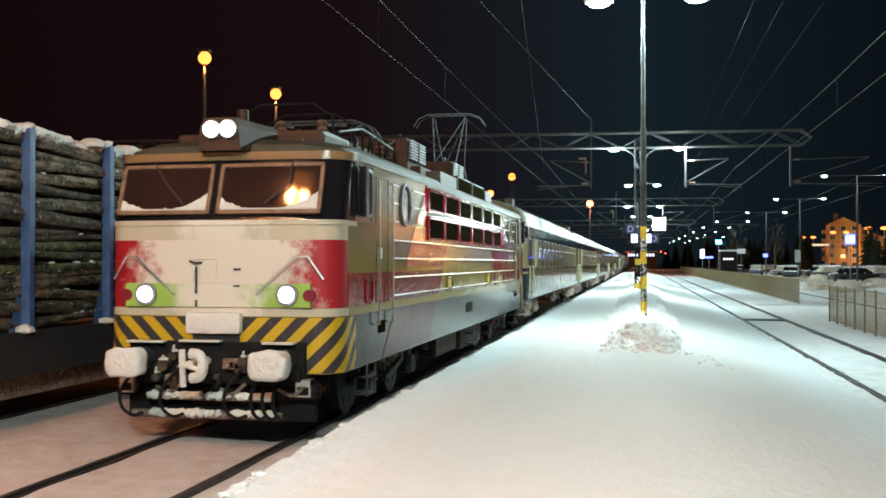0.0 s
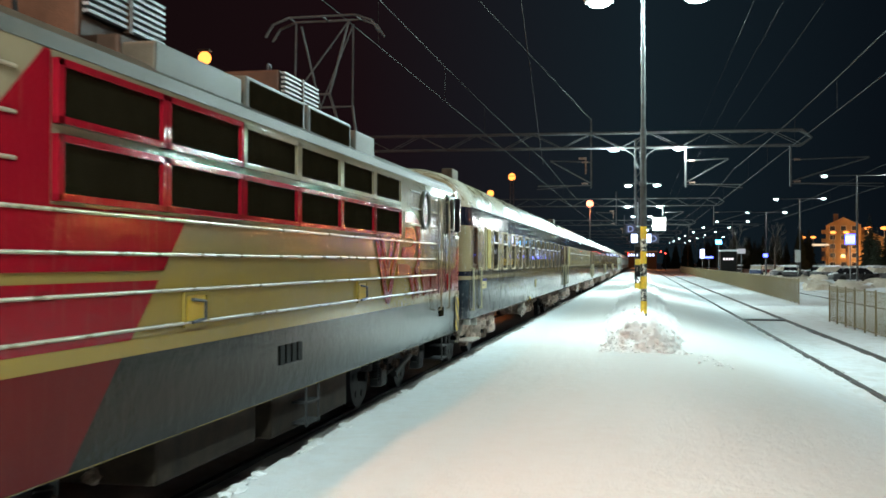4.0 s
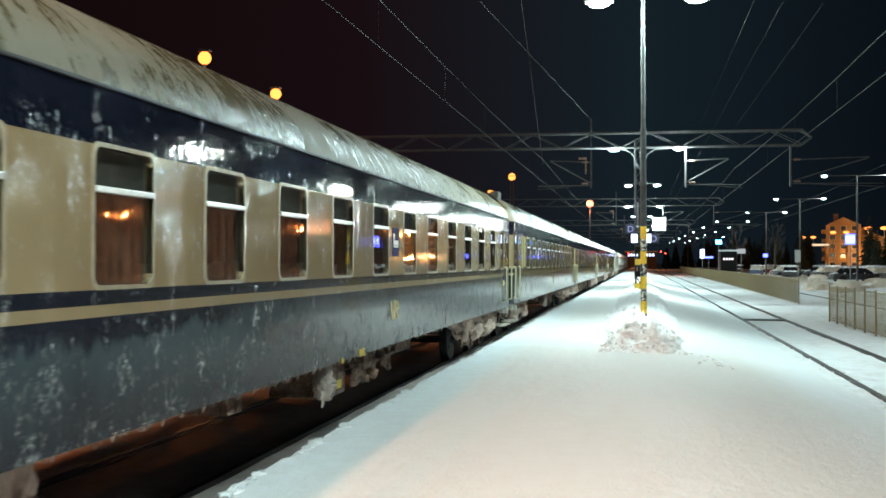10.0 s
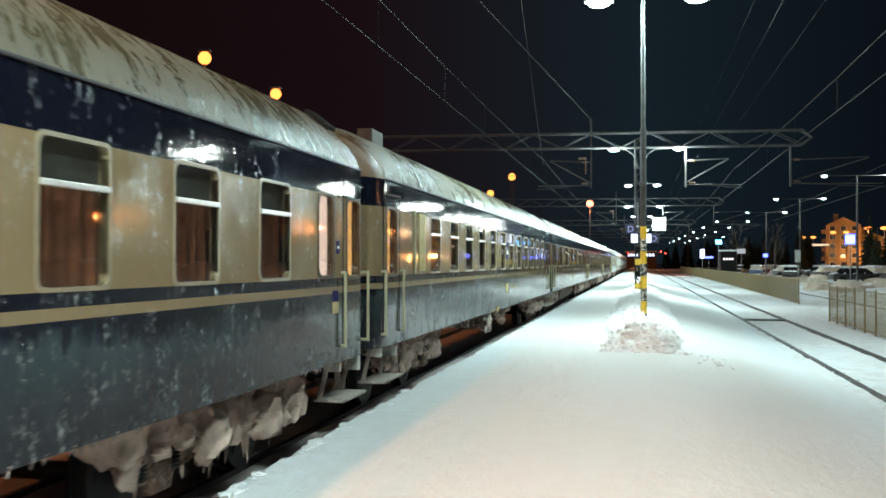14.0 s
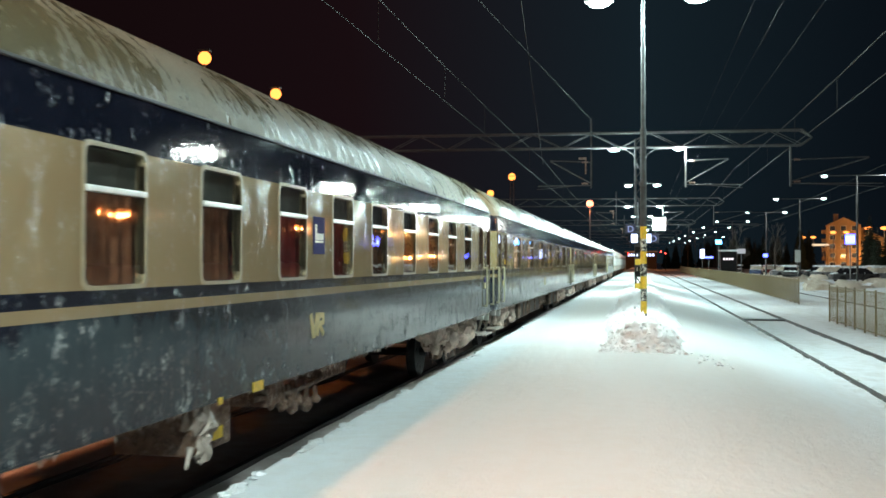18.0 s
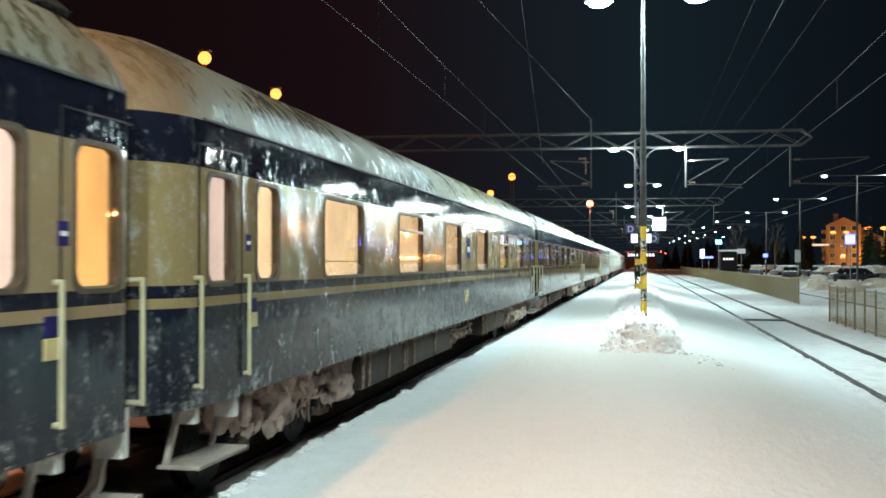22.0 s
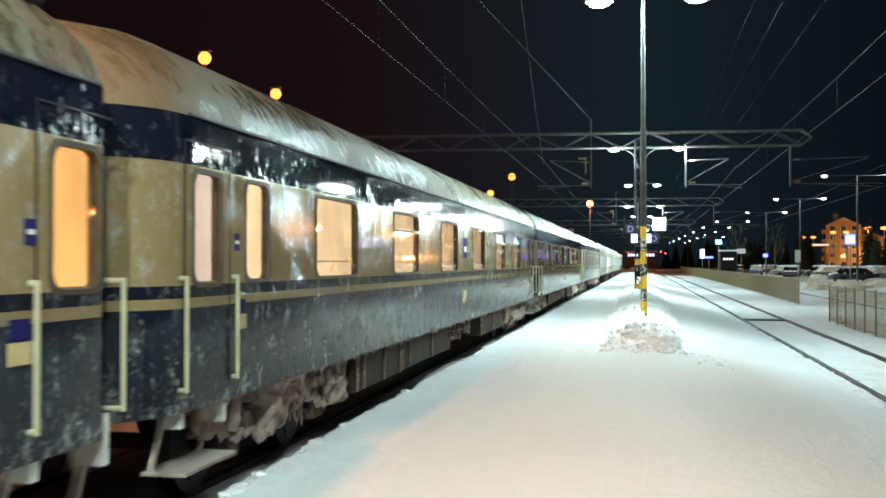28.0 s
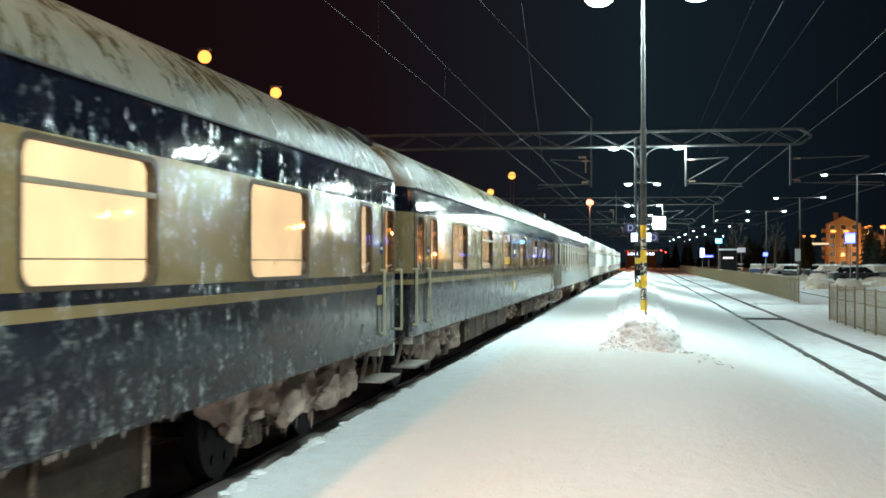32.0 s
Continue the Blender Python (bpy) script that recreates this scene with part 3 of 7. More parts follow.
BOARD = plain("route_board_cream", (0.50, 0.41, 0.20), 0.6, 0, 0.15, 9.0, 0.003, 60.0, 0.2)
MARKCREAM = plain("mark_cream", (0.55, 0.44, 0.20), 0.6, 0, 0.3, 9.0)
LOUVRE = plain("yellowed_louvre", (0.31, 0.235, 0.025), 0.5, 0, 0.2, 6.0)

TAGB = (1.74, 1.57)
PROFILE = [(1.55, 3.29), (1.50, 3.44), (1.42, 3.60), (1.28, 3.76), (1.08, 3.92), (0.80, 4.06), (0.42, 4.15), (0.0, 4.18)]


BODY = [0.35, 26.50]        # where the body of the coach being built begins and ends
WINTOP = [2.90]             # height of its window tops
BEND = (0.80, 0.34)         # depth of its rounded corners


def half_width(y):
    """Half the body's width; the corners round in towards both end walls."""
    for e, d in ((y - BODY[0], BEND[0]), (BODY[1] - y, BEND[1])):
        if e < d:
            return 0.80 + 0.75 * math.sqrt(max(0.0, 1 - (1 - max(0.0, e) / d) ** 2))
    return 1.55


def end_steps():
    """Places along a coach where its outline bends."""
    first = [BODY[0] + BEND[0] * k for k in (0.0, 0.02, 0.07, 0.15, 0.27, 0.42, 0.6, 0.8, 1.0)]
    return first + [BODY[1] - BEND[1] * k for k in (1.0, 0.8, 0.6, 0.42, 0.27, 0.15, 0.07, 0.02, 0.0)]


def wall_with_openings(spans, side, zs, zb, zt, width):
    """A coach side from end to end, with rectangular openings between zb and zt."""
    bm = bmesh.new()
    ys = sorted({round(v, 3) for v in end_steps()} | {round(v, 3) for s in spans for v in s})
    cache = {}

    def vert(y, z, d=0.0):
        k = (y, z, d)
        if k not in cache:
            cache[k] = bm.verts.new((side * (width(y) - d), y, z))
        return cache[k]

    for a, b in zip(ys, ys[1:]):
        hole = any(s[0] - 1e-4 <= a and b <= s[1] + 1e-4 for s in spans)
        for z0, z1 in zip(zs, zs[1:]):
            if hole and z0 >= zb - 1e-4 and z1 <= zt + 1e-4:
                continue
            bm.faces.new((vert(a, z0), vert(b, z0), vert(b, z1), vert(a, z1)))
    for s in spans:
        a, b = round(s[0], 3), round(s[1], 3)
        for (p, q) in (((a, zb), (b, zb)), ((b, zb), (b, zt)), ((b, zt), (a, zt)), ((a, zt), (a, zb))):
            bm.faces.new((vert(*p), vert(*q), vert(*q, 0.07), vert(*p, 0.07)))
    bmesh.ops.recalc_face_normals(bm, faces=bm.faces[:])
    return bm


def ring(bm, x, y0, y1, z0, z1, w, r, depth=0.02):
    """A window frame with round inner corners in a plane of constant x, proud by depth."""
    def loop(a0, a1, b0, b1, rad):
        pts = []
        for cy, cz, s in ((a1 - rad, b1 - rad, 0), (a0 + rad, b1 - rad, 1), (a0 + rad, b0 + rad, 2), (a1 - rad, b0 + rad, 3)):
            for i in range(5):
                an = math.pi / 2 * (s + i / 4)
                pts.append((cy + rad * math.cos(an), cz + rad * math.sin(an)))
        return pts
    out = loop(y0, y1, z0, z1, min(r, 0.09))
    inn = loop(y0 + w, y1 - w, z0 + w, z1 - w, r)
    vo = [bm.verts.new((x + depth, p[0], p[1])) for p in out]
    vi = [bm.verts.new((x + depth, p[0], p[1])) for p in inn]
    bo = [bm.verts.new((x - 0.01, p[0], p[1])) for p in out]
    bi = [bm.verts.new((x - 0.05, p[0], p[1])) for p in inn]
    n = len(vo)
    for i in range(n):
        j = (i + 1) % n
        bm.faces.new((vo[i], vo[j], vi[j], vi[i]))
        bm.faces.new((bo[i], bo[j], vo[j], vo[i]))
        bm.faces.new((vi[i], vi[j], bi[j], bi[i]))


def ribbon(bm, pts, width, x, depth):
    """A flat band of even width along a bent line of (y, z) places, in a plane of constant x."""
    p = [Vector(q) for q in pts]
    left, right = [], []
    for i, q in enumerate(p):
        a = (q - p[i - 1]).normalized() if i else (p[1] - q).normalized()
        b = (p[i + 1] - q).normalized() if i < len(p) - 1 else a
        n = Vector((-(a + b).y, (a + b).x)).normalized()
        k = width / 2 / max(0.45, n.dot(Vector((-a.y, a.x))))
        left.append(q + n * k)
        right.append(q - n * k)
    top = [[bm.verts.new((x + depth, v.x, v.y)) for v in side] for side in (left, right)]
    low = [[bm.verts.new((x - depth, v.x, v.y)) for v in side] for side in (left, right)]
    for i in range(len(p) - 1):
        bm.faces.new((top[0][i], top[1][i], top[1][i + 1], top[0][i + 1]))
        bm.faces.new((top[0][i], top[0][i + 1], low[0][i + 1], low[0][i]))
        bm.faces.new((top[1][i + 1], top[1][i], low[1][i], low[1][i + 1]))
    for i in (0, -1):
        bm.faces.new((top[0][i], top[1][i], low[1][i], low[0][i]))
    bmesh.ops.recalc_face_normals(bm, faces=bm.faces[:])


def pane(name, material, parent, x, y0, y1, z0, z1, label=""):
    bm = bmesh.new()
    box(bm, x - 0.004, x + 0.004, y0, y1, z0, z1)
    ob = part(name, bm, material, parent, label)
    if material == GLASS:
        ob.visible_shadow = False
    return ob


def bogie(parent, y, wheelsets, steel=None, crust=True):
    steel = steel or RUST
    b = part_box("bogie", steel, parent, -1.08, 1.08, y - 0.18, y + 0.18, 0.50, 0.72, 0.03, "rusty brown bogie caked with ice")
    for s in (-1, 1):
        bm = bmesh.new()
        box(bm, s * 1.10 - 0.07, s * 1.10 + 0.07, y - 1.75, y + 1.75, 0.58, 0.76, 0.03)
        for w in (-1.25, 1.25):
            box(bm, s * 1.16 - 0.09, s * 1.16 + 0.09, y + w - 0.17, y + w + 0.17, 0.33, 0.62, 0.03)
        part("side_frame", bm, steel, b)
        for w in (-1.25, 1.25):
            for d in (-0.28, 0.28):
                bm = bmesh.new()
                rows = []
                for i in range(15):
                    rad = 0.085 if i % 2 else 0.06
                    rows.append([(s * 1.17 + rad * math.cos(k * math.pi / 5), y + w + d + rad * math.sin(k * math.pi / 5), 0.46 + i * 0.018) for k in range(11)])
                grid_faces(bm, rows)
                part("spring", bm, DARKSTEEL, b)
        bm = bmesh.new()
        rod(bm, (s * 1.2, y - 0.5, 0.42), (s * 1.2, y + 0.6, 0.62), 0.05, 8)
        rod(bm, (s * 1.2, y - 1.5, 0.40), (s * 1.2, y - 0.6, 0.50), 0.02, 6)
        part("damper", bm, steel, b)
    for w in (-1.25, 1.25):
        bm = bmesh.new()
        rod(bm, (-0.98, 0, 0), (0.98, 0, 0), 0.08, 10)
        for s in (-1, 1):
            rod(bm, (s * 0.73, 0, 0), (s * 0.86, 0, 0), 0.46, 28)
            rod(bm, (s * 0.70, 0, 0), (s * 0.74, 0, 0), 0.49, 28)
        for a in range(6):
            an = a * math.pi / 3
            rod(bm, (0.86, 0.30 * math.cos(an), 0.30 * math.sin(an)), (0.875, 0.30 * math.cos(an), 0.30 * math.sin(an)), 0.05, 8)
        ws = part("wheelset", bm, DARKSTEEL, b, "dark steel wheelset", True)
        ws.location = (0, y + w, 0.46)
        wheelsets.append(ws)
    r2 = random.Random(int(y * 10))
    bm = bmesh.new()
    for i in range(22 if crust else 0):
        lump(bm, 1.16 + r2.uniform(-0.1, 0.08), y + r2.uniform(-2.0, 2.0), r2.uniform(0.60, 0.90), r2.uniform(0.13, 0.24), r2.uniform(0.7, 1.5), r2.uniform(0, 60), 3)
    for i in range(34 if crust else 9):
        lump(bm, 1.24 + r2.uniform(-0.1, 0.12), y + r2.uniform(-2.0, 2.0), r2.uniform(0.48, 0.97), r2.uniform(0.03, 0.095), r2.uniform(0.8, 2.2), r2.uniform(0, 60), 2)
    for i in range(30 if crust else 8):
        yy, zz = y + r2.uniform(-1.9, 1.9), r2.uniform(0.45, 0.72)
        rod(bm, (1.18, yy, zz), (1.18 + r2.uniform(-0.03, 0.03), yy + r2.uniform(-0.06, 0.06), zz - r2.uniform(0.1, 0.3)), 0.028, 6, 0.004)
    tagged(part("ice_crust", bm, PACKED if crust else RUST, b, "pinkish-brown packed snow and icicles", True), kind="stuff")


def icicles(parent, y0, y1, n, z, seed):
    r2 = random.Random(seed)
    bm = bmesh.new()
    for i in range(n):
        y, l = r2.uniform(y0, y1), r2.uniform(0.015, 0.06)
        rod(bm, (1.53, y, z + 0.02), (1.53, y, z - l), r2.uniform(0.012, 0.03), 5, 0.003)
    tagged(part("icicle_fringe", bm, ICE, parent, "small icicles along the lower edge"), kind="stuff")


def doorway(c, y0, y1, first, lit, paint):
    """One end door with its lit window, handrails and step, between y0 and y1."""
    a, b = y0 - 0.16, y1 + 0.16
    xw = min(half_width(a), half_width(b))
    bm = bmesh.new()
    for yy in (a, b):
        hw = half_width(yy)
        box(bm, hw - 0.02, hw + 0.005, yy - 0.008, yy + 0.008, 1.15, 3.10)
    n = 6
    for i in range(n):
        u, v = a + (b - a) * i / n, a + (b - a) * (i + 1) / n
        hw = max(half_width(u), half_width(v))
        box(bm, hw - 0.02, hw + 0.005, u, v, 3.09, 3.105)
    part("door_seam", bm, RUBBER, c)
    w = ring_part(c, y0, y1, 1.98, WINTOP[0], 0.034, 0.12, BROWNFRAME)
    pane("pane", GLASS, w, half_width((y0 + y1) / 2) - 0.012, y0, y1, 1.98, WINTOP[0])
    pane("lit_interior", lit, w, half_width((y0 + y1) / 2) - 0.12, y0 - 0.05, y1 + 0.05, 1.9, 2.95, "lit doorway interior")
    for yy in (a - 0.06, b + 0.06):
        bm = bmesh.new()
        rod(bm, (1.60, yy, 1.16), (1.60, yy, 2.04), 0.018, 8)
        rod(bm, (1.45, yy, 2.03), (1.61, yy, 2.03), 0.018, 8)
        rod(bm, (1.45, yy, 1.18), (1.61, yy, 1.18), 0.018, 8)
        part("handrail", bm, CREAM, c, "cream door handrail", True)
    bm = bmesh.new()
    box(bm, 1.18, 1.56, y0 - 0.15, y1 + 0.30, 0.50, 0.535, 0.008)
    for yy in (y0 - 0.1, y1 + 0.22):
        bar(bm, (1.24, yy, 0.52), (1.36, yy, 1.02), 0.045)
    part("step", bm, ICE, c, "icy metal footstep")
    part_box("step_well", WHITEPAINT, c, 1.30, 1.50, y0 - 0.12, y0 - 0.04, 0.86, 1.15, 0.01)
    part_box("step_well", WHITEPAINT, c, 1.30, 1.50, y1 + 0.14, y1 + 0.22, 0.80, 1.15, 0.01)


def ring_part(c, y0, y1, z0, z1, w, r, material):
    bm = bmesh.new()
    ring(bm, half_width((y0 + y1) / 2) - 0.012, y0 - 0.03, y1 + 0.03, z0 - 0.03, z1 + 0.03, w, r, 0.020)
    return part("window", bm, material, c)


def roof_drop(y):
    """How far the crown of the roof has come down towards an end."""
    u = max(0.0, 1 - (y - BODY[0]) / 1.5, 1 - (BODY[1] - y) / 0.9)
    return 0.52 * (1 - math.sqrt(1 - min(1.0, u) ** 2))


def coach(y, kind, label, group="passenger coaches", detail=True, o=0.0):
    WINTOP[0] = 2.90 if kind == "A" else 2.865
    BODY[:] = [0.34 + 0.7 * o, 26.46 + 0.7 * o] if kind == "A" else [0.02, 26.26]
    c = thing("passenger_coach", label, "train coach", TRACK, y, 0, group)
    wheelsets = []
    paint = PAINT_C if y > 150 else PAINT_A if kind == "A" else PAINT_B
    if kind == "A":
        seats = [(4.28 + o + 1.686 * i - k, 5.05 + o + 1.686 * i - k) for i, k in enumerate((0.03, 0.02, 0.06, 0.10, 0.10, 0.07, 0.07, 0.10, 0.06, 0.02, 0.0, 0.0))]
        doors = [(1.34 + o, 1.92 + o), (25.55 + 0.7 * o, 26.08 + 0.7 * o)]
        extra = [(24.50 + 0.7 * o, 25.03 + 0.7 * o)]
    else:
        near = (0.02, 0.06, 0.12, 0.24, 0.32, 0.43) if 100 < y < 120 else (0.0,) * 6
        seats = [(3.90 + 3.44 * i - k, 5.46 + 3.44 * i - k) for i, k in enumerate(near)]
        doors = [(0.92, 1.44), (25.40, 25.92)]
        extra = [(1.95, 2.50), (24.22, 24.72)]
    spans = [(a, b) for a, b in seats + doors + extra]
    zs = [1.0, 1.12, 1.4, 1.7, 2.0, WINTOP[0], 3.1, 3.29]
    part("side_wall", wall_with_openings(spans, 1, zs, 2.0, WINTOP[0], half_width), paint, c, "", True)
    part("side_wall", wall_with_openings([], -1, zs, 2.0, WINTOP[0], half_width), paint, c, "", True)
    bm = bmesh.new()
    rows = []
    for yy in sorted(end_steps() + [BODY[0] + 1.0, BODY[0] + 1.25, BODY[0] + 1.6, 13.0, BODY[1] - 0.6, BODY[1] - 0.9]):
        k, drop = half_width(yy) / 1.55, roof_drop(yy)
        pr = [(x * k, z - drop * (z - 3.29) / 0.9) for x, z in PROFILE]
        rows.append([(x, yy, z) for x, z in pr] + [(-x, yy, z) for x, z in pr[-2::-1]])
    grid_faces(bm, rows)
    bmesh.ops.recalc_face_normals(bm, faces=bm.faces[:])
    roof = part("roof", bm, ROOF, c, "silvery grey roof streaked with frost", True)
    bm = bmesh.new()
    rod(bm, (1.56, BODY[0] + BEND[0], 3.30), (1.56, BODY[1] - BEND[1], 3.30), 0.014, 6)
    part("gutter", bm, DARKSTEEL, roof)
    for yy in BODY:
        bm = bmesh.new()
        w, drop = half_width(yy), roof_drop(yy)
        pts = [(w, 1.0), (w, 3.29)] + [(x * w / 1.55, z - drop * (z - 3.29) / 0.9) for x, z in PROFILE[1:]]
        pts += [(-x, z) for x, z in pts[-2::-1]]
        bm.faces.new([bm.verts.new((x, yy, z)) for x, z in pts])
        part("end_wall", bm, paint, c)
        bm = bmesh.new()
        s = -1 if yy == BODY[0] else 1
        for i in range(3):
            box(bm, -0.62, 0.62, min(yy, yy + s * 0.06 * (i + 1)), max(yy, yy + s * 0.06 * (i + 1)), 1.15 + 0.03 * i, 3.35 - 0.03 * i, 0.02)
        part("gangway_bellows", bm, RUBBER, c)
        bm = bmesh.new()
        rod(bm, (-0.9, yy, 1.0), (-0.9, yy + s * 0.14, 1.0), 0.22, 16)
        part("buffer", bm, DARKSTEEL, c)
        bm = bmesh.new()
        rod(bm, (0.9, yy, 1.0), (0.9, yy + s * 0.14, 1.0), 0.22, 16)
        part("buffer", bm, DARKSTEEL, c)
        for hx in (0.3, 1.1):
            bm = bmesh.new()
            bent(bm, curved([(hx, yy, 0.97), (hx + 0.04, yy + s * 0.1, 0.6), (hx - 0.07, yy + s * 0.15, 0.42)]), 0.03)
            part("hose", bm, ICE, c, "iced hose", True)
    # roof gear
    for yy in ((1.5,) if kind == "A" else ()):
        bm = bmesh.new()
        box(bm, 0.55, 0.80, yy + 1.45, yy + 2.15, 4.0, 4.29, 0.03)
        part("roof_box", bm, GREYBOX, roof, "small brown roof ventilator")
    for i in range(5):
        bm = bmesh.new()
        vy = BODY[1] - 0.98 + i * 0.085
        bar(bm, (1.05, vy, 3.975), (1.30, vy + 0.02, 3.775), 0.055, 0.05)
        part("roof_vent", bm, RUBBER, roof, "dark roof ventilation slot")
    # floor and inside
    bm = bmesh.new()
    box(bm, -1.5, 1.5, BODY[0] + BEND[0], BODY[1] - BEND[1], 0.98, 1.14)
    box(bm, -0.78, 0.78, BODY[0] + 0.03, BODY[1] - 0.03, 0.98, 1.13)
    part("underframe", bm, DARKSTEEL, c)
    bm = bmesh.new()
    box(bm, 0.25, 0.30, 0.6, LEN - 0.6, 1.14, 3.3)
    box(bm, 0.3, 1.30, 0.9, LEN - 0.6, 3.25, 3.28)
    part("compartment_wall", bm, INSIDE, c)
    r3 = random.Random(int(y))
    for i, (a, b) in enumerate(seats):
        if kind == "A":
            w = ring_part(c, a, b, 2.0, WINTOP[0], 0.03, 0.07, BEIGEFRAME)
            bm = bmesh.new()
            box(bm, 1.515, 1.57, a, b, 2.605, 2.645, 0.006)
            part("transom", bm, ALU, w)
            pane("pane", GLASS, w, 1.535, a, b, 2.0, 2.62)
            pane("pane", GLASS, w, 1.525, a, b, 2.64, WINTOP[0])
            red = int(y) == 55 and i in (5, 6)
            cloth = REDSEAT if red else CURTAIN
            bm = bmesh.new()
            box(bm, 1.40, 1.42, a - 0.05, a + r3.uniform(0.12, 0.26), 1.95, 3.0, 0.008)
            box(bm, 1.40, 1.42, b - r3.uniform(0.12, 0.26), b + 0.05, 1.95, 3.0, 0.008)
            part("curtain", bm, cloth, w)
            if r3.random() < 0.92:
                bm = bmesh.new()
                rows = [[(1.43 + 0.012 * math.sin(k * 1.3 + i), a - 0.04 + (b - a + 0.08) * k / 24, z) for k in range(25)] for z in (1.95, 2.66)]
                grid_faces(bm, rows)
                part("drawn_curtain", bm, cloth, w, "", True)
            pane("roller_blind", ROLLERBLIND, w, 1.47, a - 0.04, b + 0.04, 2.66, 2.98, "grey roller blind")
            bm = bmesh.new()
            box(bm, 0.5, 1.2, a - 0.05, a + 0.2, 1.6, 2.45, 0.05)
            box(bm, 0.5, 1.2, b - 0.2, b + 0.05, 1.6, 2.45, 0.05)
            part("seat", bm, cloth, w)
        else:
            w = ring_part(c, a, b, 2.0, WINTOP[0], 0.034, 0.11, BROWNFRAME)
            pane("pane", GLASS, w, 1.535, a, b, 2.0, WINTOP[0])
            pane("blind", BLIND, w, 1.45, a - 0.06, b + 0.06, 1.95, 3.0, "warmly lit drawn blind")
            bm = bmesh.new()
            box(bm, 1.48, 1.495, a, b, 2.158, 2.170)
            part("blind_rail", bm, CREAM, w)
            if i % 3 == 1:
                bm = bmesh.new()
                box(bm, 1.515, 1.56, a, b, 2.60, 2.64, 0.006)
                part("transom", bm, BEIGEFRAME, w)
    for i, (a, b) in enumerate(extra):
        w = ring_part(c, a, b, 2.0, WINTOP[0], 0.034, 0.12, BROWNFRAME)
        pane("pane", GLASS, w, half_width(a) - 0.012, a, b, 2.0, WINTOP[0])
        pane("blind", BLINDPALE if kind == "A" else BLIND, w, half_width(a) - 0.1, a - 0.05, b + 0.05, 1.95, 3.0, "pale lit blind")
    doorway(c, *doors[0], True, LOBBY if kind == "A" else BLINDPALE, paint)
    doorway(c, *doors[1], False, LOBBY, paint)
    if kind == "A":
        bm = bmesh.new()
        for i in range(9):
            box(bm, 1.545, 1.565, 3.34 + o + i * 0.05, 3.375 + o + i * 0.05, 2.02, 2.92)
        part("louvre", bm, LOUVRE, c, "yellowed ventilation louvre")
        bm = bmesh.new()
        rod(bm, (1.565, 3.02 + o, 1.98), (1.565, 3.02 + o, 2.95), 0.018, 8)
        part("drain_pipe", bm, CREAM, c)
    # route board and mark
    ysign = 13.63 + o if kind == "A" else 12.83 if y > 100 else 12.95
    bm = bmesh.new()
    box(bm, 1.55, 1.556, ysign, ysign + 0.39, 2.24, 2.645, 0.002)
    sign = part("sign", bm, NAVY, c, "dark blue sign with a white pictogram")
    bm = bmesh.new()
    box(bm, 1.556, 1.559, ysign + 0.06, ysign + 0.33, 2.395, 2.465)
    box(bm, 1.556, 1.559, ysign + 0.06, ysign + 0.33, 2.365, 2.387)
    if kind == "A":
        box(bm, 1.556, 1.559, ysign + 0.06, ysign + 0.11, 2.467, 2.56)
    part("pictogram", bm, WHITEPAINT, sign)
    bm = bmesh.new()
    dy = 13.53 + (o if kind == "A" else -0.85)
    ribbon(bm, [(dy + 0.03, 1.60), (dy + 0.12, 1.38), (dy + 0.16, 1.38), (dy + 0.25, 1.60)], 0.075, 1.553, 0.003)
    ribbon(bm, [(dy + 0.24, 1.36), (dy + 0.31, 1.58), (dy + 0.44, 1.57), (dy + 0.45, 1.50), (dy + 0.32, 1.48), (dy + 0.46, 1.36)], 0.06, 1.554, 0.003)
    part("operator_mark", bm, MARKCREAM, c, "cream slanted operator mark")
    tags = [(24.99, 1.57), TAGB] if kind == "B" else [(24.99, 1.57)]
    for ty, tz in tags:
        hw = half_width(ty + 0.1)
        tag = part_box("door_plate", BOARD, c, hw - 0.01, hw + 0.012, ty, ty + 0.20, tz, tz + 0.13, 0.003, "ochre plate under a blue one")
        part_box("blue_plate", NAVY, tag, hw - 0.01, hw + 0.010, ty + 0.01, ty + 0.19, tz + 0.14, tz + 0.26, 0.003)
    for ty in ((25.13,) if kind == "A" else (1.69, 25.13)):
        hw = half_width(ty)
        pic = part_box("small_sign", NAVY, c, hw - 0.008, hw + 0.006, ty, ty + 0.11, 2.25, 2.40, 0.002, "small navy pictogram sign")
        part_box("pictogram", WHITEPAINT, pic, hw + 0.004, hw + 0.009, ty + 0.02, ty + 0.09, 2.31, 2.34)
    if int(y) != 29:
        return underneath(c, y, kind, r3, wheelsets, detail, o)
    bm = bmesh.new()
    box(bm, 1.55, 1.575, 2.42, 3.02, 1.58, 1.80, 0.004)
    board = part("route_board", bm, BOARD, c, "cream route board with small dark bars")
    bm = bmesh.new()
    box(bm, 1.575, 1.578, 2.42, 3.02, 1.74, 1.80)
    for i in range(3):
        box(bm, 1.575, 1.578, 2.86, 2.97, 1.61 + i * 0.04, 1.625 + i * 0.04)
    box(bm, 1.575, 1.578, 2.48, 2.66, 1.64, 1.67)
    part("lettering_bar", bm, NAVY, board)
    return underneath(c, y, kind, r3, wheelsets, detail, o)


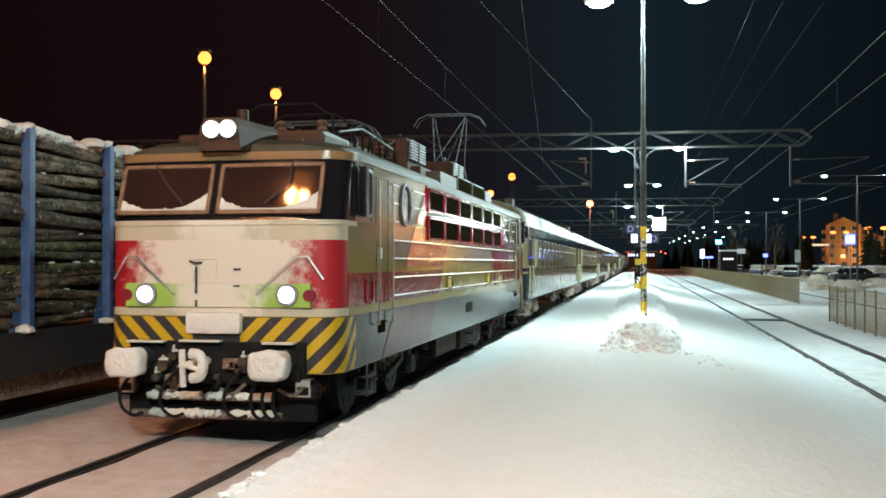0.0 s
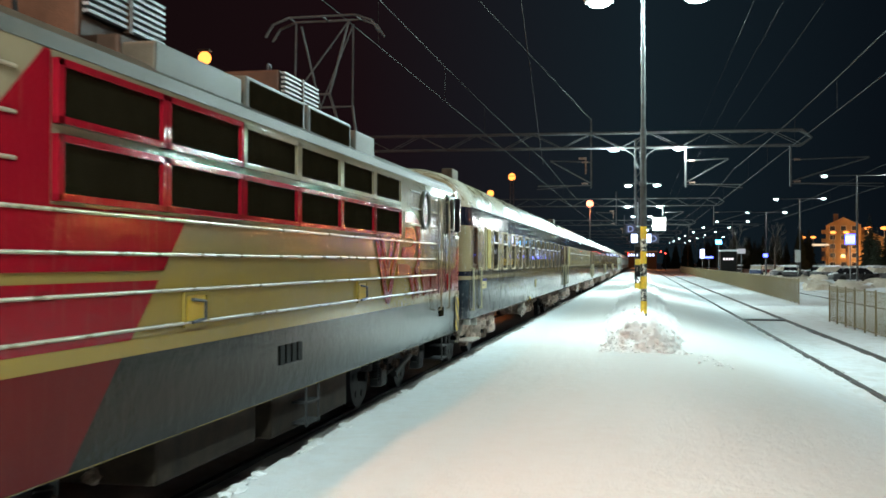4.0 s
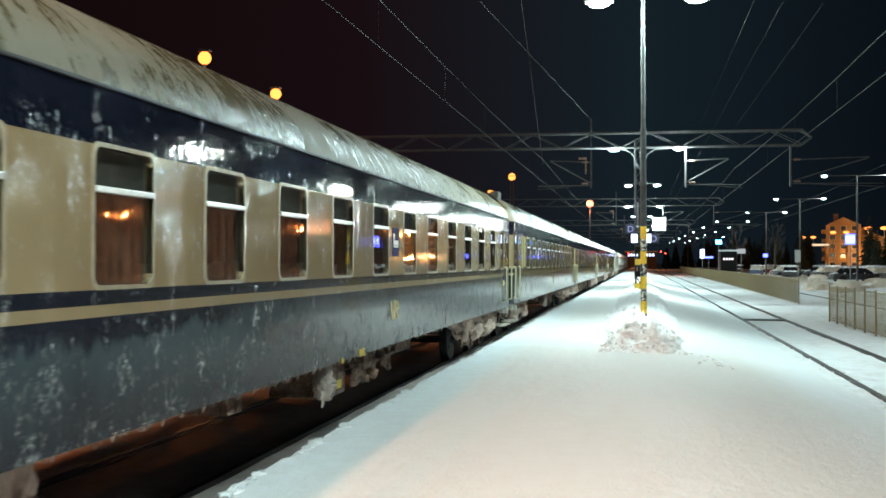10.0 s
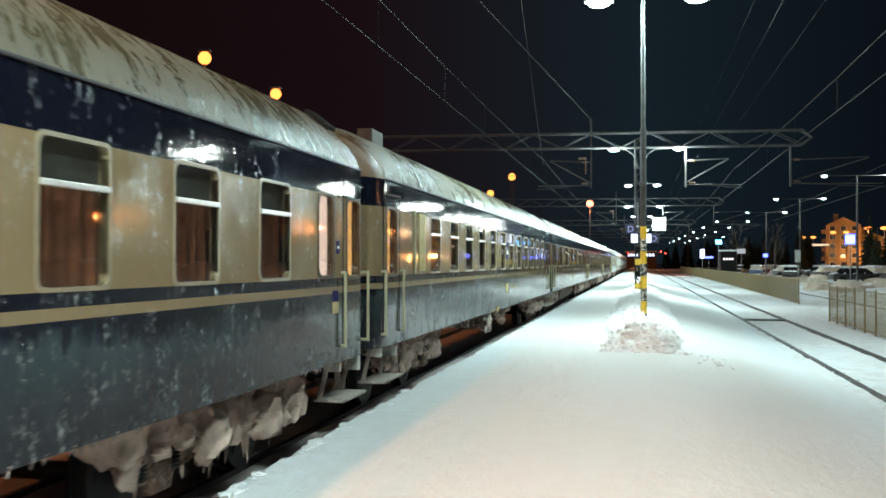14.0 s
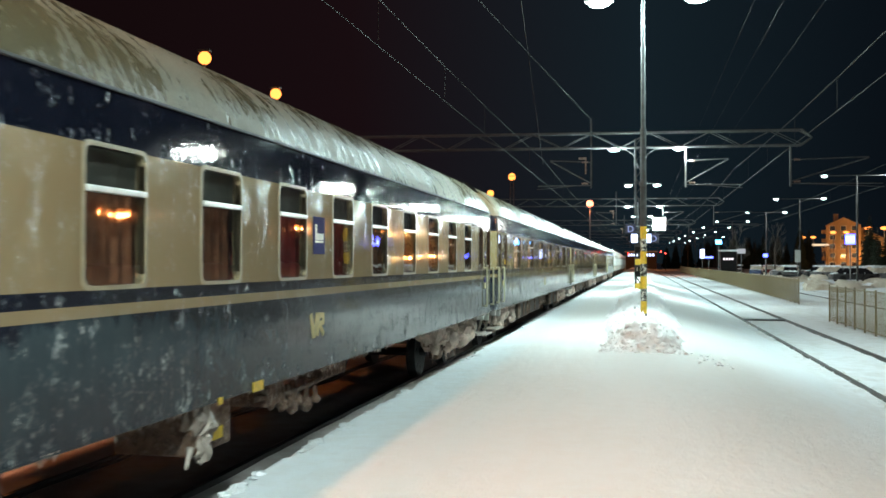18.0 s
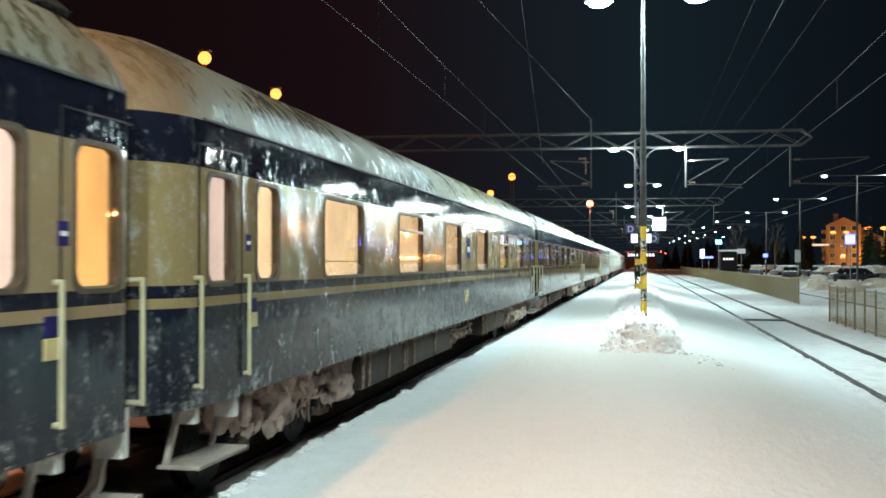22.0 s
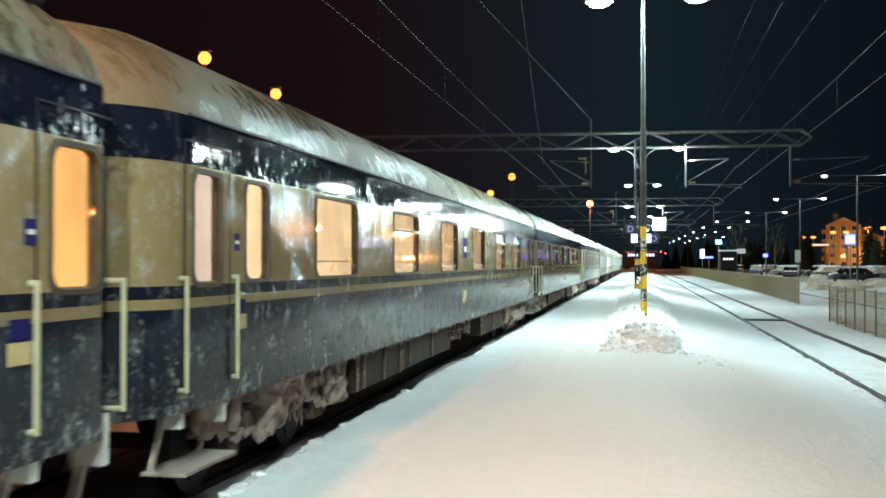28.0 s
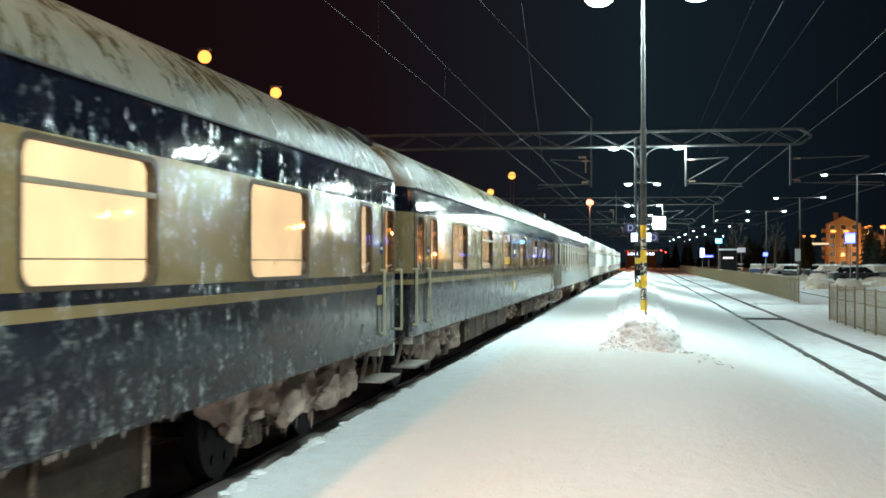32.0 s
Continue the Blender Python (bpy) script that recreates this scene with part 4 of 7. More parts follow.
def underneath(c, y, kind, r3, wheelsets, detail, o):
    """Bogies, boxes and pipes below a coach."""
    bogie(c, 3.6, wheelsets)
    bogie(c, LEN - 3.6, wheelsets)
    boxes = [(11.0, 11.75, 0.58), (12.6, 13.0, 0.75), (14.3, 15.2, 0.82), (8.3, 8.6, 0.8)] if kind == "A" else [(5.74, 8.1, 0.50), (8.15, 11.85, 0.52), (15.6, 19.0, 0.50)]
    for a, b, zz in boxes:
        part_box("equipment_box", RUST if kind == "A" else GREYBOX, c, 0.75, 1.44, a + o, b + o, zz, 0.98, 0.02, "rime-covered equipment box")
        if kind == "B":
            for ry in (a + 0.03, a + (b - a) * 0.14, a + (b - a) * 0.58, b - 0.06):
                part_box("box_rib", RUST, c, 1.43, 1.47, ry, ry + 0.05, zz + 0.01, 0.98, 0.006, "frosted upright rib")
    bm = bmesh.new()
    for i in range(11):
        yy, zz, l = r3.uniform(12.2, 14.2), r3.uniform(0.88, 0.97), r3.uniform(0.10, 0.30)
        rod(bm, (1.40, yy, zz), (1.41, yy + r3.uniform(-0.03, 0.03), zz - l), r3.uniform(0.02, 0.04), 7)
        lump(bm, 1.41, yy, zz - l, r3.uniform(0.04, 0.075), r3.uniform(0.8, 1.4), r3.uniform(0, 60), 2)
    bent(bm, [(1.40, 12.0, 0.86), (1.41, 12.9, 0.80), (1.40, 14.4, 0.84)], 0.03)
    tagged(part("pipework", bm, RUST, c, "iced pipes and hoses"), kind="stuff")
    if kind == "A":
        part_box("warning_plate", YELLOW, c, 1.462, 1.468, 11.32 + o, 11.52 + o, 0.66, 0.76, 0.0, "small yellow plate")
        part_box("warning_plate", YELLOW, c, 1.552, 1.558, 11.98 + o, 12.22 + o, 0.98, 1.07, 0.0, "small yellow plate")
        part_box("warning_plate", YELLOW, c, 1.552, 1.558, 11.24 + o, 11.32 + o, 0.97, 1.03, 0.0, "small yellow plate")
        bm = bmesh.new()
        for i in range(6):
            lump(bm, 1.42, o + r3.uniform(10.98, 11.25), r3.uniform(0.62, 0.92), r3.uniform(0.08, 0.12), 1.2, r3.uniform(0, 60), 3)
        rod(bm, (1.42, 11.0 + o, 0.66), (1.42, 10.93 + o, 0.50), 0.035, 7, 0.015)
        tagged(part("ice_mass", bm, ICE, c, "pinkish ice hanging from the box", True), kind="stuff")
    icicles(c, BODY[0] + 0.9, BODY[1] - 0.5, 220, 1.0, int(y))
    if detail:
        turning.extend(wheelsets)
    rolling.append((c, y))
    return c


GREYBOX = plain("grey_steel_box", (0.055, 0.040, 0.028), 0.7, 0.0, 0.5, 4.0, 0.006, 25.0, 0.25)
rolling, turning = [], []
coach(29.45, "A", "dark blue and beige passenger coach with dark curtained windows")
coach(55.85, "A", "dark blue and beige passenger coach streaked with frost", o=-0.33)
coach(82.15, "B", "frosted blue and beige sleeping coach with lit windows")
coach(108.52, "B", "frosted blue and beige sleeping coach with lit windows")
coach(134.95, "B", "frosted blue and beige sleeping coach at the train's rear half", detail=False)
coach(161.35, "A", "dark blue and beige passenger coach near the train's rear", detail=False)


# ---- locomotive ----
def worn_paint(name, colour, rough=0.04, snow=0.0, dirt=0.16, spec=0.34, lower=None):
    m, t, out = mat(name)
    co = objco(t)
    wear = noise_of(t, co, 2.5, 6.0)
    streaks = noise_of(t, stretch(t, co, 3, 3, 0.35), 5.0, 4.0)
    dark = tuple(c * 0.72 for c in colour)
    col = mixc(t, maths(t, "MULTIPLY", wear, 0.7), colour, dark)
    if lower:
        z = maths(t, "ADD", nd(t, "ShaderNodeSeparateXYZ", Vector=co).outputs["Z"], maths(t, "MULTIPLY", wear, 0.3))
        col = mixc(t, ramp(t, maths(t, "DIVIDE", z, 5.0), [(0.42, (1, 1, 1)), (0.53, (0, 0, 0))]), col, mixc(t, maths(t, "MULTIPLY", wear, 0.5), lower, tuple(c * 0.7 for c in lower)))
    col = mixc(t, ramp(t, streaks, [(0.56, (0, 0, 0)), (0.8, (dirt, dirt, dirt))]), col, (0.24, 0.18, 0.11))
    if snow:
        d = nd(t, "ShaderNodeSeparateXYZ", Vector=co)
        xx = maths(t, "ABSOLUTE", d.outputs["X"])
        n = noise_of(t, co, 3.5, 6.0, 0.7)
        f = ramp(t, maths(t, "ADD", maths(t, "MULTIPLY", xx, -0.62), maths(t, "ADD", n, snow)), [(0.42, (0, 0, 0)), (0.66, (0.95, 0.95, 0.95))])
        col = mixc(t, f, col, (0.62, 0.56, 0.49))
    surface(t, out, col, maths(t, "ADD", rough, maths(t, "MULTIPLY", wear, 0.06)), 0, maths(t, "ADD", noise_of(t, stretch(t, co, 1, 0.4, 1), 3.0, 3.0), maths(t, "MULTIPLY", noise_of(t, co, 9.0, 3.0), 0.60)), 0.007, spec)
    return m


LCREAM = worn_paint("locomotive_cream", (0.26, 0.208, 0.13), lower=(0.29, 0.20, 0.045))
LRED = worn_paint("locomotive_red", (0.25, 0.006, 0.014))
LREDFACE = worn_paint("snowy_front_red", (0.36, 0.014, 0.022), 0.4, 0.66)
LREDDULL = worn_paint("dull_red", (0.115, 0.013, 0.013), 0.14, 0.0, 0.04, 0.08)
LGREY = worn_paint("skirt_grey", (0.017, 0.018, 0.014), 0.10, 0.0, 0.03, 0.18)
LLIME = worn_paint("lime_green", (0.30, 0.46, 0.09), 0.4, 0.34)
HAZBLACK = worn_paint("grimy_black", (0.040, 0.034, 0.036), 0.4, 0.0)
HAZYELLOW = worn_paint("grimy_yellow", (0.55, 0.35, 0.016), 0.4, 0.0)
# cream brow: grime plus the sodium lamp's orange, both put into the colour
LBROW = worn_paint("sodium_lit_grimy_brow", (0.25, 0.145, 0.07), 0.2)
LBELT = worn_paint("pale_belt", (0.50, 0.43, 0.32), 0.5, 0.3)
LDARK = worn_paint("dark_cab_band", (0.012, 0.010, 0.012), 0.1, 0.0, 0.03, 0.2)
LFRAME = plain("grimy_window_frame", (0.17, 0.095, 0.055), 0.5, 0.1, 0.4, 9.0)
LROOF = plain("grey_green_roof", (0.060, 0.054, 0.040), 0.5, 0.0, 0.35, 3.0, 0.003, 60.0, 0.25)
LBROWN = plain("brown_roof_box", (0.055, 0.024, 0.013), 0.6, 0, 0.4, 4.0, 0.003, 60.0, 0.25)
MESHDARK, _t, _o = mat("dark_air_filter")
surface(_t, _o, mixc(_t, noise_of(_t, objco(_t), 3.0, 4.0), (0.008, 0.006, 0.003), (0.018, 0.014, 0.008)), 1.0, 0, noise_of(_t, objco(_t), 90.0, 2.0), 0.01, 0.0)
TAILRED = plain("dull_red_lens", (0.20, 0.02, 0.03), 0.2, 0, 0.2, 9.0)
HEAD = glow("headlight", (1.0, 0.90, 0.88), 26.0)
SNOWCAKE = make_snow("caked_snow", tint=(0.78, 0.75, 0.70), amount=0.3, coarse=4.0)

WINDSCREEN, _t, _o = mat("dark_windscreen_glass")
surface(_t, _o, mixc(_t, noise_of(_t, objco(_t), 2.0, 3.0), (0.006, 0.005, 0.010), (0.050, 0.022, 0.012)), 0.04, 0, None, 0.0, 0.5)
CABPANE, _t, _o = mat("brown_cab_pane")
surface(_t, _o, mixc(_t, noise_of(_t, objco(_t), 2.0, 3.0), (0.010, 0.007, 0.006), (0.045, 0.028, 0.020)), 0.06, 0, None, 0.0, 0.12)
DARKGLASS = plain("dark_glass", (0.012, 0.011, 0.013), 0.06, 0, 0.3, 3.0, 0.0002)
PORTGLASS = plain("grey_port_glass", (0.016, 0.017, 0.015), 0.22, 0, 0.2, 3.0, 0.0005, 60.0, 0.15)
RAILPAINT = plain("worn_handrail", (0.26, 0.20, 0.13), 0.35, 0.4, 0.3, 6.0)
RIBPAINT = plain("rib_paint", (0.34, 0.28, 0.19), 0.3, 0.1, 0.3, 4.0)
LLEN, LW, LR = 17.97, 1.50, 0.34
NOSE = -0.30        # how far each end reaches past the cab


def loco_outline(z, grow=0.0, ya=None):
    """Half-plan of the nose from the centre line to the side, at height z."""
    back = NOSE if z < 2.64 else NOSE + 0.26 * min(1.0, (z - 2.64) / 0.8)
    w, r = LW + grow, LR
    pts = [(0.0, back - 0.05 - grow), (0.45, back - 0.045 - grow), (0.9, back - 0.025 - grow), (w - r, back - grow)]
    for i in range(1, 7):
        a = math.pi / 2 * i / 6
        pts.append((w - r + r * math.sin(a), back - grow + (r + grow) * (1 - math.cos(a))))
    if ya is not None:
        pts.append((w, ya))
    return pts


def nose_band(name, parent, material, z0, z1, ya, grow=0.004, steps=1, label="", flip=False):
    """A painted band round one end of the locomotive, back along both sides as far as ya."""
    bm = bmesh.new()
    rows = []
    for i in range(steps + 1):
        z = z0 + (z1 - z0) * i / steps
        h = loco_outline(z, grow, ya)
        full = [(-x, y) for x, y in h[::-1]] + h[1:]
        rows.append([(x, LLEN - y if flip else y, z) for x, y in full])
    grid_faces(bm, rows)
    bmesh.ops.recalc_face_normals(bm, faces=bm.faces[:])
    if flip:
        bmesh.ops.reverse_faces(bm, faces=bm.faces[:])
    return part(name, bm, material, parent, label, True)


def side_patch(name, parent, material, pts, x, label=""):
    """A flat painted shape on the platform side."""
    bm = bmesh.new()
    f = bm.faces.new([bm.verts.new((x, a, b)) for a, b in pts])
    r = bmesh.ops.extrude_face_region(bm, geom=[f])
    bmesh.ops.translate(bm, vec=(-0.006, 0, 0), verts=[v for v in r["geom"] if isinstance(v, bmesh.types.BMVert)])
    bmesh.ops.recalc_face_normals(bm, faces=bm.faces[:])
    return part(name, bm, material, parent, label)


locomotive = thing("electric_locomotive", "red and cream electric locomotive, front caked with snow", "locomotive", TRACK, 11.36, 0)
loco = locomotive
loco_wheels = []
# body shell
def nose_corner(x):
    d = min(0.33, max(0.0, abs(x) - (LW - LR)))
    return LR - math.sqrt(LR * LR - d * d)


bm = bmesh.new()
rows = []
for z in (0.83, 1.5, 2.0, 2.64, 3.05, 3.44):
    h = loco_outline(z, 0.0)
    a = [(x, y, z) for x, y in h]
    right = a + [(LW, 6.0, z), (LW, LLEN - 6.0, z)] + [(x, LLEN - y, z) for x, y in h[::-1]]
    left = [(-x, y, zz) for x, y, zz in right[::-1]]
    rows.append(right + left[1:])
grid_faces(bm, rows)
bmesh.ops.recalc_face_normals(bm, faces=bm.faces[:])
part("body", bm, LCREAM, loco, "cream steel body", True)
bm = bmesh.new()
rows = []
for x, z in ((1.505, 3.44), (1.50, 3.54), (1.40, 3.62), (1.0, 3.70), (0.0, 3.74)):
    rows.append([(x * k, (yy + nose_corner(x) * (1 if q < 1 else 0)) if yy < 8 else (yy - nose_corner(x) * (1 if q < 1 else 0)), 3.44 + (z - 3.44) * q) for yy, k, q in ((-0.08, 0.93, 0.1), (-0.02, 0.95, 0.55), (0.20, 0.99, 0.85), (0.7, 1.0, 1.0), (8.0, 1.0, 1.0),
                                                                     (LLEN - 0.7, 1.0, 1.0), (LLEN - 0.20, 0.99, 0.85), (LLEN + 0.02, 0.95, 0.55), (LLEN + 0.08, 0.93, 0.1))])
rows += [[(-x, y, z) for x, y, z in r] for r in rows[-2::-1]]
grid_faces(bm, rows)
bmesh.ops.recalc_face_normals(bm, faces=bm.faces[:])
part("roof", bm, LROOF, loco, "grey-green frosted roof", True)
part_box("underframe", DARKSTEEL, loco, -1.4, 1.4, 0.1, LLEN - 0.1, 0.80, 0.9)
for flip in (False, True):
    nose_band("skirt", loco, LGREY, 0.84, 1.50, LLEN / 2, 0.004, 1, "", flip)
    nose_band("belt", loco, LCREAM, 1.50, 1.61, LLEN / 2, 0.012, 1, "cream belt line", flip)
    nose_band("front_belt", loco, LBELT, 1.51, 1.605, 0.06, 0.016, 1, "pale belt dusted with snow", flip)
    nose_band("red_front", loco, LREDFACE, 1.61, 2.42, 0.06, 0.005, 3, "red front panel covered by wind-blown snow", flip)
    nose_band("upper_belt", loco, LBELT, 2.42, 2.60, 0.06, 0.006, 1, "pale belt dusted with snow", flip)
    nose_band("window_band", loco, LDARK, 2.66, 3.40, 0.40, 0.005, 3, "dark window band", flip)
    nose_band("sill_belt", loco, LBELT, 2.60, 2.66, 0.40, 0.02, 1, "", flip)
    nose_band("brow", loco, LBROW, 3.40, 3.50, 0.42, 0.03, 1, "", flip)
# lime panel and hazard bars on the front
bm = bmesh.new()
box(bm, -1.18, 1.18, -0.075, -0.03, 1.615, 1.90, 0.01)
part("lime_panel", bm, LLIME, loco, "lime green lamp panel with snow")
def clip(poly, axis, limit, keep_more):
    """Cuts a convex polygon at a limit of one axis."""
    out = []
    for p, q in zip(poly, poly[1:] + poly[:1]):
        a, b = (p[axis] >= limit) == keep_more, (q[axis] >= limit) == keep_more
        if a:
            out.append(p)
        if a != b:
            t = (limit - p[axis]) / (q[axis] - p[axis])
            out.append((p[0] + t * (q[0] - p[0]), p[1] + t * (q[1] - p[1])))
    return out


def wrapped(u, z, s, grow, flip):
    """A place u metres round the nose from the centre line, at height z."""
    flat, bend = LW - LR, LR * math.pi / 2
    if u < flat:
        x, y = u, -0.05 + 0.05 * max(0.0, u - 0.4) / (flat - 0.4) - grow
    elif u < flat + bend:
        a = (u - flat) / LR
        x, y = flat + (LR + grow) * math.sin(a), LR - (LR + grow) * math.cos(a)
    else:
        x, y = LW + grow, LR + u - flat - bend
    y += NOSE
    return (s * x, LLEN - y if flip else y, z)


def wrapped_patch(name, parent, material, poly, s, grow, flip):
    """A flat shape in (u, z) laid round the nose in narrow strips."""
    bm = bmesh.new()
    for i in range(46):
        piece = clip(clip(poly, 0, i * 0.05, True), 0, (i + 1) * 0.05, False)
        if len(piece) > 2:
            bm.faces.new([bm.verts.new(wrapped(u, z, s, grow, flip)) for u, z in piece])
    bmesh.ops.remove_doubles(bm, verts=bm.verts[:], dist=0.0005)
    bmesh.ops.recalc_face_normals(bm, faces=bm.faces[:])
    return part(name, bm, material, parent, "", False)


for flip in (False, True):
    for s in (-1, 1):
        ends = [(0.0, 1.04, 1.20, 1.497), (1.04, 2.02, 0.845, 1.497)]
        for n, (u0, u1, z0, z1) in enumerate(ends):
            base = wrapped_patch("warning_panel", loco, HAZBLACK, [(u0, z0), (u1, z0), (u1, z1), (u0, z1)], s, 0.014, flip)
            for k in range(-2, 9):
                c = k * 0.315 + 0.22
                band = [(c + z0, z0), (c + 0.158 + z0, z0), (c + 0.158 + z1, z1), (c + z1, z1)]
                band = [(u - 1.20, z) for u, z in band]
                band = clip(clip(band, 0, max(u0, 0.30), True), 0, u1, False)
                if len(band) > 2:
                    wrapped_patch("yellow_bar", base, HAZYELLOW, band, s, 0.018, flip)
# windscreens
for s, (a, b) in ((-1, (-1.31, -0.10)), (1, (-0.02, 1.30))):
    bm = bmesh.new()
    m4 = Matrix.Translation((0, -0.335, 2.72)) @ Matrix.Rotation(-0.31, 4, "X")
    for p in ((a, b, 0.0, 0.05), (a, b, 0.60, 0.65), (a, a + 0.05, 0, 0.65), (b - 0.05, b, 0, 0.65)):
        box(bm, p[0], p[1], -0.05, 0.0, p[2], p[3], 0.01)
    bmesh.ops.transform(bm, matrix=m4, verts=bm.verts[:])
    w = part("windscreen", bm, LFRAME, loco, "windscreen frame caked with snow")
    bm = bmesh.new()
    box(bm, a + 0.04, b - 0.04, -0.026, -0.018, 0.04, 0.61)
    bmesh.ops.transform(bm, matrix=m4, verts=bm.verts[:])
    part("pane", bm, WINDSCREEN, w, "dark windscreen glass")
    bm = bmesh.new()
    rr = random.Random(3 + s)
    rows = [[], [], [], []]
    for i in range(61):
        u = i / 60
        x = a + 0.05 + (b - a - 0.10) * u
        hgt = 0.045 + 0.95 * abs(u - 0.45) ** 2.4 + 0.035 * noise.noise(Vector((x * 14, s, 0))) + 0.02 * noise.noise(Vector((x * 40, s, 4)))
        for r0, (yy, zz) in zip(rows, ((-0.028, 0.03), (-0.045, 0.05), (-0.042, max(0.05, hgt * 0.8)), (-0.027, max(0.055, hgt)))):
            r0.append((x, yy, 0.02 + zz))
    grid_faces(bm, rows)
    bmesh.ops.transform(bm, matrix=m4, verts=bm.verts[:])
    part("snow_rim", bm, SNOWCAKE, w, "snow left along the wiped edge", True)
    bm = bmesh.new()
    x0 = a + 0.42 if s < 0 else b - 0.40
    rod(bm, (x0, -0.06, 0.66), (x0 + (0.22 if s < 0 else -0.02), -0.075, 0.36), 0.012, 6)
    rod(bm, (x0 + (0.22 if s < 0 else -0.02), -0.07, 0.36), (x0 + (0.45 if s < 0 else -0.3), -0.06, 0.12), 0.014, 6)
    bmesh.ops.transform(bm, matrix=m4, verts=bm.verts[:])
    part("wiper", bm, DARKSTEEL, w)
# front grab rails, hatch, lamps
for s in (-1, 1):
    bm = bmesh.new()
    bent(bm, [(s * 0.52, -0.11, 1.78), (s * 1.02, -0.11, 2.22), (s * 1.16, -0.10, 2.22), (s * 1.34, -0.06, 1.95)], 0.014)
    part("grab_rail", bm, ALU, loco, "", True)
bm = bmesh.new()
rod(bm, (-0.25, -0.09, 1.78), (-0.25, -0.09, 2.10), 0.014, 6)
part("hatch_handle", bm, DARKSTEEL, loco)
bm = bmesh.new()
bent(bm, [(-0.34, -0.08, 2.17), (-0.26, -0.10, 2.145), (-0.18, -0.08, 2.15)], 0.013, 6)
part("hatch_handle", bm, DARKSTEEL, loco)
bm = bmesh.new()
rod(bm, (-0.25, -0.09, 1.62), (-0.25, -0.09, 1.70), 0.014, 6)
part("hatch_handle", bm, DARKSTEEL, loco)
bm = bmesh.new()
for p in ((-0.30, -0.285, 1.72, 2.2), (-0.02, -0.005, 1.72, 2.2)):
    box(bm, p[0], p[1], -0.066, -0.045, p[2], p[3], 0.004)
box(bm, -0.285, -0.02, -0.066, -0.045, 2.188, 2.2, 0.004)
part("hatch_edge", bm, LBELT, loco, "snow-dusted hatch outline")
for z in (1.86, 2.06):
    part_box("hinge", DARKSTEEL, loco, 0.22, 0.30, -0.085, -0.045, z, z + 0.02, 0.004)
bm = bmesh.new()
box(bm, -0.36, 0.34, -0.17, -0.04, 1.30, 1.56, 0.05)
part("socket_box", bm, SNOWCAKE, loco, "snow-covered socket box", True)
for s in (-1, 1):
    bm = bmesh.new()
    rod(bm, (s * 0.90, -0.12, 1.77), (s * 0.90, 0.0, 1.77), 0.135, 20)
    hl = part("headlight", bm, STEEL, loco)
    bm = bmesh.new()
    rod(bm, (s * 0.90, -0.13, 1.77), (s * 0.90, -0.121, 1.77), 0.092, 20)
    part("lens", bm, HEAD, hl, "bright headlight lens")
    bm = bmesh.new()
    rod(bm, (s * 1.16, -0.085, 1.76), (s * 1.16, 0.02, 1.76), 0.07, 16)
    part("tail_lamp", bm, TAILRED, loco, "dull red tail lamp")
bm = bmesh.new()
rows = [[(x * w, y, z) for x, z in ((-1.0, 3.50), (-0.92, 3.80), (-0.70, 3.90), (0.70, 3.90), (0.92, 3.80), (1.0, 3.50))] for y, w in ((-0.30, 0.27), (0.1, 0.33), (0.7, 0.45))]
grid_faces(bm, rows)
bm.faces.new([bm.verts.new(p) for p in rows[0]])
bm.faces.new([bm.verts.new(p) for p in rows[2]])
bmesh.ops.recalc_face_normals(bm, faces=bm.faces[:])
crest = part("headlamp_housing", bm, LBROWN, loco, "snow-dusted roof headlamp housing")
for s in (-1, 1):
    bm = bmesh.new()
    rod(bm, (s * 0.105 + 0.02, -0.35, 3.755), (s * 0.105 + 0.02, -0.295, 3.755), 0.115, 20)
    part("lamp_rim", bm, STEEL, crest)
    bm = bmesh.new()
    rod(bm, (s * 0.105 + 0.02, -0.362, 3.755), (s * 0.105 + 0.02, -0.351, 3.755), 0.092, 20)
    part("lens", bm, HEAD, crest, "bright twin headlamp lens")
bm = bmesh.new()
rod(bm, (0.05, 0.3, 3.88), (0.05, 0.3, 4.08), 0.07, 10)
part("horn", bm, LBROWN, crest, "stubby roof horn", True)
bm = bmesh.new()
box(bm, 0.42, 1.05, 0.5, 1.7, 3.62, 3.84, 0.06)
part("horn_box", bm, LBROWN, loco, "snowy horn and antenna box")
part_box("horn_box", LBROWN, loco, -0.95, -0.45, 0.5, 1.5, 3.62, 3.82, 0.06)
bm = bmesh.new()
for i in range(34):
    lump(bm, rr.uniform(-1.0, 1.0), rr.uniform(0.4, 2.2), 3.70, rr.uniform(0.04, 0.09), 0.4, i)
tagged(part("roof_snow", bm, SNOWCAKE, loco, "", True), kind="stuff")
for o in loco.children:
    if o.name.split(".")[0] in ("lime_panel", "grab_rail", "hatch_handle", "hatch_edge", "hinge", "socket_box", "headlight", "tail_lamp"):
        o.location.y = NOSE
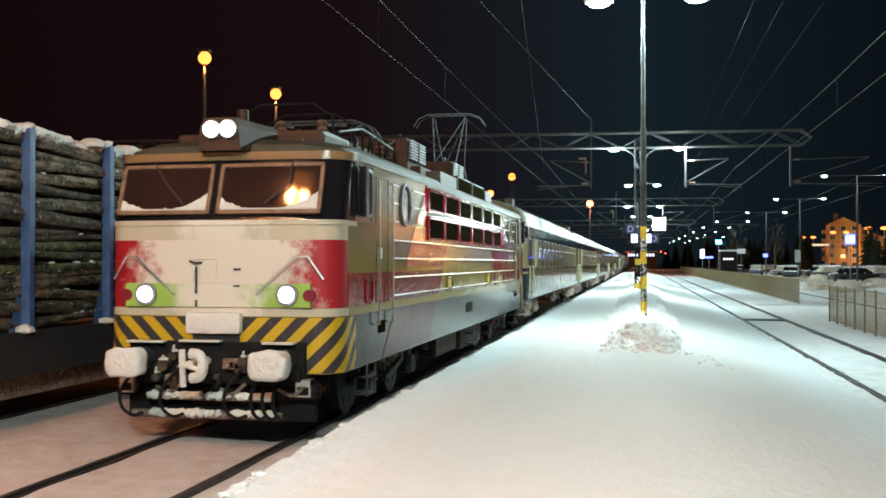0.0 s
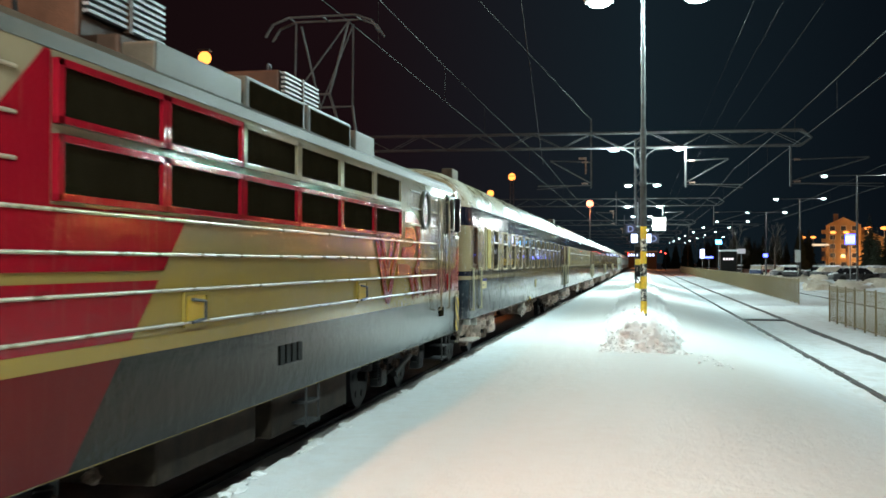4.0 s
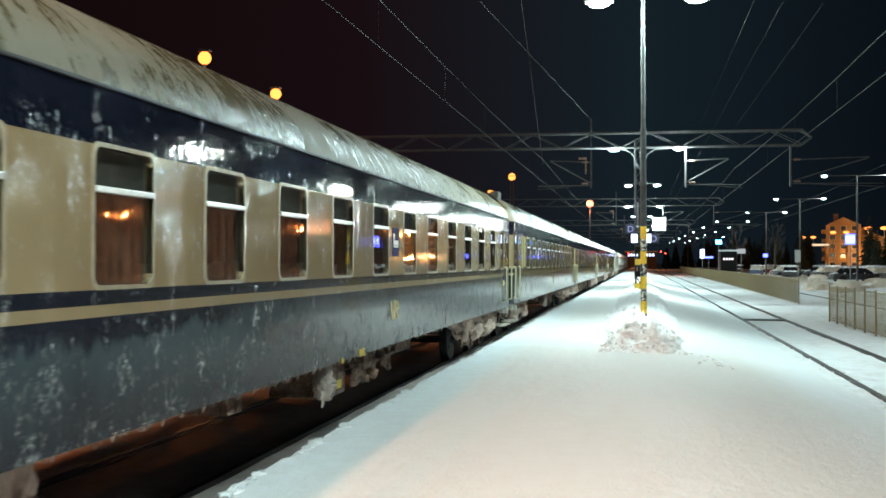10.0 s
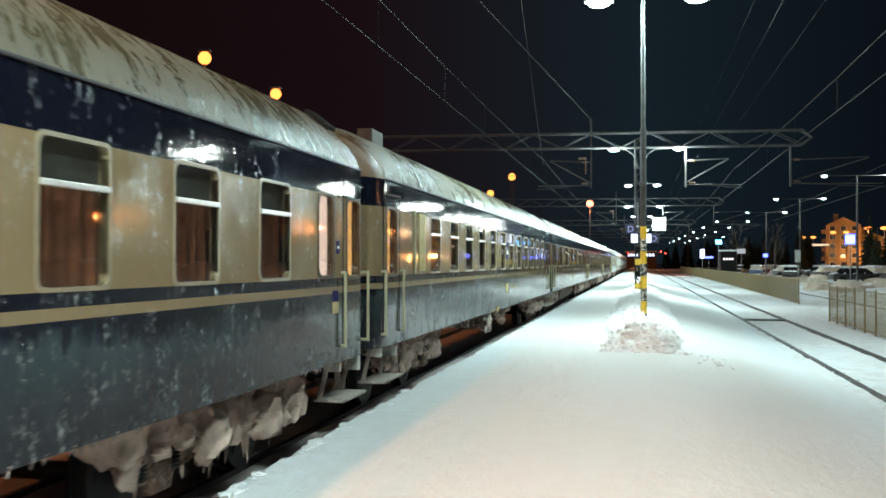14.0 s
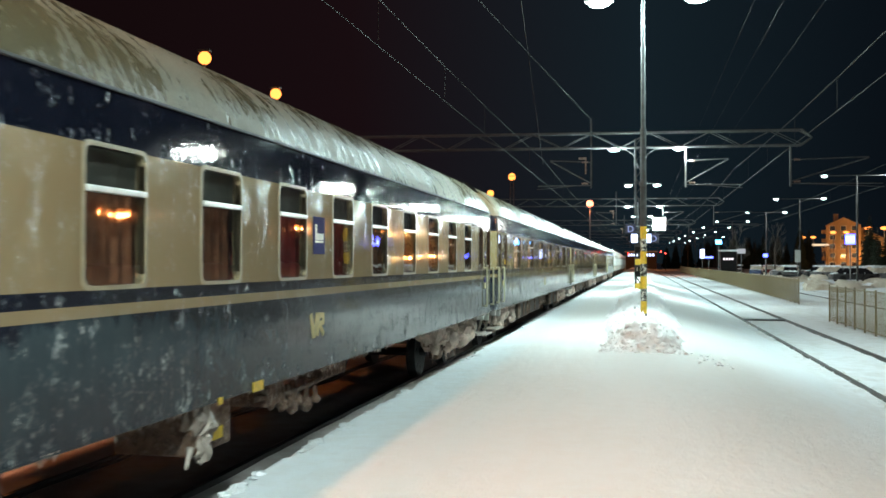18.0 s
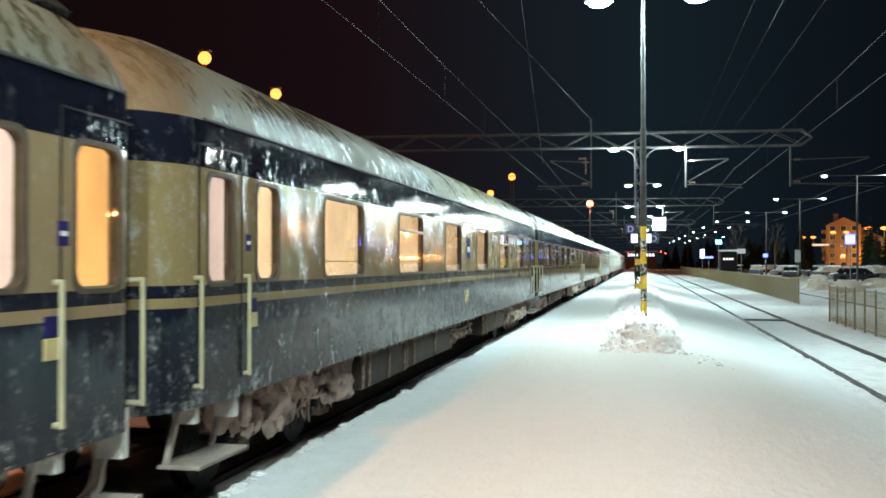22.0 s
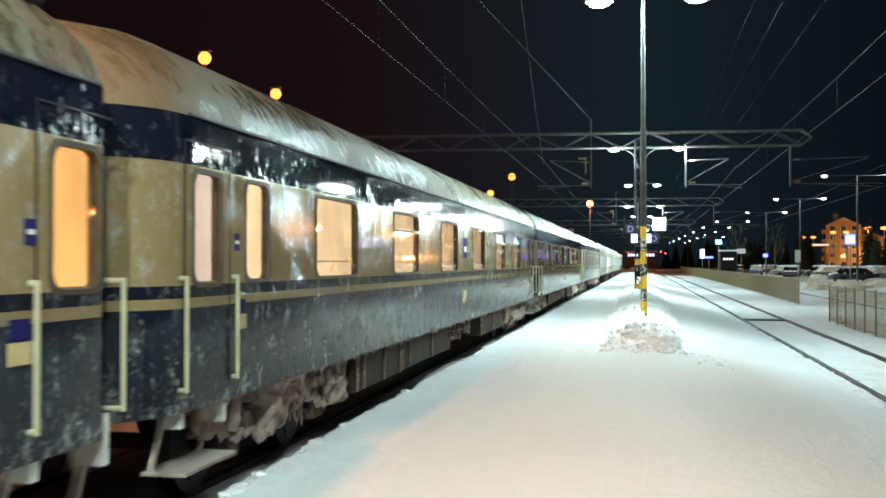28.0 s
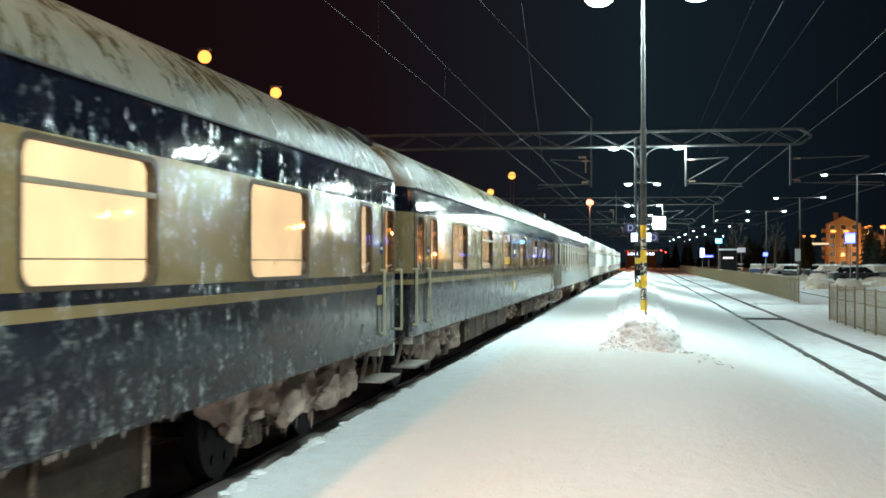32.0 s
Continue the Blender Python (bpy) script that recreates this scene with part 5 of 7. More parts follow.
# buffers, coupling and hoses at both ends
for flip in (False, True):
    d = 1 if flip else -1
    y0 = LLEN - NOSE if flip else NOSE
    yq = y0 + d * 0.22
    bm = bmesh.new()
    box(bm, -1.12, 1.12, min(y0 + d * 0.09, y0 - d * 0.3), max(y0 + d * 0.09, y0 - d * 0.3), 0.70, 1.21, 0.03)
    part("buffer_beam", bm, BLACK, loco)
    rr = random.Random(31 if flip else 30)
    for q in range(9):
        bx, bz = rr.uniform(-1.0, 0.9), rr.uniform(0.62, 0.92)
        bm = bmesh.new()
        box(bm, bx, bx + rr.uniform(0.06, 0.22), min(y0 + d * 0.10, y0 + d * 0.2), max(y0 + d * 0.10, y0 + d * 0.2), bz, bz + rr.uniform(0.05, 0.16), 0.012)
        part("coupling_gear", bm, (GREYBOX, RUST, BLACK)[q % 3], loco)
    for bx in (-0.55, 0.25, 1.0):
        bm = bmesh.new()
        bent(bm, curved([(bx - 0.2, y0 + d * 0.11, 0.66), (bx, y0 + d * 0.16, 0.60), (bx + 0.15, y0 + d * 0.14, 0.72)]), 0.022, 8)
        part("cable", bm, RUST, loco, "", True)
    for cx, cz, cw in ((-0.62, 0.94, 0.07), (-0.48, 1.06, 0.05), (0.40, 1.0, 0.06), (0.56, 0.86, 0.05), (-0.70, 0.80, 0.05)):
        bm = bmesh.new()
        rod(bm, (cx, y0 + d * 0.08, cz), (cx, y0 + d * 0.24, cz - 0.02), cw, 12)
        cock = part("air_cock", bm, GREYBOX, loco, "grimy air cock", True)
        bm = bmesh.new()
        rod(bm, (cx, y0 + d * 0.22, cz), (cx + 0.02, y0 + d * 0.24, cz + 0.11), 0.014, 6)
        lump(bm, cx, y0 + d * 0.18, cz + cw * 0.8, cw * 0.8, 0.5, cx * 9, 2)
        part("cock_handle", bm, SNOWCAKE, cock, "snow-dusted handle", True)
    for s in (-1, 1):
        bm = bmesh.new()
        rod(bm, (s * 0.9, y0, 1.0), (s * 0.9, y0 + d * 0.50, 1.0), 0.13, 14)
        bf = part("buffer", bm, DARKSTEEL, loco)
        bm = bmesh.new()
        bmesh.ops.create_uvsphere(bm, u_segments=24, v_segments=16, radius=1.0)
        for v in bm.verts:
            q = [math.copysign(abs(c) ** 0.45, c) for c in v.co]
            v.co = Vector((s * 0.88 + 0.225 * q[0], y0 + d * 0.60 + 0.13 * q[1], 0.99 + 0.170 * q[2]))
        for v in bm.verts:
            v.co += Vector((noise.noise(v.co * 6), 0, noise.noise(v.co * 6 + Vector((9, 0, 0))))) * 0.035
        part("buffer_head", bm, SNOWCAKE, bf, "buffer head caked with snow", True)
    bm = bmesh.new()
    bent(bm, [(-0.20, yq + d * 0.30, 0.72), (-0.19, yq + d * 0.34, 0.94), (-0.20, yq + d * 0.34, 1.15)], 0.038, 8)
    bent(bm, curved([(-0.06, yq + d * 0.40, 1.11), (0.06, yq + d * 0.42, 1.09), (0.10, yq + d * 0.42, 0.97), (0.06, yq + d * 0.42, 0.86), (-0.05, yq + d * 0.40, 0.83)], 4), 0.062, 8)
    bent(bm, [(-0.16, yq + d * 0.38, 0.98), (0.06, yq + d * 0.40, 0.92)], 0.03, 8)
    rod(bm, (-0.1, y0 + d * 0.05, 0.98), (-0.1, yq + d * 0.36, 0.98), 0.05, 8)
    part("coupling", bm, SNOWCAKE, loco, "snow-crusted screw coupling", True)
    for n, hx in enumerate((-0.92, -0.40, 0.40, 0.66, 0.80, 0.93)):
        k = 0.6 if n > 2 else 1.0
        bm = bmesh.new()
        bent(bm, curved([(hx, y0 + d * 0.10, 0.93), (hx - 0.05 * k, y0 + d * 0.25, 0.84), (hx - 0.17 * k, y0 + d * 0.33, 0.64), (hx - 0.18 * k, y0 + d * 0.30, 0.44),
                         (hx - 0.06 * k, y0 + d * 0.26, 0.33), (hx + 0.06 * k, y0 + d * 0.22, 0.36)]), 0.021, 8)
        hose = part("brake_hose", bm, RUBBER, loco, "black rubber brake hose", True)
        bm = bmesh.new()
        rod(bm, (hx, y0 + d * 0.06, 0.95), (hx - 0.02, y0 + d * 0.18, 0.89), 0.035, 10)
        part("hose_cock", bm, SNOWCAKE, hose, "", True)
    for zz, xa, xb, rad in ((0.34, -1.05, 0.85, 0.05), (0.55, -0.85, 0.72, 0.042)):
        bm = bmesh.new()
        rod(bm, (xa, y0 + d * 0.12, zz), (xb, y0 + d * 0.12, zz), rad, 12)
        pipe = part("guard_pipe", bm, RUST, loco, "rusty guard pipe with snow", True)
        rr = random.Random(int(zz * 100) + (7 if flip else 0))
        bm = bmesh.new()
        for q in range(30):
            lump(bm, xa + (xb - xa) * rr.random() ** (0.8 if q % 2 else 1.2), y0 + d * 0.14, zz + 0.02, rr.uniform(0.045, 0.075), 0.8, rr.uniform(0, 50), 2)
        tagged(part("pipe_snow", bm, SNOWCAKE, pipe, "", True), kind="stuff")
    for xa, xb, zz in ((-0.42, 0.10, 1.205), (0.62, 1.02, 1.19), (-1.10, -0.62, 1.19)):
        part_box("snowy_ledge", SNOWCAKE, loco, xa, xb, min(y0 + d * 0.09, y0 + d * 0.20), max(y0 + d * 0.09, y0 + d * 0.20), zz, zz + 0.025, 0.008)
    for s in (-1, 1):
        bm = bmesh.new()
        for p in ((0.0, 0.18, 0.58, 0.60), (0.0, 0.02, 0.58, 0.78), (0.16, 0.18, 0.58, 0.78), (0.0, 0.18, 0.70, 0.78)):
            box(bm, s * 1.12 - 0.09 + p[0], s * 1.12 - 0.09 + p[1], min(y0, y0 + d * 0.16), max(y0, y0 + d * 0.16), p[2], p[3], 0.005)
        part("corner_step", bm, ICE, loco, "icy corner step")
    bm = bmesh.new()
    box(bm, -1.2, 1.2, min(y0 - d * 0.05, y0 - d * 0.15), max(y0 - d * 0.05, y0 - d * 0.15), 0.26, 0.75, 0.02)
    for s in (-1, 1):
        box(bm, s * 1.15 - 0.12, s * 1.15 + 0.12, min(y0 - d * 0.1, y0 + d * 0.12), max(y0 - d * 0.1, y0 + d * 0.12), 0.55, 0.72, 0.02)
    part("rail_guard", bm, BLACK, loco)
# paint on the platform side
X1 = LW + 0.014
side_patch("red_stripe", loco, LRED, [(0.06, 1.612), (5.46, 1.612), (5.86, 2.02), (0.06, 2.02)], X1, "red side stripe")
side_patch("red_stripe", loco, LRED, [(3.03, 2.09), (5.93, 2.09), (6.26, 2.44), (6.30, 2.50), (4.50, 2.50), (4.50, 3.43), (4.44, 3.43)], X1, "slanted red side stripe")
side_patch("red_stripe", loco, LREDDULL, [(1.66, 0.845), (4.70, 0.845), (5.34, 1.498), (2.38, 1.498)], X1 - 0.003, "faded red stripe on the skirt")
side_patch("red_stripe", loco, LRED, [(14.9, 1.612), (17.92, 1.612), (17.92, 2.03), (14.6, 2.03)], X1, "red side stripe")
side_patch("red_corner", loco, LRED, [(17.70, 2.03), (17.92, 2.03), (17.92, 2.46), (17.86, 2.46)], X1)
# the operator's mark as bent red bands
for pts, wide in (([(13.56, 2.83), (13.90, 2.85), (14.15, 2.83), (14.36, 2.74), (14.49, 2.60), (14.53, 2.45), (14.53, 2.30), (14.48, 2.17), (14.36, 2.05), (14.16, 1.97)], 0.165),
                  ([(13.56, 2.60), (13.96, 2.61), (14.12, 2.57), (14.19, 2.48), (14.17, 2.38), (14.04, 2.315), (13.34, 2.295)], 0.165),
                  ([(13.08, 2.05), (13.70, 2.04), (13.84, 2.00), (13.94, 1.90), (14.13, 1.63)], 0.165), ([(14.17, 2.00), (14.45, 1.63)], 0.14),
                  ([(11.93, 2.51), (12.42, 1.70), (12.47, 1.66), (12.56, 1.66), (12.62, 1.71), (13.16, 2.54)], 0.165),
                  ([(12.19, 2.53), (12.45, 2.02), (12.51, 2.02), (12.83, 2.53)], 0.15)):
    bm = bmesh.new()
    ribbon(bm, pts, wide, X1 + 0.002, 0.003)
    part("operator_mark", bm, LRED, loco, "bent red band of the operator mark")
# ribs along the side
for z in (1.68, 1.94, 2.21, 2.47):
    bm = bmesh.new()
    rod(bm, (X1 + 0.004, 2.2, z), (X1 + 0.004, LLEN - 2.2, z), 0.013, 8)
    part("side_rib", bm, RIBPAINT, loco, "", True)
for yy0, yy1 in ((2.15, 2.55), (3.45, 4.15), (LLEN - 2.5, LLEN - 2.1), (LLEN - 4.1, LLEN - 3.4)):
    for z in (2.74, 3.0, 3.26):
        bm = bmesh.new()
        rod(bm, (X1 + 0.004, yy0, z), (X1 + 0.004, yy1, z), 0.013, 8)
        part("side_rib", bm, RIBPAINT, loco, "", True)
# air intake panels: two rows of six
cols = [4.53, 5.92, 7.36, 8.80, 10.27, 11.74, 13.22]
for r, (za, zb) in enumerate(((2.52, 2.93), (2.99, 3.39))):
    for i in range(6):
        fm = LRED if (r == 0 or i < 2) else LCREAM
        bm = bmesh.new()
        a, b = cols[i], cols[i + 1]
        for p in ((a, b, za, za + 0.05), (a, b, zb - 0.05, zb), (a, a + 0.07, za, zb), (b - 0.07, b, za, zb)):
            box(bm, X1 - 0.03, X1 + 0.035, p[0], p[1], p[2], p[3], 0.006)
        g = part("air_intake", bm, fm, loco)
        part_box("filter", MESHDARK, g, X1 - 0.03, X1 + 0.006, a + 0.05, b - 0.05, za + 0.03, zb - 0.03)
for i in range(2):
    a, b = 7.6 + i * 1.7, 9.2 + i * 1.7
    bm = bmesh.new()
    box(bm, 1.20, 1.46, a, b, 3.5, 3.86, 0.02)
    g = part("roof_intake", bm, LROOF, loco)
    part_box("filter", MESHDARK, g, 1.44, 1.468, a + 0.08, b - 0.08, 3.58, 3.82)
part_box("roof_fairing", LROOF, loco, 1.18, 1.46, 5.9, 7.5, 3.5, 3.80, 0.02)
part_box("roof_fairing", LROOF, loco, 1.18, 1.46, 11.1, 12.0, 3.5, 3.82, 0.02)
# round windows, cab doors and cab windows
for yc in (2.97, 14.95):
    bm = bmesh.new()
    rows = []
    for i in range(29):
        a0 = 2 * math.pi * i / 28
        rows.append([(X1 + 0.008 + 0.028 * math.sin(k * math.pi / 3), yc + (0.30 + 0.028 * math.cos(k * math.pi / 3)) * math.cos(a0), 3.01 + (0.30 + 0.028 * math.cos(k * math.pi / 3)) * math.sin(a0)) for k in range(7)])
    grid_faces(bm, rows)
    w = part("porthole", bm, WINFRAME, loco, "round window with metal rim", True)
    bm = bmesh.new()
    rod(bm, (X1 - 0.01, yc, 3.01), (X1 + 0.006, yc, 3.01), 0.29, 24)
    part("pane", bm, PORTGLASS, w, "greyish round glass")
for flip in (False, True):
    q = (lambda v: LLEN - v) if flip else (lambda v: v)
    a, b = sorted((q(0.30), q(1.16)))
    bm = bmesh.new()
    box(bm, X1 - 0.02, X1 + 0.006, a, b, 2.66, 3.40, 0.004)
    cw = part("cab_side_window", bm, LDARK, loco, "dark cab side window")
    a2, b2 = sorted((q(0.62), q(1.10)))
    bm = bmesh.new()
    ring(bm, X1 + 0.004, a2, b2, 2.74, 3.36, 0.04, 0.08, 0.02)
    part("window_frame", bm, WINFRAME, cw, "dull metal window frame")
    part_box("pane", CABPANE, cw, X1, X1 + 0.01, a2 + 0.02, b2 - 0.02, 2.76, 3.34)
    a3, b3 = sorted((q(0.42), q(0.56)))
    part_box("mirror", LDARK, cw, X1 + 0.02, X1 + 0.12, a3, b3, 2.72, 3.36, 0.02)
    a, b = sorted((q(1.32), q(1.96)))
    bm = bmesh.new()
    for p in ((a, a + 0.009, 1.62, 3.30), (b - 0.009, b, 1.62, 3.30), (a, b, 3.291, 3.30)):
        box(bm, X1 - 0.004, X1 + 0.008, p[0], p[1], p[2], p[3])
    dr = part("cab_door", bm, DARKSTEEL, loco, "cab door outline")
    part_box("door_handle", ALU, dr, X1, X1 + 0.05, (a + b) / 2 - 0.22, (a + b) / 2 - 0.18, 2.2, 2.35, 0.01)
    for yy in (a - 0.05, b + 0.05):
        bm = bmesh.new()
        bent(bm, curved([(X1 + 0.01, yy, 3.23), (X1 + 0.06, yy, 3.20), (X1 + 0.065, yy, 2.3), (X1 + 0.065, yy, 1.42), (X1 + 0.05, yy, 1.34), (X1 + 0.01, yy, 1.33)], 3), 0.014, 8)
        part("handrail", bm, RAILPAINT, loco, "worn metal handrail", True)
    # flat dark panel in place of a foothold hollow, its shade in the colour
    part_box("step_hole_shade", MESHDARK, loco, X1 - 0.02, X1 + 0.004, (a + b) / 2 - 0.16, (a + b) / 2 + 0.16, 1.20, 1.36, 0.0)
    a, b = sorted((q(0.80), q(1.16)))
    bm = bmesh.new()
    ring(bm, X1, a, b, 1.64, 1.94, 0.03, 0.03, 0.016)
    part("step_recess", bm, LRED, loco)
# number plate bars, small hatches
bm = bmesh.new()
for i in range(4):
    box(bm, X1, X1 + 0.006, 8.34 + i * 0.17, 8.45 + i * 0.17, 1.14, 1.33)
part("number_bars", bm, BLACK, loco, "dark number bars")
for yy in (6.25, 11.0):
    bm = bmesh.new()
    ring(bm, X1, yy, yy + 0.44, 1.64, 1.92, 0.03, 0.03, 0.015)
    h2 = part("hatch", bm, LCREAM, loco, "small yellowed hatch")
    part_box("hatch_plate", HAZYELLOW, h2, X1, X1 + 0.008, yy + 0.06, yy + 0.38, 1.67, 1.89, 0.004)
    bm = bmesh.new()
    bent(bm, [(X1 + 0.02, yy + 0.12, 1.86), (X1 + 0.03, yy + 0.34, 1.84), (X1 + 0.03, yy + 0.34, 1.70), (X1 + 0.02, yy + 0.12, 1.68)], 0.014)
    part("hatch_handle", bm, DARKSTEEL, h2)
part_box("vent_grille", LREDDULL, loco, X1, X1 + 0.012, 15.35, 15.75, 1.74, 1.97, 0.004)
# bogies
bogie(loco, 3.4, loco_wheels, DARKSTEEL, False)
bogie(loco, LLEN - 3.4, loco_wheels, DARKSTEEL, False)
bm = bmesh.new()
for (a, b, z0) in ((6.2, 8.2, 0.42), (8.6, 11.2, 0.36)):
    box(bm, -1.2, 1.32, a, b, z0, 0.82, 0.03)
part("equipment_box", bm, GREYBOX, loco, "underfloor transformer and tanks")
for yy in (1.2, 9.4, LLEN - 1.3):
    bm = bmesh.new()
    for z in (0.42, 0.64):
        box(bm, 1.25, 1.5, yy - 0.2, yy + 0.2, z, z + 0.025)
    for s in (-0.2, 0.2):
        bar(bm, (1.48, yy + s, 0.40), (1.48, yy + s, 0.86), 0.02, 0.03)
    part("footstep", bm, DARKSTEEL, loco)


# roof gear and pantographs
def pantograph(parent, y, raised):
    top = 6.08 if raised else 4.38
    bm = bmesh.new()
    for x in (-0.55, 0.55):
        bar(bm, (x, y - 0.9, 3.98), (x, y + 0.9, 3.98), 0.06)
        for yy in (y - 0.8, y + 0.8):
            for i in range(3):
                rod(bm, (x, yy, 3.74 + i * 0.08), (x, yy, 3.78 + i * 0.08), 0.08, 8)
    bar(bm, (-0.55, y - 0.8, 3.98), (0.55, y - 0.8, 3.98), 0.05)
    bar(bm, (-0.55, y + 0.8, 3.98), (0.55, y + 0.8, 3.98), 0.05)
    base = part("pantograph", bm, DARKSTEEL, parent, "pantograph pressed to the wire" if raised else "folded pantograph")
    mid = 4.75 if raised else 4.2
    k = 0.62 if raised else 1.05
    for s in (-1, 1):
        for x0, x1, x2 in ((0.45, 0.28, 0.44), (-0.45, -0.28, -0.44)):
            part_rods("arm", GANTRYSTEEL, base, [((x0, y + s * 0.35, 4.0), (x1, y + s * k, mid))], 0.022, 6)
            part_rods("arm", GANTRYSTEEL, base, [((x1, y + s * k, mid), (x2, y + s * 0.12, top - 0.08))], 0.018, 6)
        part_rods("cross_tube", GANTRYSTEEL, base, [((-0.28, y + s * k, mid), (0.28, y + s * k, mid))], 0.018, 6)
        part_rods("brace", GANTRYSTEEL, base, [((-0.28, y + s * k, mid), (0.44, y + s * 0.12, top - 0.08))], 0.012, 6)
    bm = bmesh.new()
    for s in (-0.16, 0.16):
        bent(bm, [(-0.95, y + s, top - 0.30), (-0.82, y + s, top - 0.10), (-0.55, y + s, top), (0.55, y + s, top), (0.82, y + s, top - 0.10), (0.95, y + s, top - 0.30)], 0.02)
    for x in (-0.55, 0.0, 0.55):
        rod(bm, (x, y - 0.16, top), (x, y + 0.16, top), 0.016, 6)
    part("collector_head", bm, GANTRYSTEEL, base)


pantograph(loco, 3.6, False)
pantograph(loco, 14.30, True)
for yy in (5.85, 10.0):
    bm = bmesh.new()
    box(bm, -0.9, 0.86, yy, yy + 1.25, 3.68, 4.40, 0.03)
    rbx = part("resistor_box", bm, LBROWN, loco, "brown roof equipment box")
    bm = bmesh.new()
    box(bm, 0.86, 0.89, yy + 0.04, yy + 1.21, 4.02, 4.37)
    part("grille", bm, BLACK, rbx)
    for i in range(7):
        bm = bmesh.new()
        box(bm, 0.88, 0.93, yy + 0.02, yy + 1.23, 4.03 + i * 0.053, 4.055 + i * 0.053)
        part("slat", bm, STEEL, rbx)
    part_box("grille_post", LBROWN, rbx, 0.87, 0.94, yy + 0.60, yy + 0.66, 4.0, 4.39)
    for ly in (yy + 0.1, yy + 1.1):
        bm = bmesh.new()
        bent(bm, curved([(0.7, ly - 0.05, 4.39), (0.7, ly - 0.04, 4.47), (0.7, ly + 0.04, 4.47), (0.7, ly + 0.05, 4.39)], 3), 0.014, 6)
        part("lifting_eye", bm, DARKSTEEL, rbx, "", True)
part_box("roof_box", LBROWN, loco, -0.9, 1.05, 6.1, 8.9, 3.68, 3.92, 0.03)
bm = bmesh.new()
rr = random.Random(11)
for i in range(5):
    x, yy = rr.uniform(-0.9, 0.9), 4.6 + i * 0.12
    for j in range(5):
        rod(bm, (x, yy, 3.74 + j * 0.06), (x, yy, 3.77 + j * 0.06), 0.06, 8)
bent(bm, [(0.9, 1.6, 3.95), (0.95, 2.6, 4.12), (0.9, 4.6, 4.05), (0.6, 5.3, 4.0)], 0.02)
bent(bm, [(-0.9, 2.0, 3.95), (-0.95, 3.0, 4.15), (-0.5, 4.9, 4.10), (0.1, 9.0, 4.06), (0.3, 12.8, 4.05)], 0.02)
part("busbar", bm, DARKSTEEL, loco, "roof busbars on insulators", True)
for i in range(7):
    yy = 1.9 + i * 0.5
    bm = bmesh.new()
    bent(bm, [(-0.75, yy, 3.72), (-0.72, yy, 4.22), (-0.4, yy + 0.1, 4.42), (0.4, yy + 0.1, 4.42), (0.72, yy, 4.22), (0.75, yy, 3.72)] if i % 2 == 0 else [(0.8, yy, 3.72), (0.82, yy + 0.1, 4.1), (0.8, yy + 0.7, 4.25), (0.8, yy + 0.8, 3.75)], 0.02, 6)
    part("roof_pipe", bm, BLACK, loco, "", True)
for x in (-0.6, 0.0, 0.6):
    for yy in (1.8, 4.9):
        bm = bmesh.new()
        rows = [[(x + (0.09 if q % 2 else 0.05) * math.cos(k * math.pi / 4), yy + (0.09 if q % 2 else 0.05) * math.sin(k * math.pi / 4), 3.70 + q * 0.045) for k in range(9)] for q in range(11)]
        grid_faces(bm, rows)
        part("insulator", bm, CERAMIC, loco, "brown ribbed insulator", True)
rolling.append((loco, 11.36))
turning.extend(loco_wheels)


# ---- car-carrier wagons at the train's rear ----
def carrier(y, kind):
    c = thing("car_carrier_wagon", "snowy two-deck car-carrier wagon with parked cars", "rail wagon", TRACK, y, 0, "car-carrier wagons")
    for z in (1.0, 2.75):
        part_box("deck", GREYBOX, c, -1.5, 1.5, 0.1, 26.0, z, z + 0.14)
    for s in (-1, 1):
        part_box("side_rail", ICE, c, s * 1.5 - 0.04, s * 1.5 + 0.04, 0.1, 26.0, 1.12, 1.75)
        part_box("side_rail", ICE, c, s * 1.5 - 0.04, s * 1.5 + 0.04, 0.1, 26.0, 2.85, 3.2)
        for i in range(11):
            bm = bmesh.new()
            bar(bm, (s * 1.5, 0.2 + i * 2.56, 1.0), (s * 1.5, 0.2 + i * 2.56, 3.6), 0.1)
            part("post", bm, WHITEPAINT, c)
    for z in (1.14, 2.89):
        for i in range(5):
            bm = bmesh.new()
            box(bm, -0.85, 0.85, 0.8 + i * 5.1, 5.0 + i * 5.1, z + 0.2, z + 0.75, 0.15)
            box(bm, -0.72, 0.72, 1.8 + i * 5.1, 4.3 + i * 5.1, z + 0.7, z + 1.3, 0.25)
            part("carried_car", bm, ROOFSNOW, c, "snow-covered car on the deck")
    bogie(c, 3.6, [], None, False)
    bogie(c, 22.5, [], None, False)
    rolling.append((c, y))


for i in range(4):
    carrier(187.9 + 26.5 * i, 0)


# ---- log train on the next track ----
def bark(name, a, b):
    m, t, out = mat(name)
    co = objco(t)
    own = t.nodes.new("ShaderNodeObjectInfo").outputs["Random"]
    n = noise_of(t, stretch(t, co, 1, 0.35, 1), 9.0, 6.0, 0.7)
    col = mixc(t, own, a, b)
    col = mixc(t, ramp(t, n, [(0.42, (0, 0, 0)), (0.62, (1, 1, 1))]), tuple(c * 0.25 for c in a), col)
    rim = ramp(t, noise_of(t, co, 16.0, 4.0), [(0.60, (0, 0, 0)), (0.68, (0.7, 0.7, 0.7))])
    col = mixc(t, rim, col, (0.50, 0.50, 0.47))
    surface(t, out, col, 0.9, 0, n, 0.05)
    return m


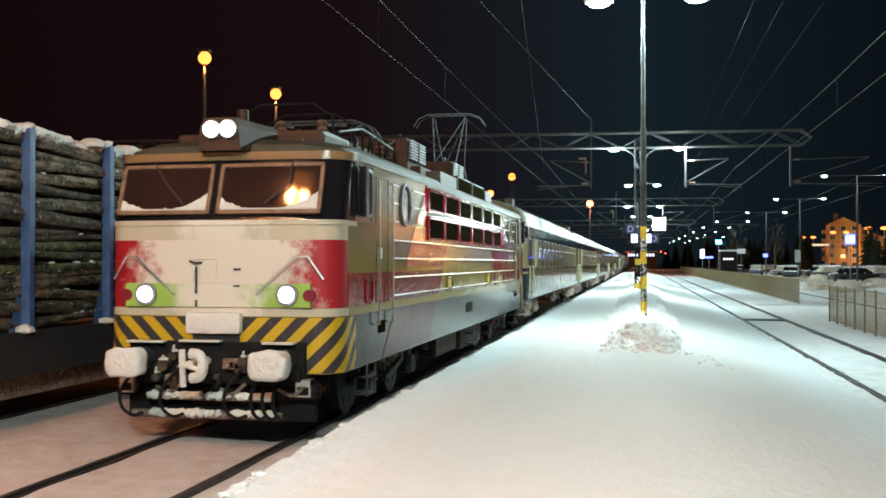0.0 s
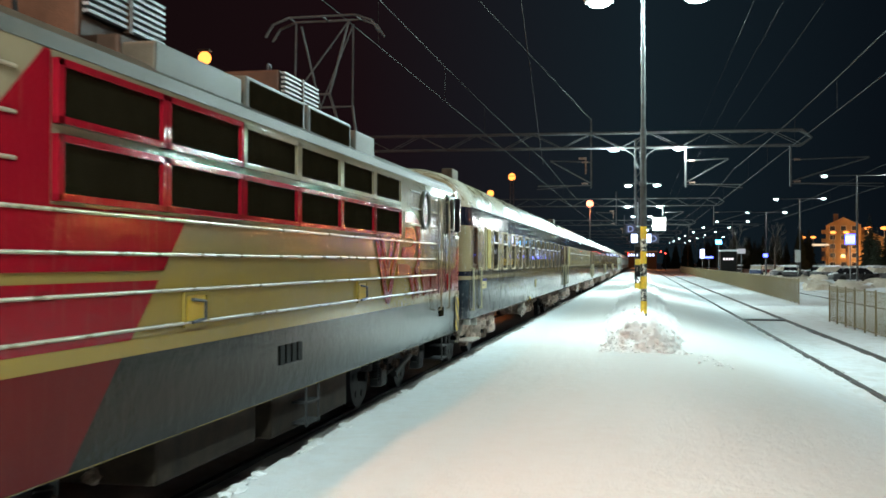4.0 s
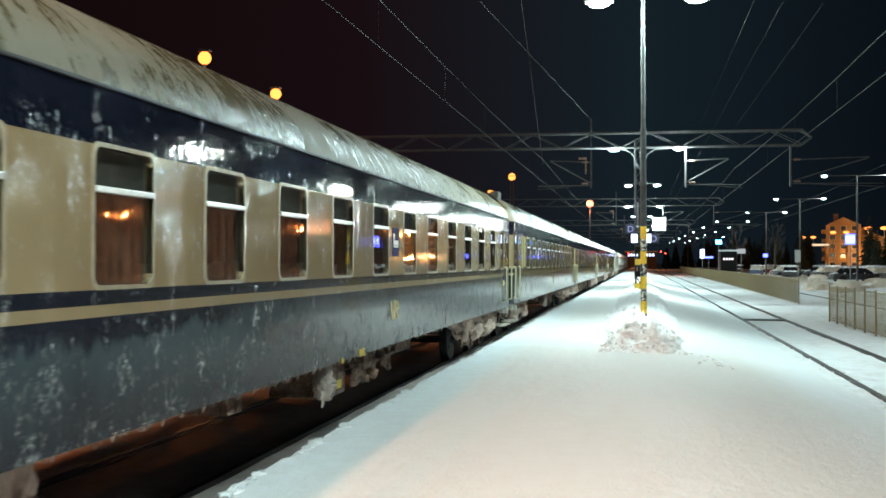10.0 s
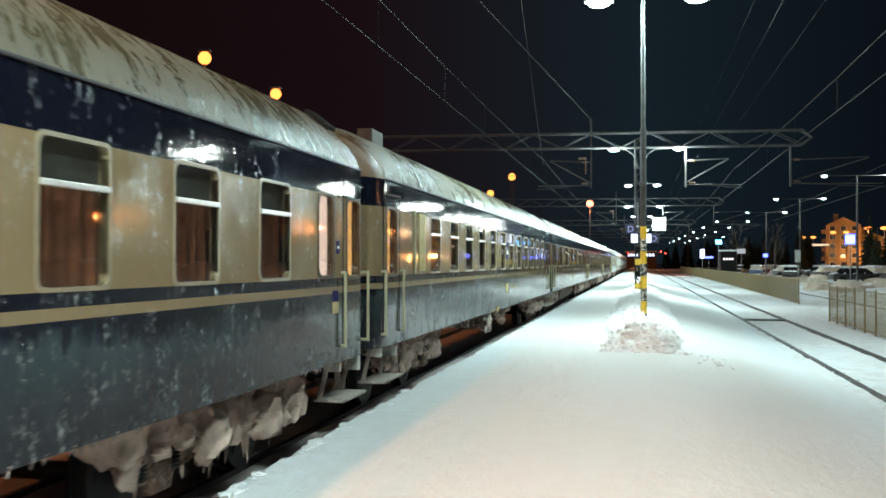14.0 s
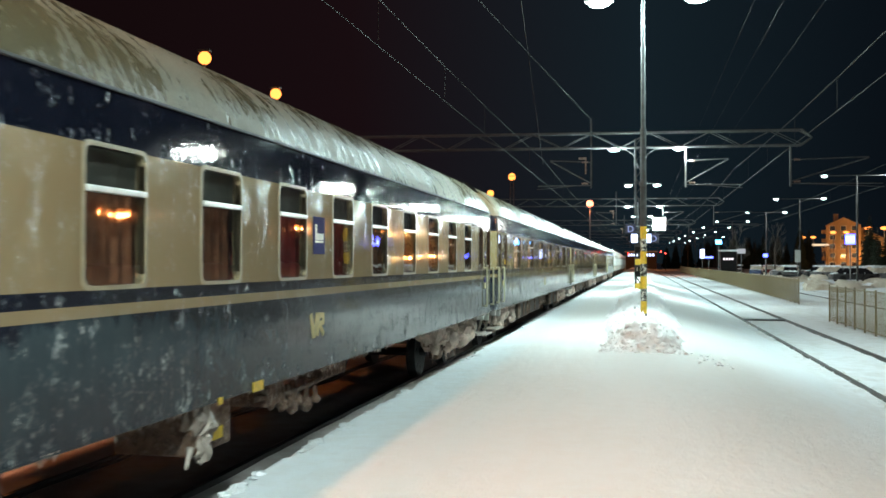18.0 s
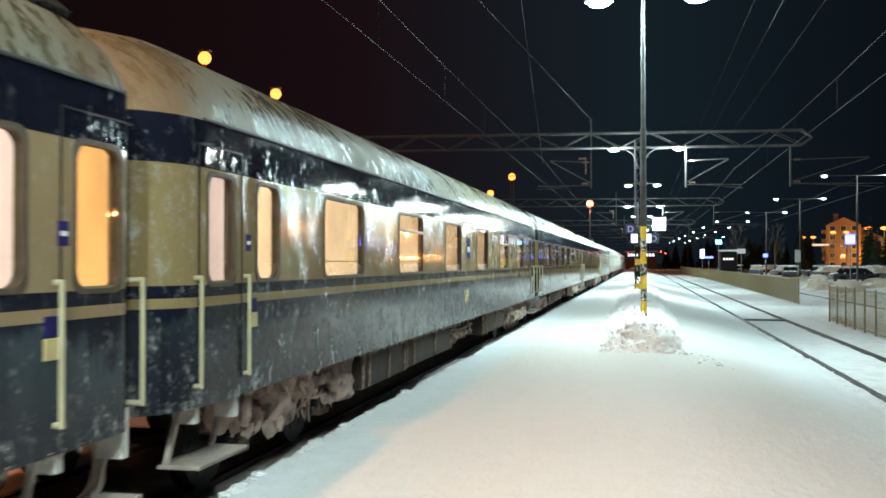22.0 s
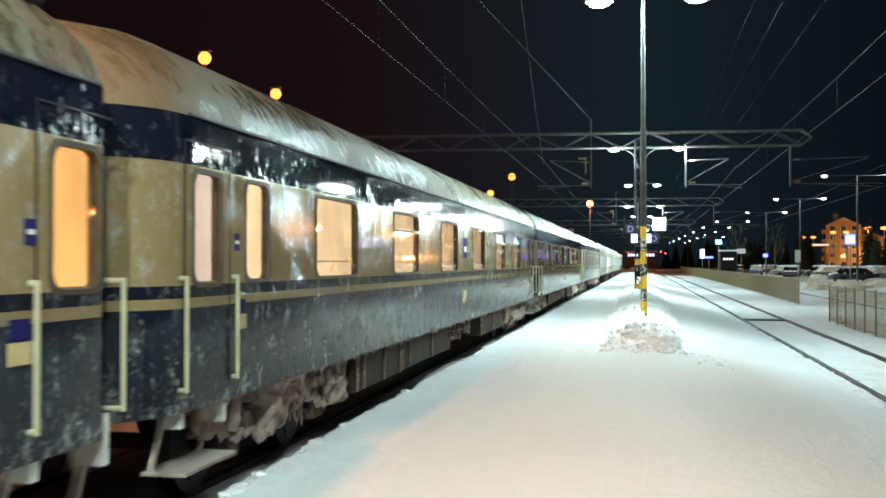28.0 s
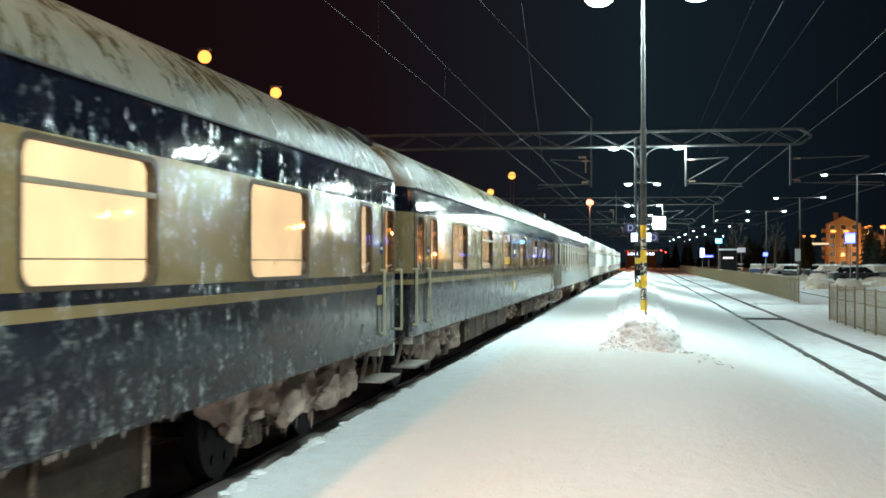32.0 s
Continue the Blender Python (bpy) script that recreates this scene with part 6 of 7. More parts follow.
BARK = bark("bark", (0.10, 0.062, 0.036), (0.32, 0.21, 0.12))
BARKGREEN = bark("mossy_bark", (0.09, 0.085, 0.025), (0.26, 0.23, 0.08))
LOGEND = plain("cut_log_end", (0.45, 0.25, 0.10), 0.8, 0, 0.3, 12.0, 0.01, 30.0)
STAKEBLUE = plain("blue_stake_paint", (0.05, 0.09, 0.20), 0.5, 0, 0.3, 4.0)


def log_wagon(y0, label):
    w = thing("log_wagon", label, "rail wagon", LOGS, y0, 0, "log wagons")
    part_box("side_sill", DARKSTEEL, w, 1.30, 1.46, 0, 13.6, 0.62, 1.22, 0.02)
    part_box("floor", DARKSTEEL, w, -1.46, 1.30, 0, 13.6, 1.0, 1.2)
    part_box("solebar", RUST, w, 1.0, 1.2, 0.4, 13.2, 0.30, 0.62)
    for i in range(7):
        yy = 0.7 + i * 2.05
        for s in (-1, 1):
            bm = bmesh.new()
            box(bm, s * 1.42 - 0.07, s * 1.42 + 0.07, yy - 0.06, yy + 0.06, 1.22, 3.98, 0.01)
            v = [bm.verts.new(p) for p in ((s * 1.36, yy - 0.32, 1.22), (s * 1.36, yy + 0.32, 1.22), (s * 1.36, yy + 0.06, 2.0), (s * 1.36, yy - 0.06, 2.0))]
            bm.faces.new(v)
            st = part("stake", bm, STAKEBLUE, w, "blue steel stake")
            bm = bmesh.new()
            lump(bm, s * 1.40, yy, 4.0, 0.10, 0.7, i)
            lump(bm, s * 1.45, yy - 0.1, 1.25, 0.14, 0.5, i + 9)
            part("snow_cap", bm, SNOWCAKE, st, "", True)
    return w


def log_stack(y0, y1, seed):
    """A stack of logs lying along the wagon, the outer face row by row."""
    r = random.Random(seed)
    st = thing("log_stack", "stack of bark-covered logs topped with snow", "logs", LOGS, 0, 0, "log stacks")
    z = 1.30
    k = 0
    while z < 3.86:
        rad = r.uniform(0.062, 0.115)
        for col in range(3):
            if col and r.random() < 0.3:
                continue
            x = 1.26 - col * 0.24 + r.uniform(-0.05, 0.03)
            a, b = y0 + r.uniform(0, 0.22), y1 - r.uniform(0, 0.22)
            bm = bmesh.new()
            n, seg = 16, 9
            rows = []
            ph, tilt = r.uniform(0, 9), r.uniform(-0.10, 0.10)
            for i in range(n + 1):
                u = i / n
                yy = a + (b - a) * u
                cx, cz = x + 0.05 * math.sin(ph + 3 * u), z + rad + tilt * (u - 0.5) + 0.045 * math.sin(2 * ph + 5 * u)
                rr2 = rad * (1.0 - 0.2 * u) * (1 + 0.28 * noise.noise(Vector((ph, yy * 3, z))))
                rows.append([(cx + rr2 * math.cos(2 * math.pi * j / seg), yy, cz + rr2 * math.sin(2 * math.pi * j / seg)) for j in range(seg + 1)])
            grid_faces(bm, rows)
            lg = part("log", bm, BARKGREEN if r.random() < 0.25 else BARK, st, "", True)
            bm = bmesh.new()
            rod(bm, (x + 0.035 * math.sin(ph), a - 0.004, z + rad + 0.03 * math.sin(2 * ph)), (x + 0.035 * math.sin(ph), a + 0.01, z + rad + 0.03 * math.sin(2 * ph)), rad * 0.98, 9)
            part("cut_end", bm, LOGEND, lg)
            if col == 0 and r.random() < 0.8:
                bm = bmesh.new()
                for i in range(r.randint(3, 9)):
                    u = r.random()
                    lump(bm, x + 0.04, a + (b - a) * u, z + rad * 1.85 + 0.03 * math.sin(2 * ph + 4 * u), r.uniform(0.03, 0.07), 0.4, r.uniform(0, 50))
                tagged(part("snow_on_log", bm, SNOWCAKE, lg, "", True), kind="stuff")
        z += rad * r.uniform(1.55, 1.9)
        k += 1
    bm = bmesh.new()
    for i in range(60):
        lump(bm, r.uniform(0.2, 1.35), r.uniform(y0, y1), 3.94 + r.uniform(-0.06, 0.08), r.uniform(0.12, 0.26), 0.5, r.uniform(0, 50), 2)
    tagged(part("snow_cover", bm, SNOWCAKE, st, "thick snow on the top logs", True), kind="stuff")


LOGY = 5.15
log_wagon(LOGY, "dark log wagon with blue stakes, loaded with logs")
log_wagon(LOGY + 14.9, "dark log wagon with blue stakes, loaded with logs")
for i, (a, b) in enumerate(((5.4, 10.3), (11.2, 16.3), (20.4, 25.2))):
    log_stack(a, b, 20 + i)


# ---- yard lamps on the far side ----
def yard_lamp(x, y, z, lattice=False, lens=0.36, glowing=None):
    m = thing("yard_lamp", "tall yard lamp post with orange sodium light", "street lamp", x, y, 0, "yard lamps")
    bm = bmesh.new()
    if lattice:
        for sx in (-0.5, 0.5):
            for sy in (-0.5, 0.5):
                bar(bm, (sx, sy, 0), (sx * 0.6, sy * 0.6, z), 0.12)
        for i in range(int(z)):
            s = 1 if i % 2 else -1
            bar(bm, (-0.45 * s, -0.5, i), (0.45 * s, -0.5, i + 1), 0.07)
        box(bm, -1.0, 1.0, -0.8, 0.8, z, z + 0.1)
    else:
        rod(bm, (0, 0, 0), (0, 0, z), 0.11, 10, 0.07)
    part("pole", bm, GANTRYSTEEL, m)
    bm = bmesh.new()
    box(bm, -0.35, 0.35, -0.2, 0.2, z + 0.28, z + 0.42, 0.04)
    head = part("lamp_head", bm, DARKSTEEL, m)
    bm = bmesh.new()
    # lens sphere made oversize so its shape takes in the lamp's glare
    v = bmesh.ops.create_uvsphere(bm, u_segments=16, v_segments=8, radius=lens)["verts"]
    bmesh.ops.translate(bm, vec=(0, 0, z - 0.05), verts=v)
    part("lens", bm, glowing or LAMPSODIUM, head, "glowing orange lamp lens")


for (x, y, z) in YARD:
    yard_lamp(x, y, z)
yard_lamp(*BEHIND)
yard_lamp(-22.23, 147.0, 12.7, False, 0.5)
yard_lamp(-25.8, 200.0, 19.8, True, 0.75)
yard_lamp(-8.64, 173.0, 12.5, False, 0.62, LAMPRED)


# ---- parking lot, its lamps, cars, houses ----
def lot_lamp(x, y):
    m = thing("street_lamp", "double-armed street lamp of the parking lot", "street lamp", x, y, 0.2, "parking lot lamps")
    bm = bmesh.new()
    rod(bm, (0, 0, 0), (0, 0, 9.3), 0.10, 10, 0.06)
    part("pole", bm, DARKSTEEL, m, "", True)
    bm = bmesh.new()
    rod(bm, (-2.4, 0, 9.32), (2.4, 0, 9.32), 0.04, 8)
    part("lamp_arm", bm, DARKSTEEL, m)
    for s in (-2.6, 2.6):
        luminaire(m, s, 0, 9.3, LAMPCOOL, s)


for (x, y) in LOT + [(16.0, 181.0), (15.5, 212.0), (15.0, 243.0), (14.5, 274.0), (14.0, 305.0), (13.4, 336.0), (13.0, 367.0), (20.5, 290.0)]:
    lot_lamp(x, y)

CARPAINTS = [plain("car_paint_" + n, c, 0.3, 0.1, 0.2, 3.0) for n, c in (("black", (0.02, 0.02, 0.022)), ("red", (0.22, 0.02, 0.02)), ("grey", (0.18, 0.18, 0.19)), ("blue", (0.03, 0.05, 0.12)))]


def car(x, y, turn, paint, label):
    c = thing("parked_car", label, "car", x, y, 0.15, "parked cars")
    c.matrix_basis = pose(x, y, 0.30, 0, 0, turn)
    bm = bmesh.new()
    box(bm, -2.15, 2.15, -0.86, 0.86, 0.25, 0.82, 0.14)
    body = part("body", bm, paint, c, "", True)
    bm = bmesh.new()
    rows = [[(-1.55, s, 0.8), (-0.95, s * 0.84, 1.38), (0.75, s * 0.84, 1.42), (1.75, s, 0.8)] for s in (-0.8, 0.8)]
    grid_faces(bm, rows)
    for r in rows:
        bm.faces.new([bm.verts.new(p) for p in r])
    part("cabin", bm, DARKGLASS if paint == CARPAINTS[0] else LOTSNOW, c, "cabin with snowed-over windows")
    bm = bmesh.new()
    for i in range(14):
        lump(bm, -0.95 + 0.14 * i, (i % 3 - 1) * 0.45, 1.42, 0.42, 0.35, i * 1.3)
        lump(bm, -2.0 + 0.3 * i, (i % 3 - 1) * 0.5, 0.84, 0.36, 0.3, i * 2.1)
    tagged(part("snow_cover", bm, ROOFSNOW, c, "thick snow on roof and bonnet", True), kind="stuff")
    for wx in (-1.3, 1.35):
        for wy in (-0.8, 0.8):
            bm = bmesh.new()
            rod(bm, (wx, wy - 0.1, 0.32), (wx, wy + 0.1, 0.32), 0.32, 16)
            part("wheel", bm, RUBBER, c)


cr = random.Random(8)
for i, (x, y, tn, k) in enumerate(((19.8, 99, 8, 0), (24.5, 108, 12, 2), (25.6, 113, 10, 1), (21.5, 120, 14, 2), (17.4, 122, 80, 0), (29.5, 106, 85, 3), (31.5, 112, 85, 0),
                                   (19.0, 136, 10, 2), (16.6, 150, 80, 3), (22.5, 131, 5, 0), (27.0, 124, 85, 2), (16.0, 172, 80, 0), (20.5, 165, 10, 1))):
    car(x, y, tn, CARPAINTS[k], ("black", "dark red", "grey", "dark blue")[k] + " parked car buried under snow")
rng = random.Random(77)
bm = bmesh.new()
for i in range(90):
    lump(bm, rng.uniform(13.5, 30), rng.uniform(72, 170), 0.2, rng.uniform(0.5, 1.4), 0.45, rng.uniform(0, 90), 2)
tagged(link("snow_bank", bm, LOTSNOW, None, True), "ploughed snow banks round the parking lot", "snow", "", "stuff")

HOUSEWALL = plain("ochre_render", (0.34, 0.25, 0.16), 0.9, 0, 0.15, 0.6)
HOUSEROOF = plain("snowy_sheet_roof", (0.40, 0.38, 0.36), 0.6, 0, 0.3, 0.8)
HOUSEGLASS = plain("dark_house_glass", (0.02, 0.02, 0.025), 0.1, 0, 0.2, 1.0)


def house(x, y, w, d, h, label, turn=0.0, floors=4):
    hs = thing("apartment_house", label, "house", x, y, 0.0, "houses")
    hs.matrix_basis = pose(x, y, 0, 0, 0, turn)
    part_box("wall", HOUSEWALL, hs, -w / 2, w / 2, 0, d, 0, h)
    bm = bmesh.new()
    rows = [[(-w / 2 - 0.4, yy, h), (0, yy, h + w * 0.26), (w / 2 + 0.4, yy, h)] for yy in (-0.4, d + 0.4)]
    grid_faces(bm, rows)
    rf = part("roof", bm, HOUSEROOF, hs)
    for yy in (0.0, d):
        bm = bmesh.new()
        bm.faces.new([bm.verts.new(p) for p in ((-w / 2, yy, h), (w / 2, yy, h), (0, yy, h + w * 0.25))])
        part("gable", bm, HOUSEWALL, hs)
    part_box("chimney", HOUSEWALL, rf, -w * 0.30, -w * 0.30 + 1.3, 1.0, 2.3, h, h + w * 0.26 + 1.0)
    fh = h / floors
    n = 3
    for i in range(n + 1):
        cx = -w / 2 + w * i / n
        part_box("pilaster", HOUSEWALL, hs, cx - 0.28, cx + 0.28, -0.35, 0.0, 0, h)
    for f in range(floors):
        part_box("balcony", HOUSEWALL, hs, -w / 2 - 1.5, -w / 2, 0.5, 3.5, f * fh + 0.2, f * fh + 1.3)
        for i in range(n):
            cx = -w / 2 + w * (i + 0.5) / n
            bm = bmesh.new()
            for p in ((cx - 0.8, cx + 0.8, 0.9, 1.0), (cx - 0.8, cx + 0.8, 2.3, 2.4), (cx - 0.8, cx - 0.7, 0.9, 2.4), (cx + 0.7, cx + 0.8, 0.9, 2.4)):
                box(bm, p[0], p[1], -0.1, 0.02, f * fh + p[2], f * fh + p[3])
            wd = part("window", bm, WHITEPAINT, hs)
            part_box("pane", HOUSEGLASS, wd, cx - 0.7, cx + 0.7, -0.03, -0.01, f * fh + 1.0, f * fh + 2.3)


house(57.3, 300.0, 8.8, 14.0, 13.0, "ochre apartment house lit by orange street lamps", -10, 5)
house(65.5, 306.0, 7.5, 12.0, 9.5, "lower ochre apartment house lit by orange street lamps", -10, 3)


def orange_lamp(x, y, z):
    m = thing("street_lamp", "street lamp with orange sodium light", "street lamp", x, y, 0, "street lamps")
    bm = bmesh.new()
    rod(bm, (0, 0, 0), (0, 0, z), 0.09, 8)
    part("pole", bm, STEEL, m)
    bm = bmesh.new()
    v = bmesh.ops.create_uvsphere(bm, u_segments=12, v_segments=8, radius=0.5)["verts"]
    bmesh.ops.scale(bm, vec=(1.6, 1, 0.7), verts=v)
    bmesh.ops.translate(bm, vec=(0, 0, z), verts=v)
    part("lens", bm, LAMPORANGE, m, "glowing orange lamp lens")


for (x, y, z) in ((50.9, 280, 10.3), (54.2, 280, 10.3), (47.0, 220, 9.4), (50.1, 220, 9.4), (46.2, 300, 9.5), (49.0, 300, 9.5)):
    orange_lamp(x, y, z)
# the first two are bare lights added low to brighten the house walls
for (x, y, z) in ((54.5, 286, 4.0), (62.5, 292, 3.5), (47.0, 219, 8.8)):
    lamp(x, y, z, 2300, (1.0, 0.44, 0.12), 0.3)
# more orange lamps, out of view, added for their glints in the train's paint
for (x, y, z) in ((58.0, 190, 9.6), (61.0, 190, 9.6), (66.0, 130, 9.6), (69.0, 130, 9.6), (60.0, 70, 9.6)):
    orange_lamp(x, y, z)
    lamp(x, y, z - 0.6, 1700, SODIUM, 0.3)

# filling station canopy
cp = thing("station_canopy", "white lit canopy of a filling station", "canopy", 50.3, 300, 0)
part_box("fascia", glow("canopy_fascia", (1.0, 0.72, 0.45), 0.9), cp, -3.0, 3.0, -0.2, 0.2, 7.0, 7.6)
part_box("roof", GREYBOX, cp, -3.0, 3.0, 0.2, 6.0, 7.0, 7.5)
for x in (-2.6, 2.6):
    part_box("column", WHITEPAINT, cp, x - 0.15, x + 0.15, 2.8, 3.1, 0, 7.0)

# lit signs
SIGNBLUE = glow("sign_blue", (0.06, 0.08, 1.0), 9.0)
SIGNWHITE = glow("sign_white", (0.55, 0.66, 1.0), 3.5)
SIGNRED = glow("signal_red", (1.0, 0.05, 0.04), 12.0)


def sign_box(x, y, z0, z1, w, glowing, label, hung=None, panel=None):
    m = thing("lit_sign", label, "sign", x, y, 0, "lit signs")
    bm = bmesh.new()
    box(bm, -w / 2 - 0.04, w / 2 + 0.04, 0.0, 0.16, z0 - 0.04, z1 + 0.04, 0.02)
    case = part("case", bm, DARKSTEEL, m)
    part_box("face", glowing, case, -w / 2, w / 2, -0.012, -0.002, z0, z1)
    if panel:
        part_box("panel", panel, case, -w / 2 + 0.1 * w, w / 2 - 0.1 * w, -0.022, -0.014, z0 + 0.25 * (z1 - z0), z1 - 0.25 * (z1 - z0))
    bm = bmesh.new()
    if hung is None:
        rod(bm, (0, 0.08, 0), (0, 0.08, z0), 0.05, 8)
        part("post", bm, STEEL, m)
    else:
        for zz in (z0 + 0.1, z1 - 0.1):
            rod(bm, (0, 0.10, zz), (hung - x, 0.30, zz), 0.022, 8)
        part("bracket", bm, STEEL, m)
    return m


sign_box(17.35, 88.0, 3.70, 4.55, 0.80, SIGNBLUE, "square blue-white lit parking sign", None, SIGNWHITE)
sign_box(11.3, 150.0, 4.9, 5.5, 0.9, glow("sign_cyan", (0.10, 0.45, 1.0), 8.0), "small bright blue lit sign")
sign_box(10.15, 170.0, 2.9, 4.4, 0.7, SIGNWHITE, "upright white lit sign", None, None)
sign_box(11.2, 170.0, 2.9, 3.2, 1.4, SIGNBLUE, "low blue lit sign")
sign_box(14.33, 120.0, 2.8, 3.2, 0.5, SIGNBLUE, "small blue-white lit sign")
sign_box(14.5, 150.0, 3.5, 4.2, 1.2, glow("sign_dim", (0.7, 0.75, 0.8), 0.5), "pale sign on a post")
sign_box(17.61, 118.0, 2.2, 3.6, 0.6, plain("notice_board", (0.4, 0.42, 0.4), 0.5), "grey notice board on a post")
sign_box(0.933, 50.9, 3.79, 4.42, 0.62, glow("sign_bright", (0.95, 1.0, 1.0), 9.0), "bright white square platform sign", 0.0)
for x, w in ((-0.306, 0.31), (0.40, 0.25)):
    sign_box(x, 50.9, 3.17, 3.60, w, SIGNWHITE, "bright platform departure display", 0.0)


def sector_sign(x, y, z):
    m = thing("sector_sign", "dark sector sign with a pale blue letter", "sign", x, y, 0, "sector signs")
    bm = bmesh.new()
    box(bm, -0.26, 0.26, 0.02, 0.10, z - 0.07, z + 0.41, 0.015)
    part("panel", bm, plain("sign_navy", (0.01, 0.012, 0.05), 0.4), m)
    c = bpy.data.curves.new("letter", "FONT")
    c.body, c.size, c.extrude, c.align_x = "D", 0.45, 0.008, "CENTER"
    c.materials.append(glow("letter_glow", (0.40, 0.48, 0.95), 0.55))
    ob = new("letter", c)
    ob.parent = m
    ob.matrix_basis = pose(0, 0, z, 90, 0, 0)
    bm = bmesh.new()
    for zz in (z, z + 0.3):
        rod(bm, (0, 0.06, zz), (-x, 0.32, zz), 0.02, 8)
    part("bracket", bm, STEEL, m)


sector_sign(-0.495, 50.9, 3.713)
sector_sign(0.655, 50.9, 3.218)
for (x, y, z) in ((5.2, 260.0, 5.0), (6.4, 262.0, 4.6), (-1.2, 262.0, 5.1), (-4.0, 330.0, 5.2)):
    m = thing("railway_signal", "railway signal showing red", "signal", x, y, 0, "railway signals")
    part_box("post", DARKSTEEL, m, -0.06, 0.06, 0.0, 0.12, 0.0, z + 0.3)
    part_box("backboard", BLACK, m, -0.3, 0.3, -0.05, 0.0, z - 0.6, z + 0.5)
    bm = bmesh.new()
    rod(bm, (0, -0.12, z), (0, -0.05, z), 0.16, 14)
    part("lens", bm, SIGNRED, m, "glowing red lens")

# far end of the yard: a lit service building
fb = thing("service_building", "low dark building with a row of lit windows", "building", 0.2, 331.0, 0)
part_box("wall", GREYBOX, fb, -5.0, 5.0, 0.0, 8.0, 0.0, 5.6)
for i in range(9):
    if i != 4:
        part_box("window", SIGNWHITE, fb, -4.4 + i * 1.0, -3.8 + i * 1.0, -0.03, 0.0, 4.3, 5.1)
part_box("roof", HOUSEROOF, fb, -5.3, 5.3, -0.3, 8.3, 5.6, 6.0)
lamp(-9.0, 300.0, 9.0, 9000, SODIUM, 0.3)
lamp(-8.64, 173.0, 11.5, 7000, (1.0, 0.26, 0.10), 0.3)

# kiosk by the parking lot
kb = thing("kiosk", "dark flat-roofed kiosk with pale lettering bars", "kiosk", 12.7, 150.0, 0.2)
part_box("wall", BLACK, kb, -1.1, 1.1, 0.0, 3.0, 0.0, 3.6)
part_box("roof", ROOFSNOW, kb, -1.25, 1.25, -0.2, 3.2, 3.6, 3.85, 0.05)
for i in range(4):
    part_box("lettering_bar", glow("kiosk_letters", (0.9, 0.8, 0.85), 1.4) if i == 0 else bpy.data.materials["kiosk_letters"], kb, -0.75 + i * 0.38, -0.47 + i * 0.38, -0.03, 0.0, 2.35, 2.65)

# ---- trees ----
NEEDLE = plain("spruce_needles", (0.022, 0.034, 0.02), 0.8, 0, 0.5, 2.0, 0.02, 8.0)
TRUNK = plain("tree_bark", (0.07, 0.055, 0.045), 0.9, 0, 0.4, 3.0, 0.02)


def spruce_mesh(seed, h):
    r = random.Random(seed)
    bm = bmesh.new()
    z = 0.8
    while z < h:
        k = (1 - z / h) ** 0.85
        rad = (0.15 + 0.24 * h * k)
        n = max(4, int(10 * k) + 4)
        for i in range(n):
            an = 2 * math.pi * (i + r.random()) / n
            l = rad * r.uniform(0.65, 1.1)
            w = l * r.uniform(0.22, 0.38)
            d = Vector((math.cos(an), math.sin(an), 0))
            e = Vector((-d.y, d.x, 0))
            base, tip = Vector((0, 0, z)), d * l + Vector((0, 0, z - l * r.uniform(0.2, 0.5)))
            mid = (base + tip) / 2
            q = [bm.verts.new(p) for p in (base, mid + e * w - Vector((0, 0, 0.1)), tip, mid - e * w - Vector((0, 0, 0.1)))]
            top = bm.verts.new(mid + Vector((0, 0, 0.14 * l)))
            for a, b in zip(q, q[1:] + q[:1]):
                bm.faces.new((a, b, top))
        z += 0.34
    me = bpy.data.meshes.new("crown")
    bm.to_mesh(me)
    bm.free()
    me.materials.append(NEEDLE)
    return me


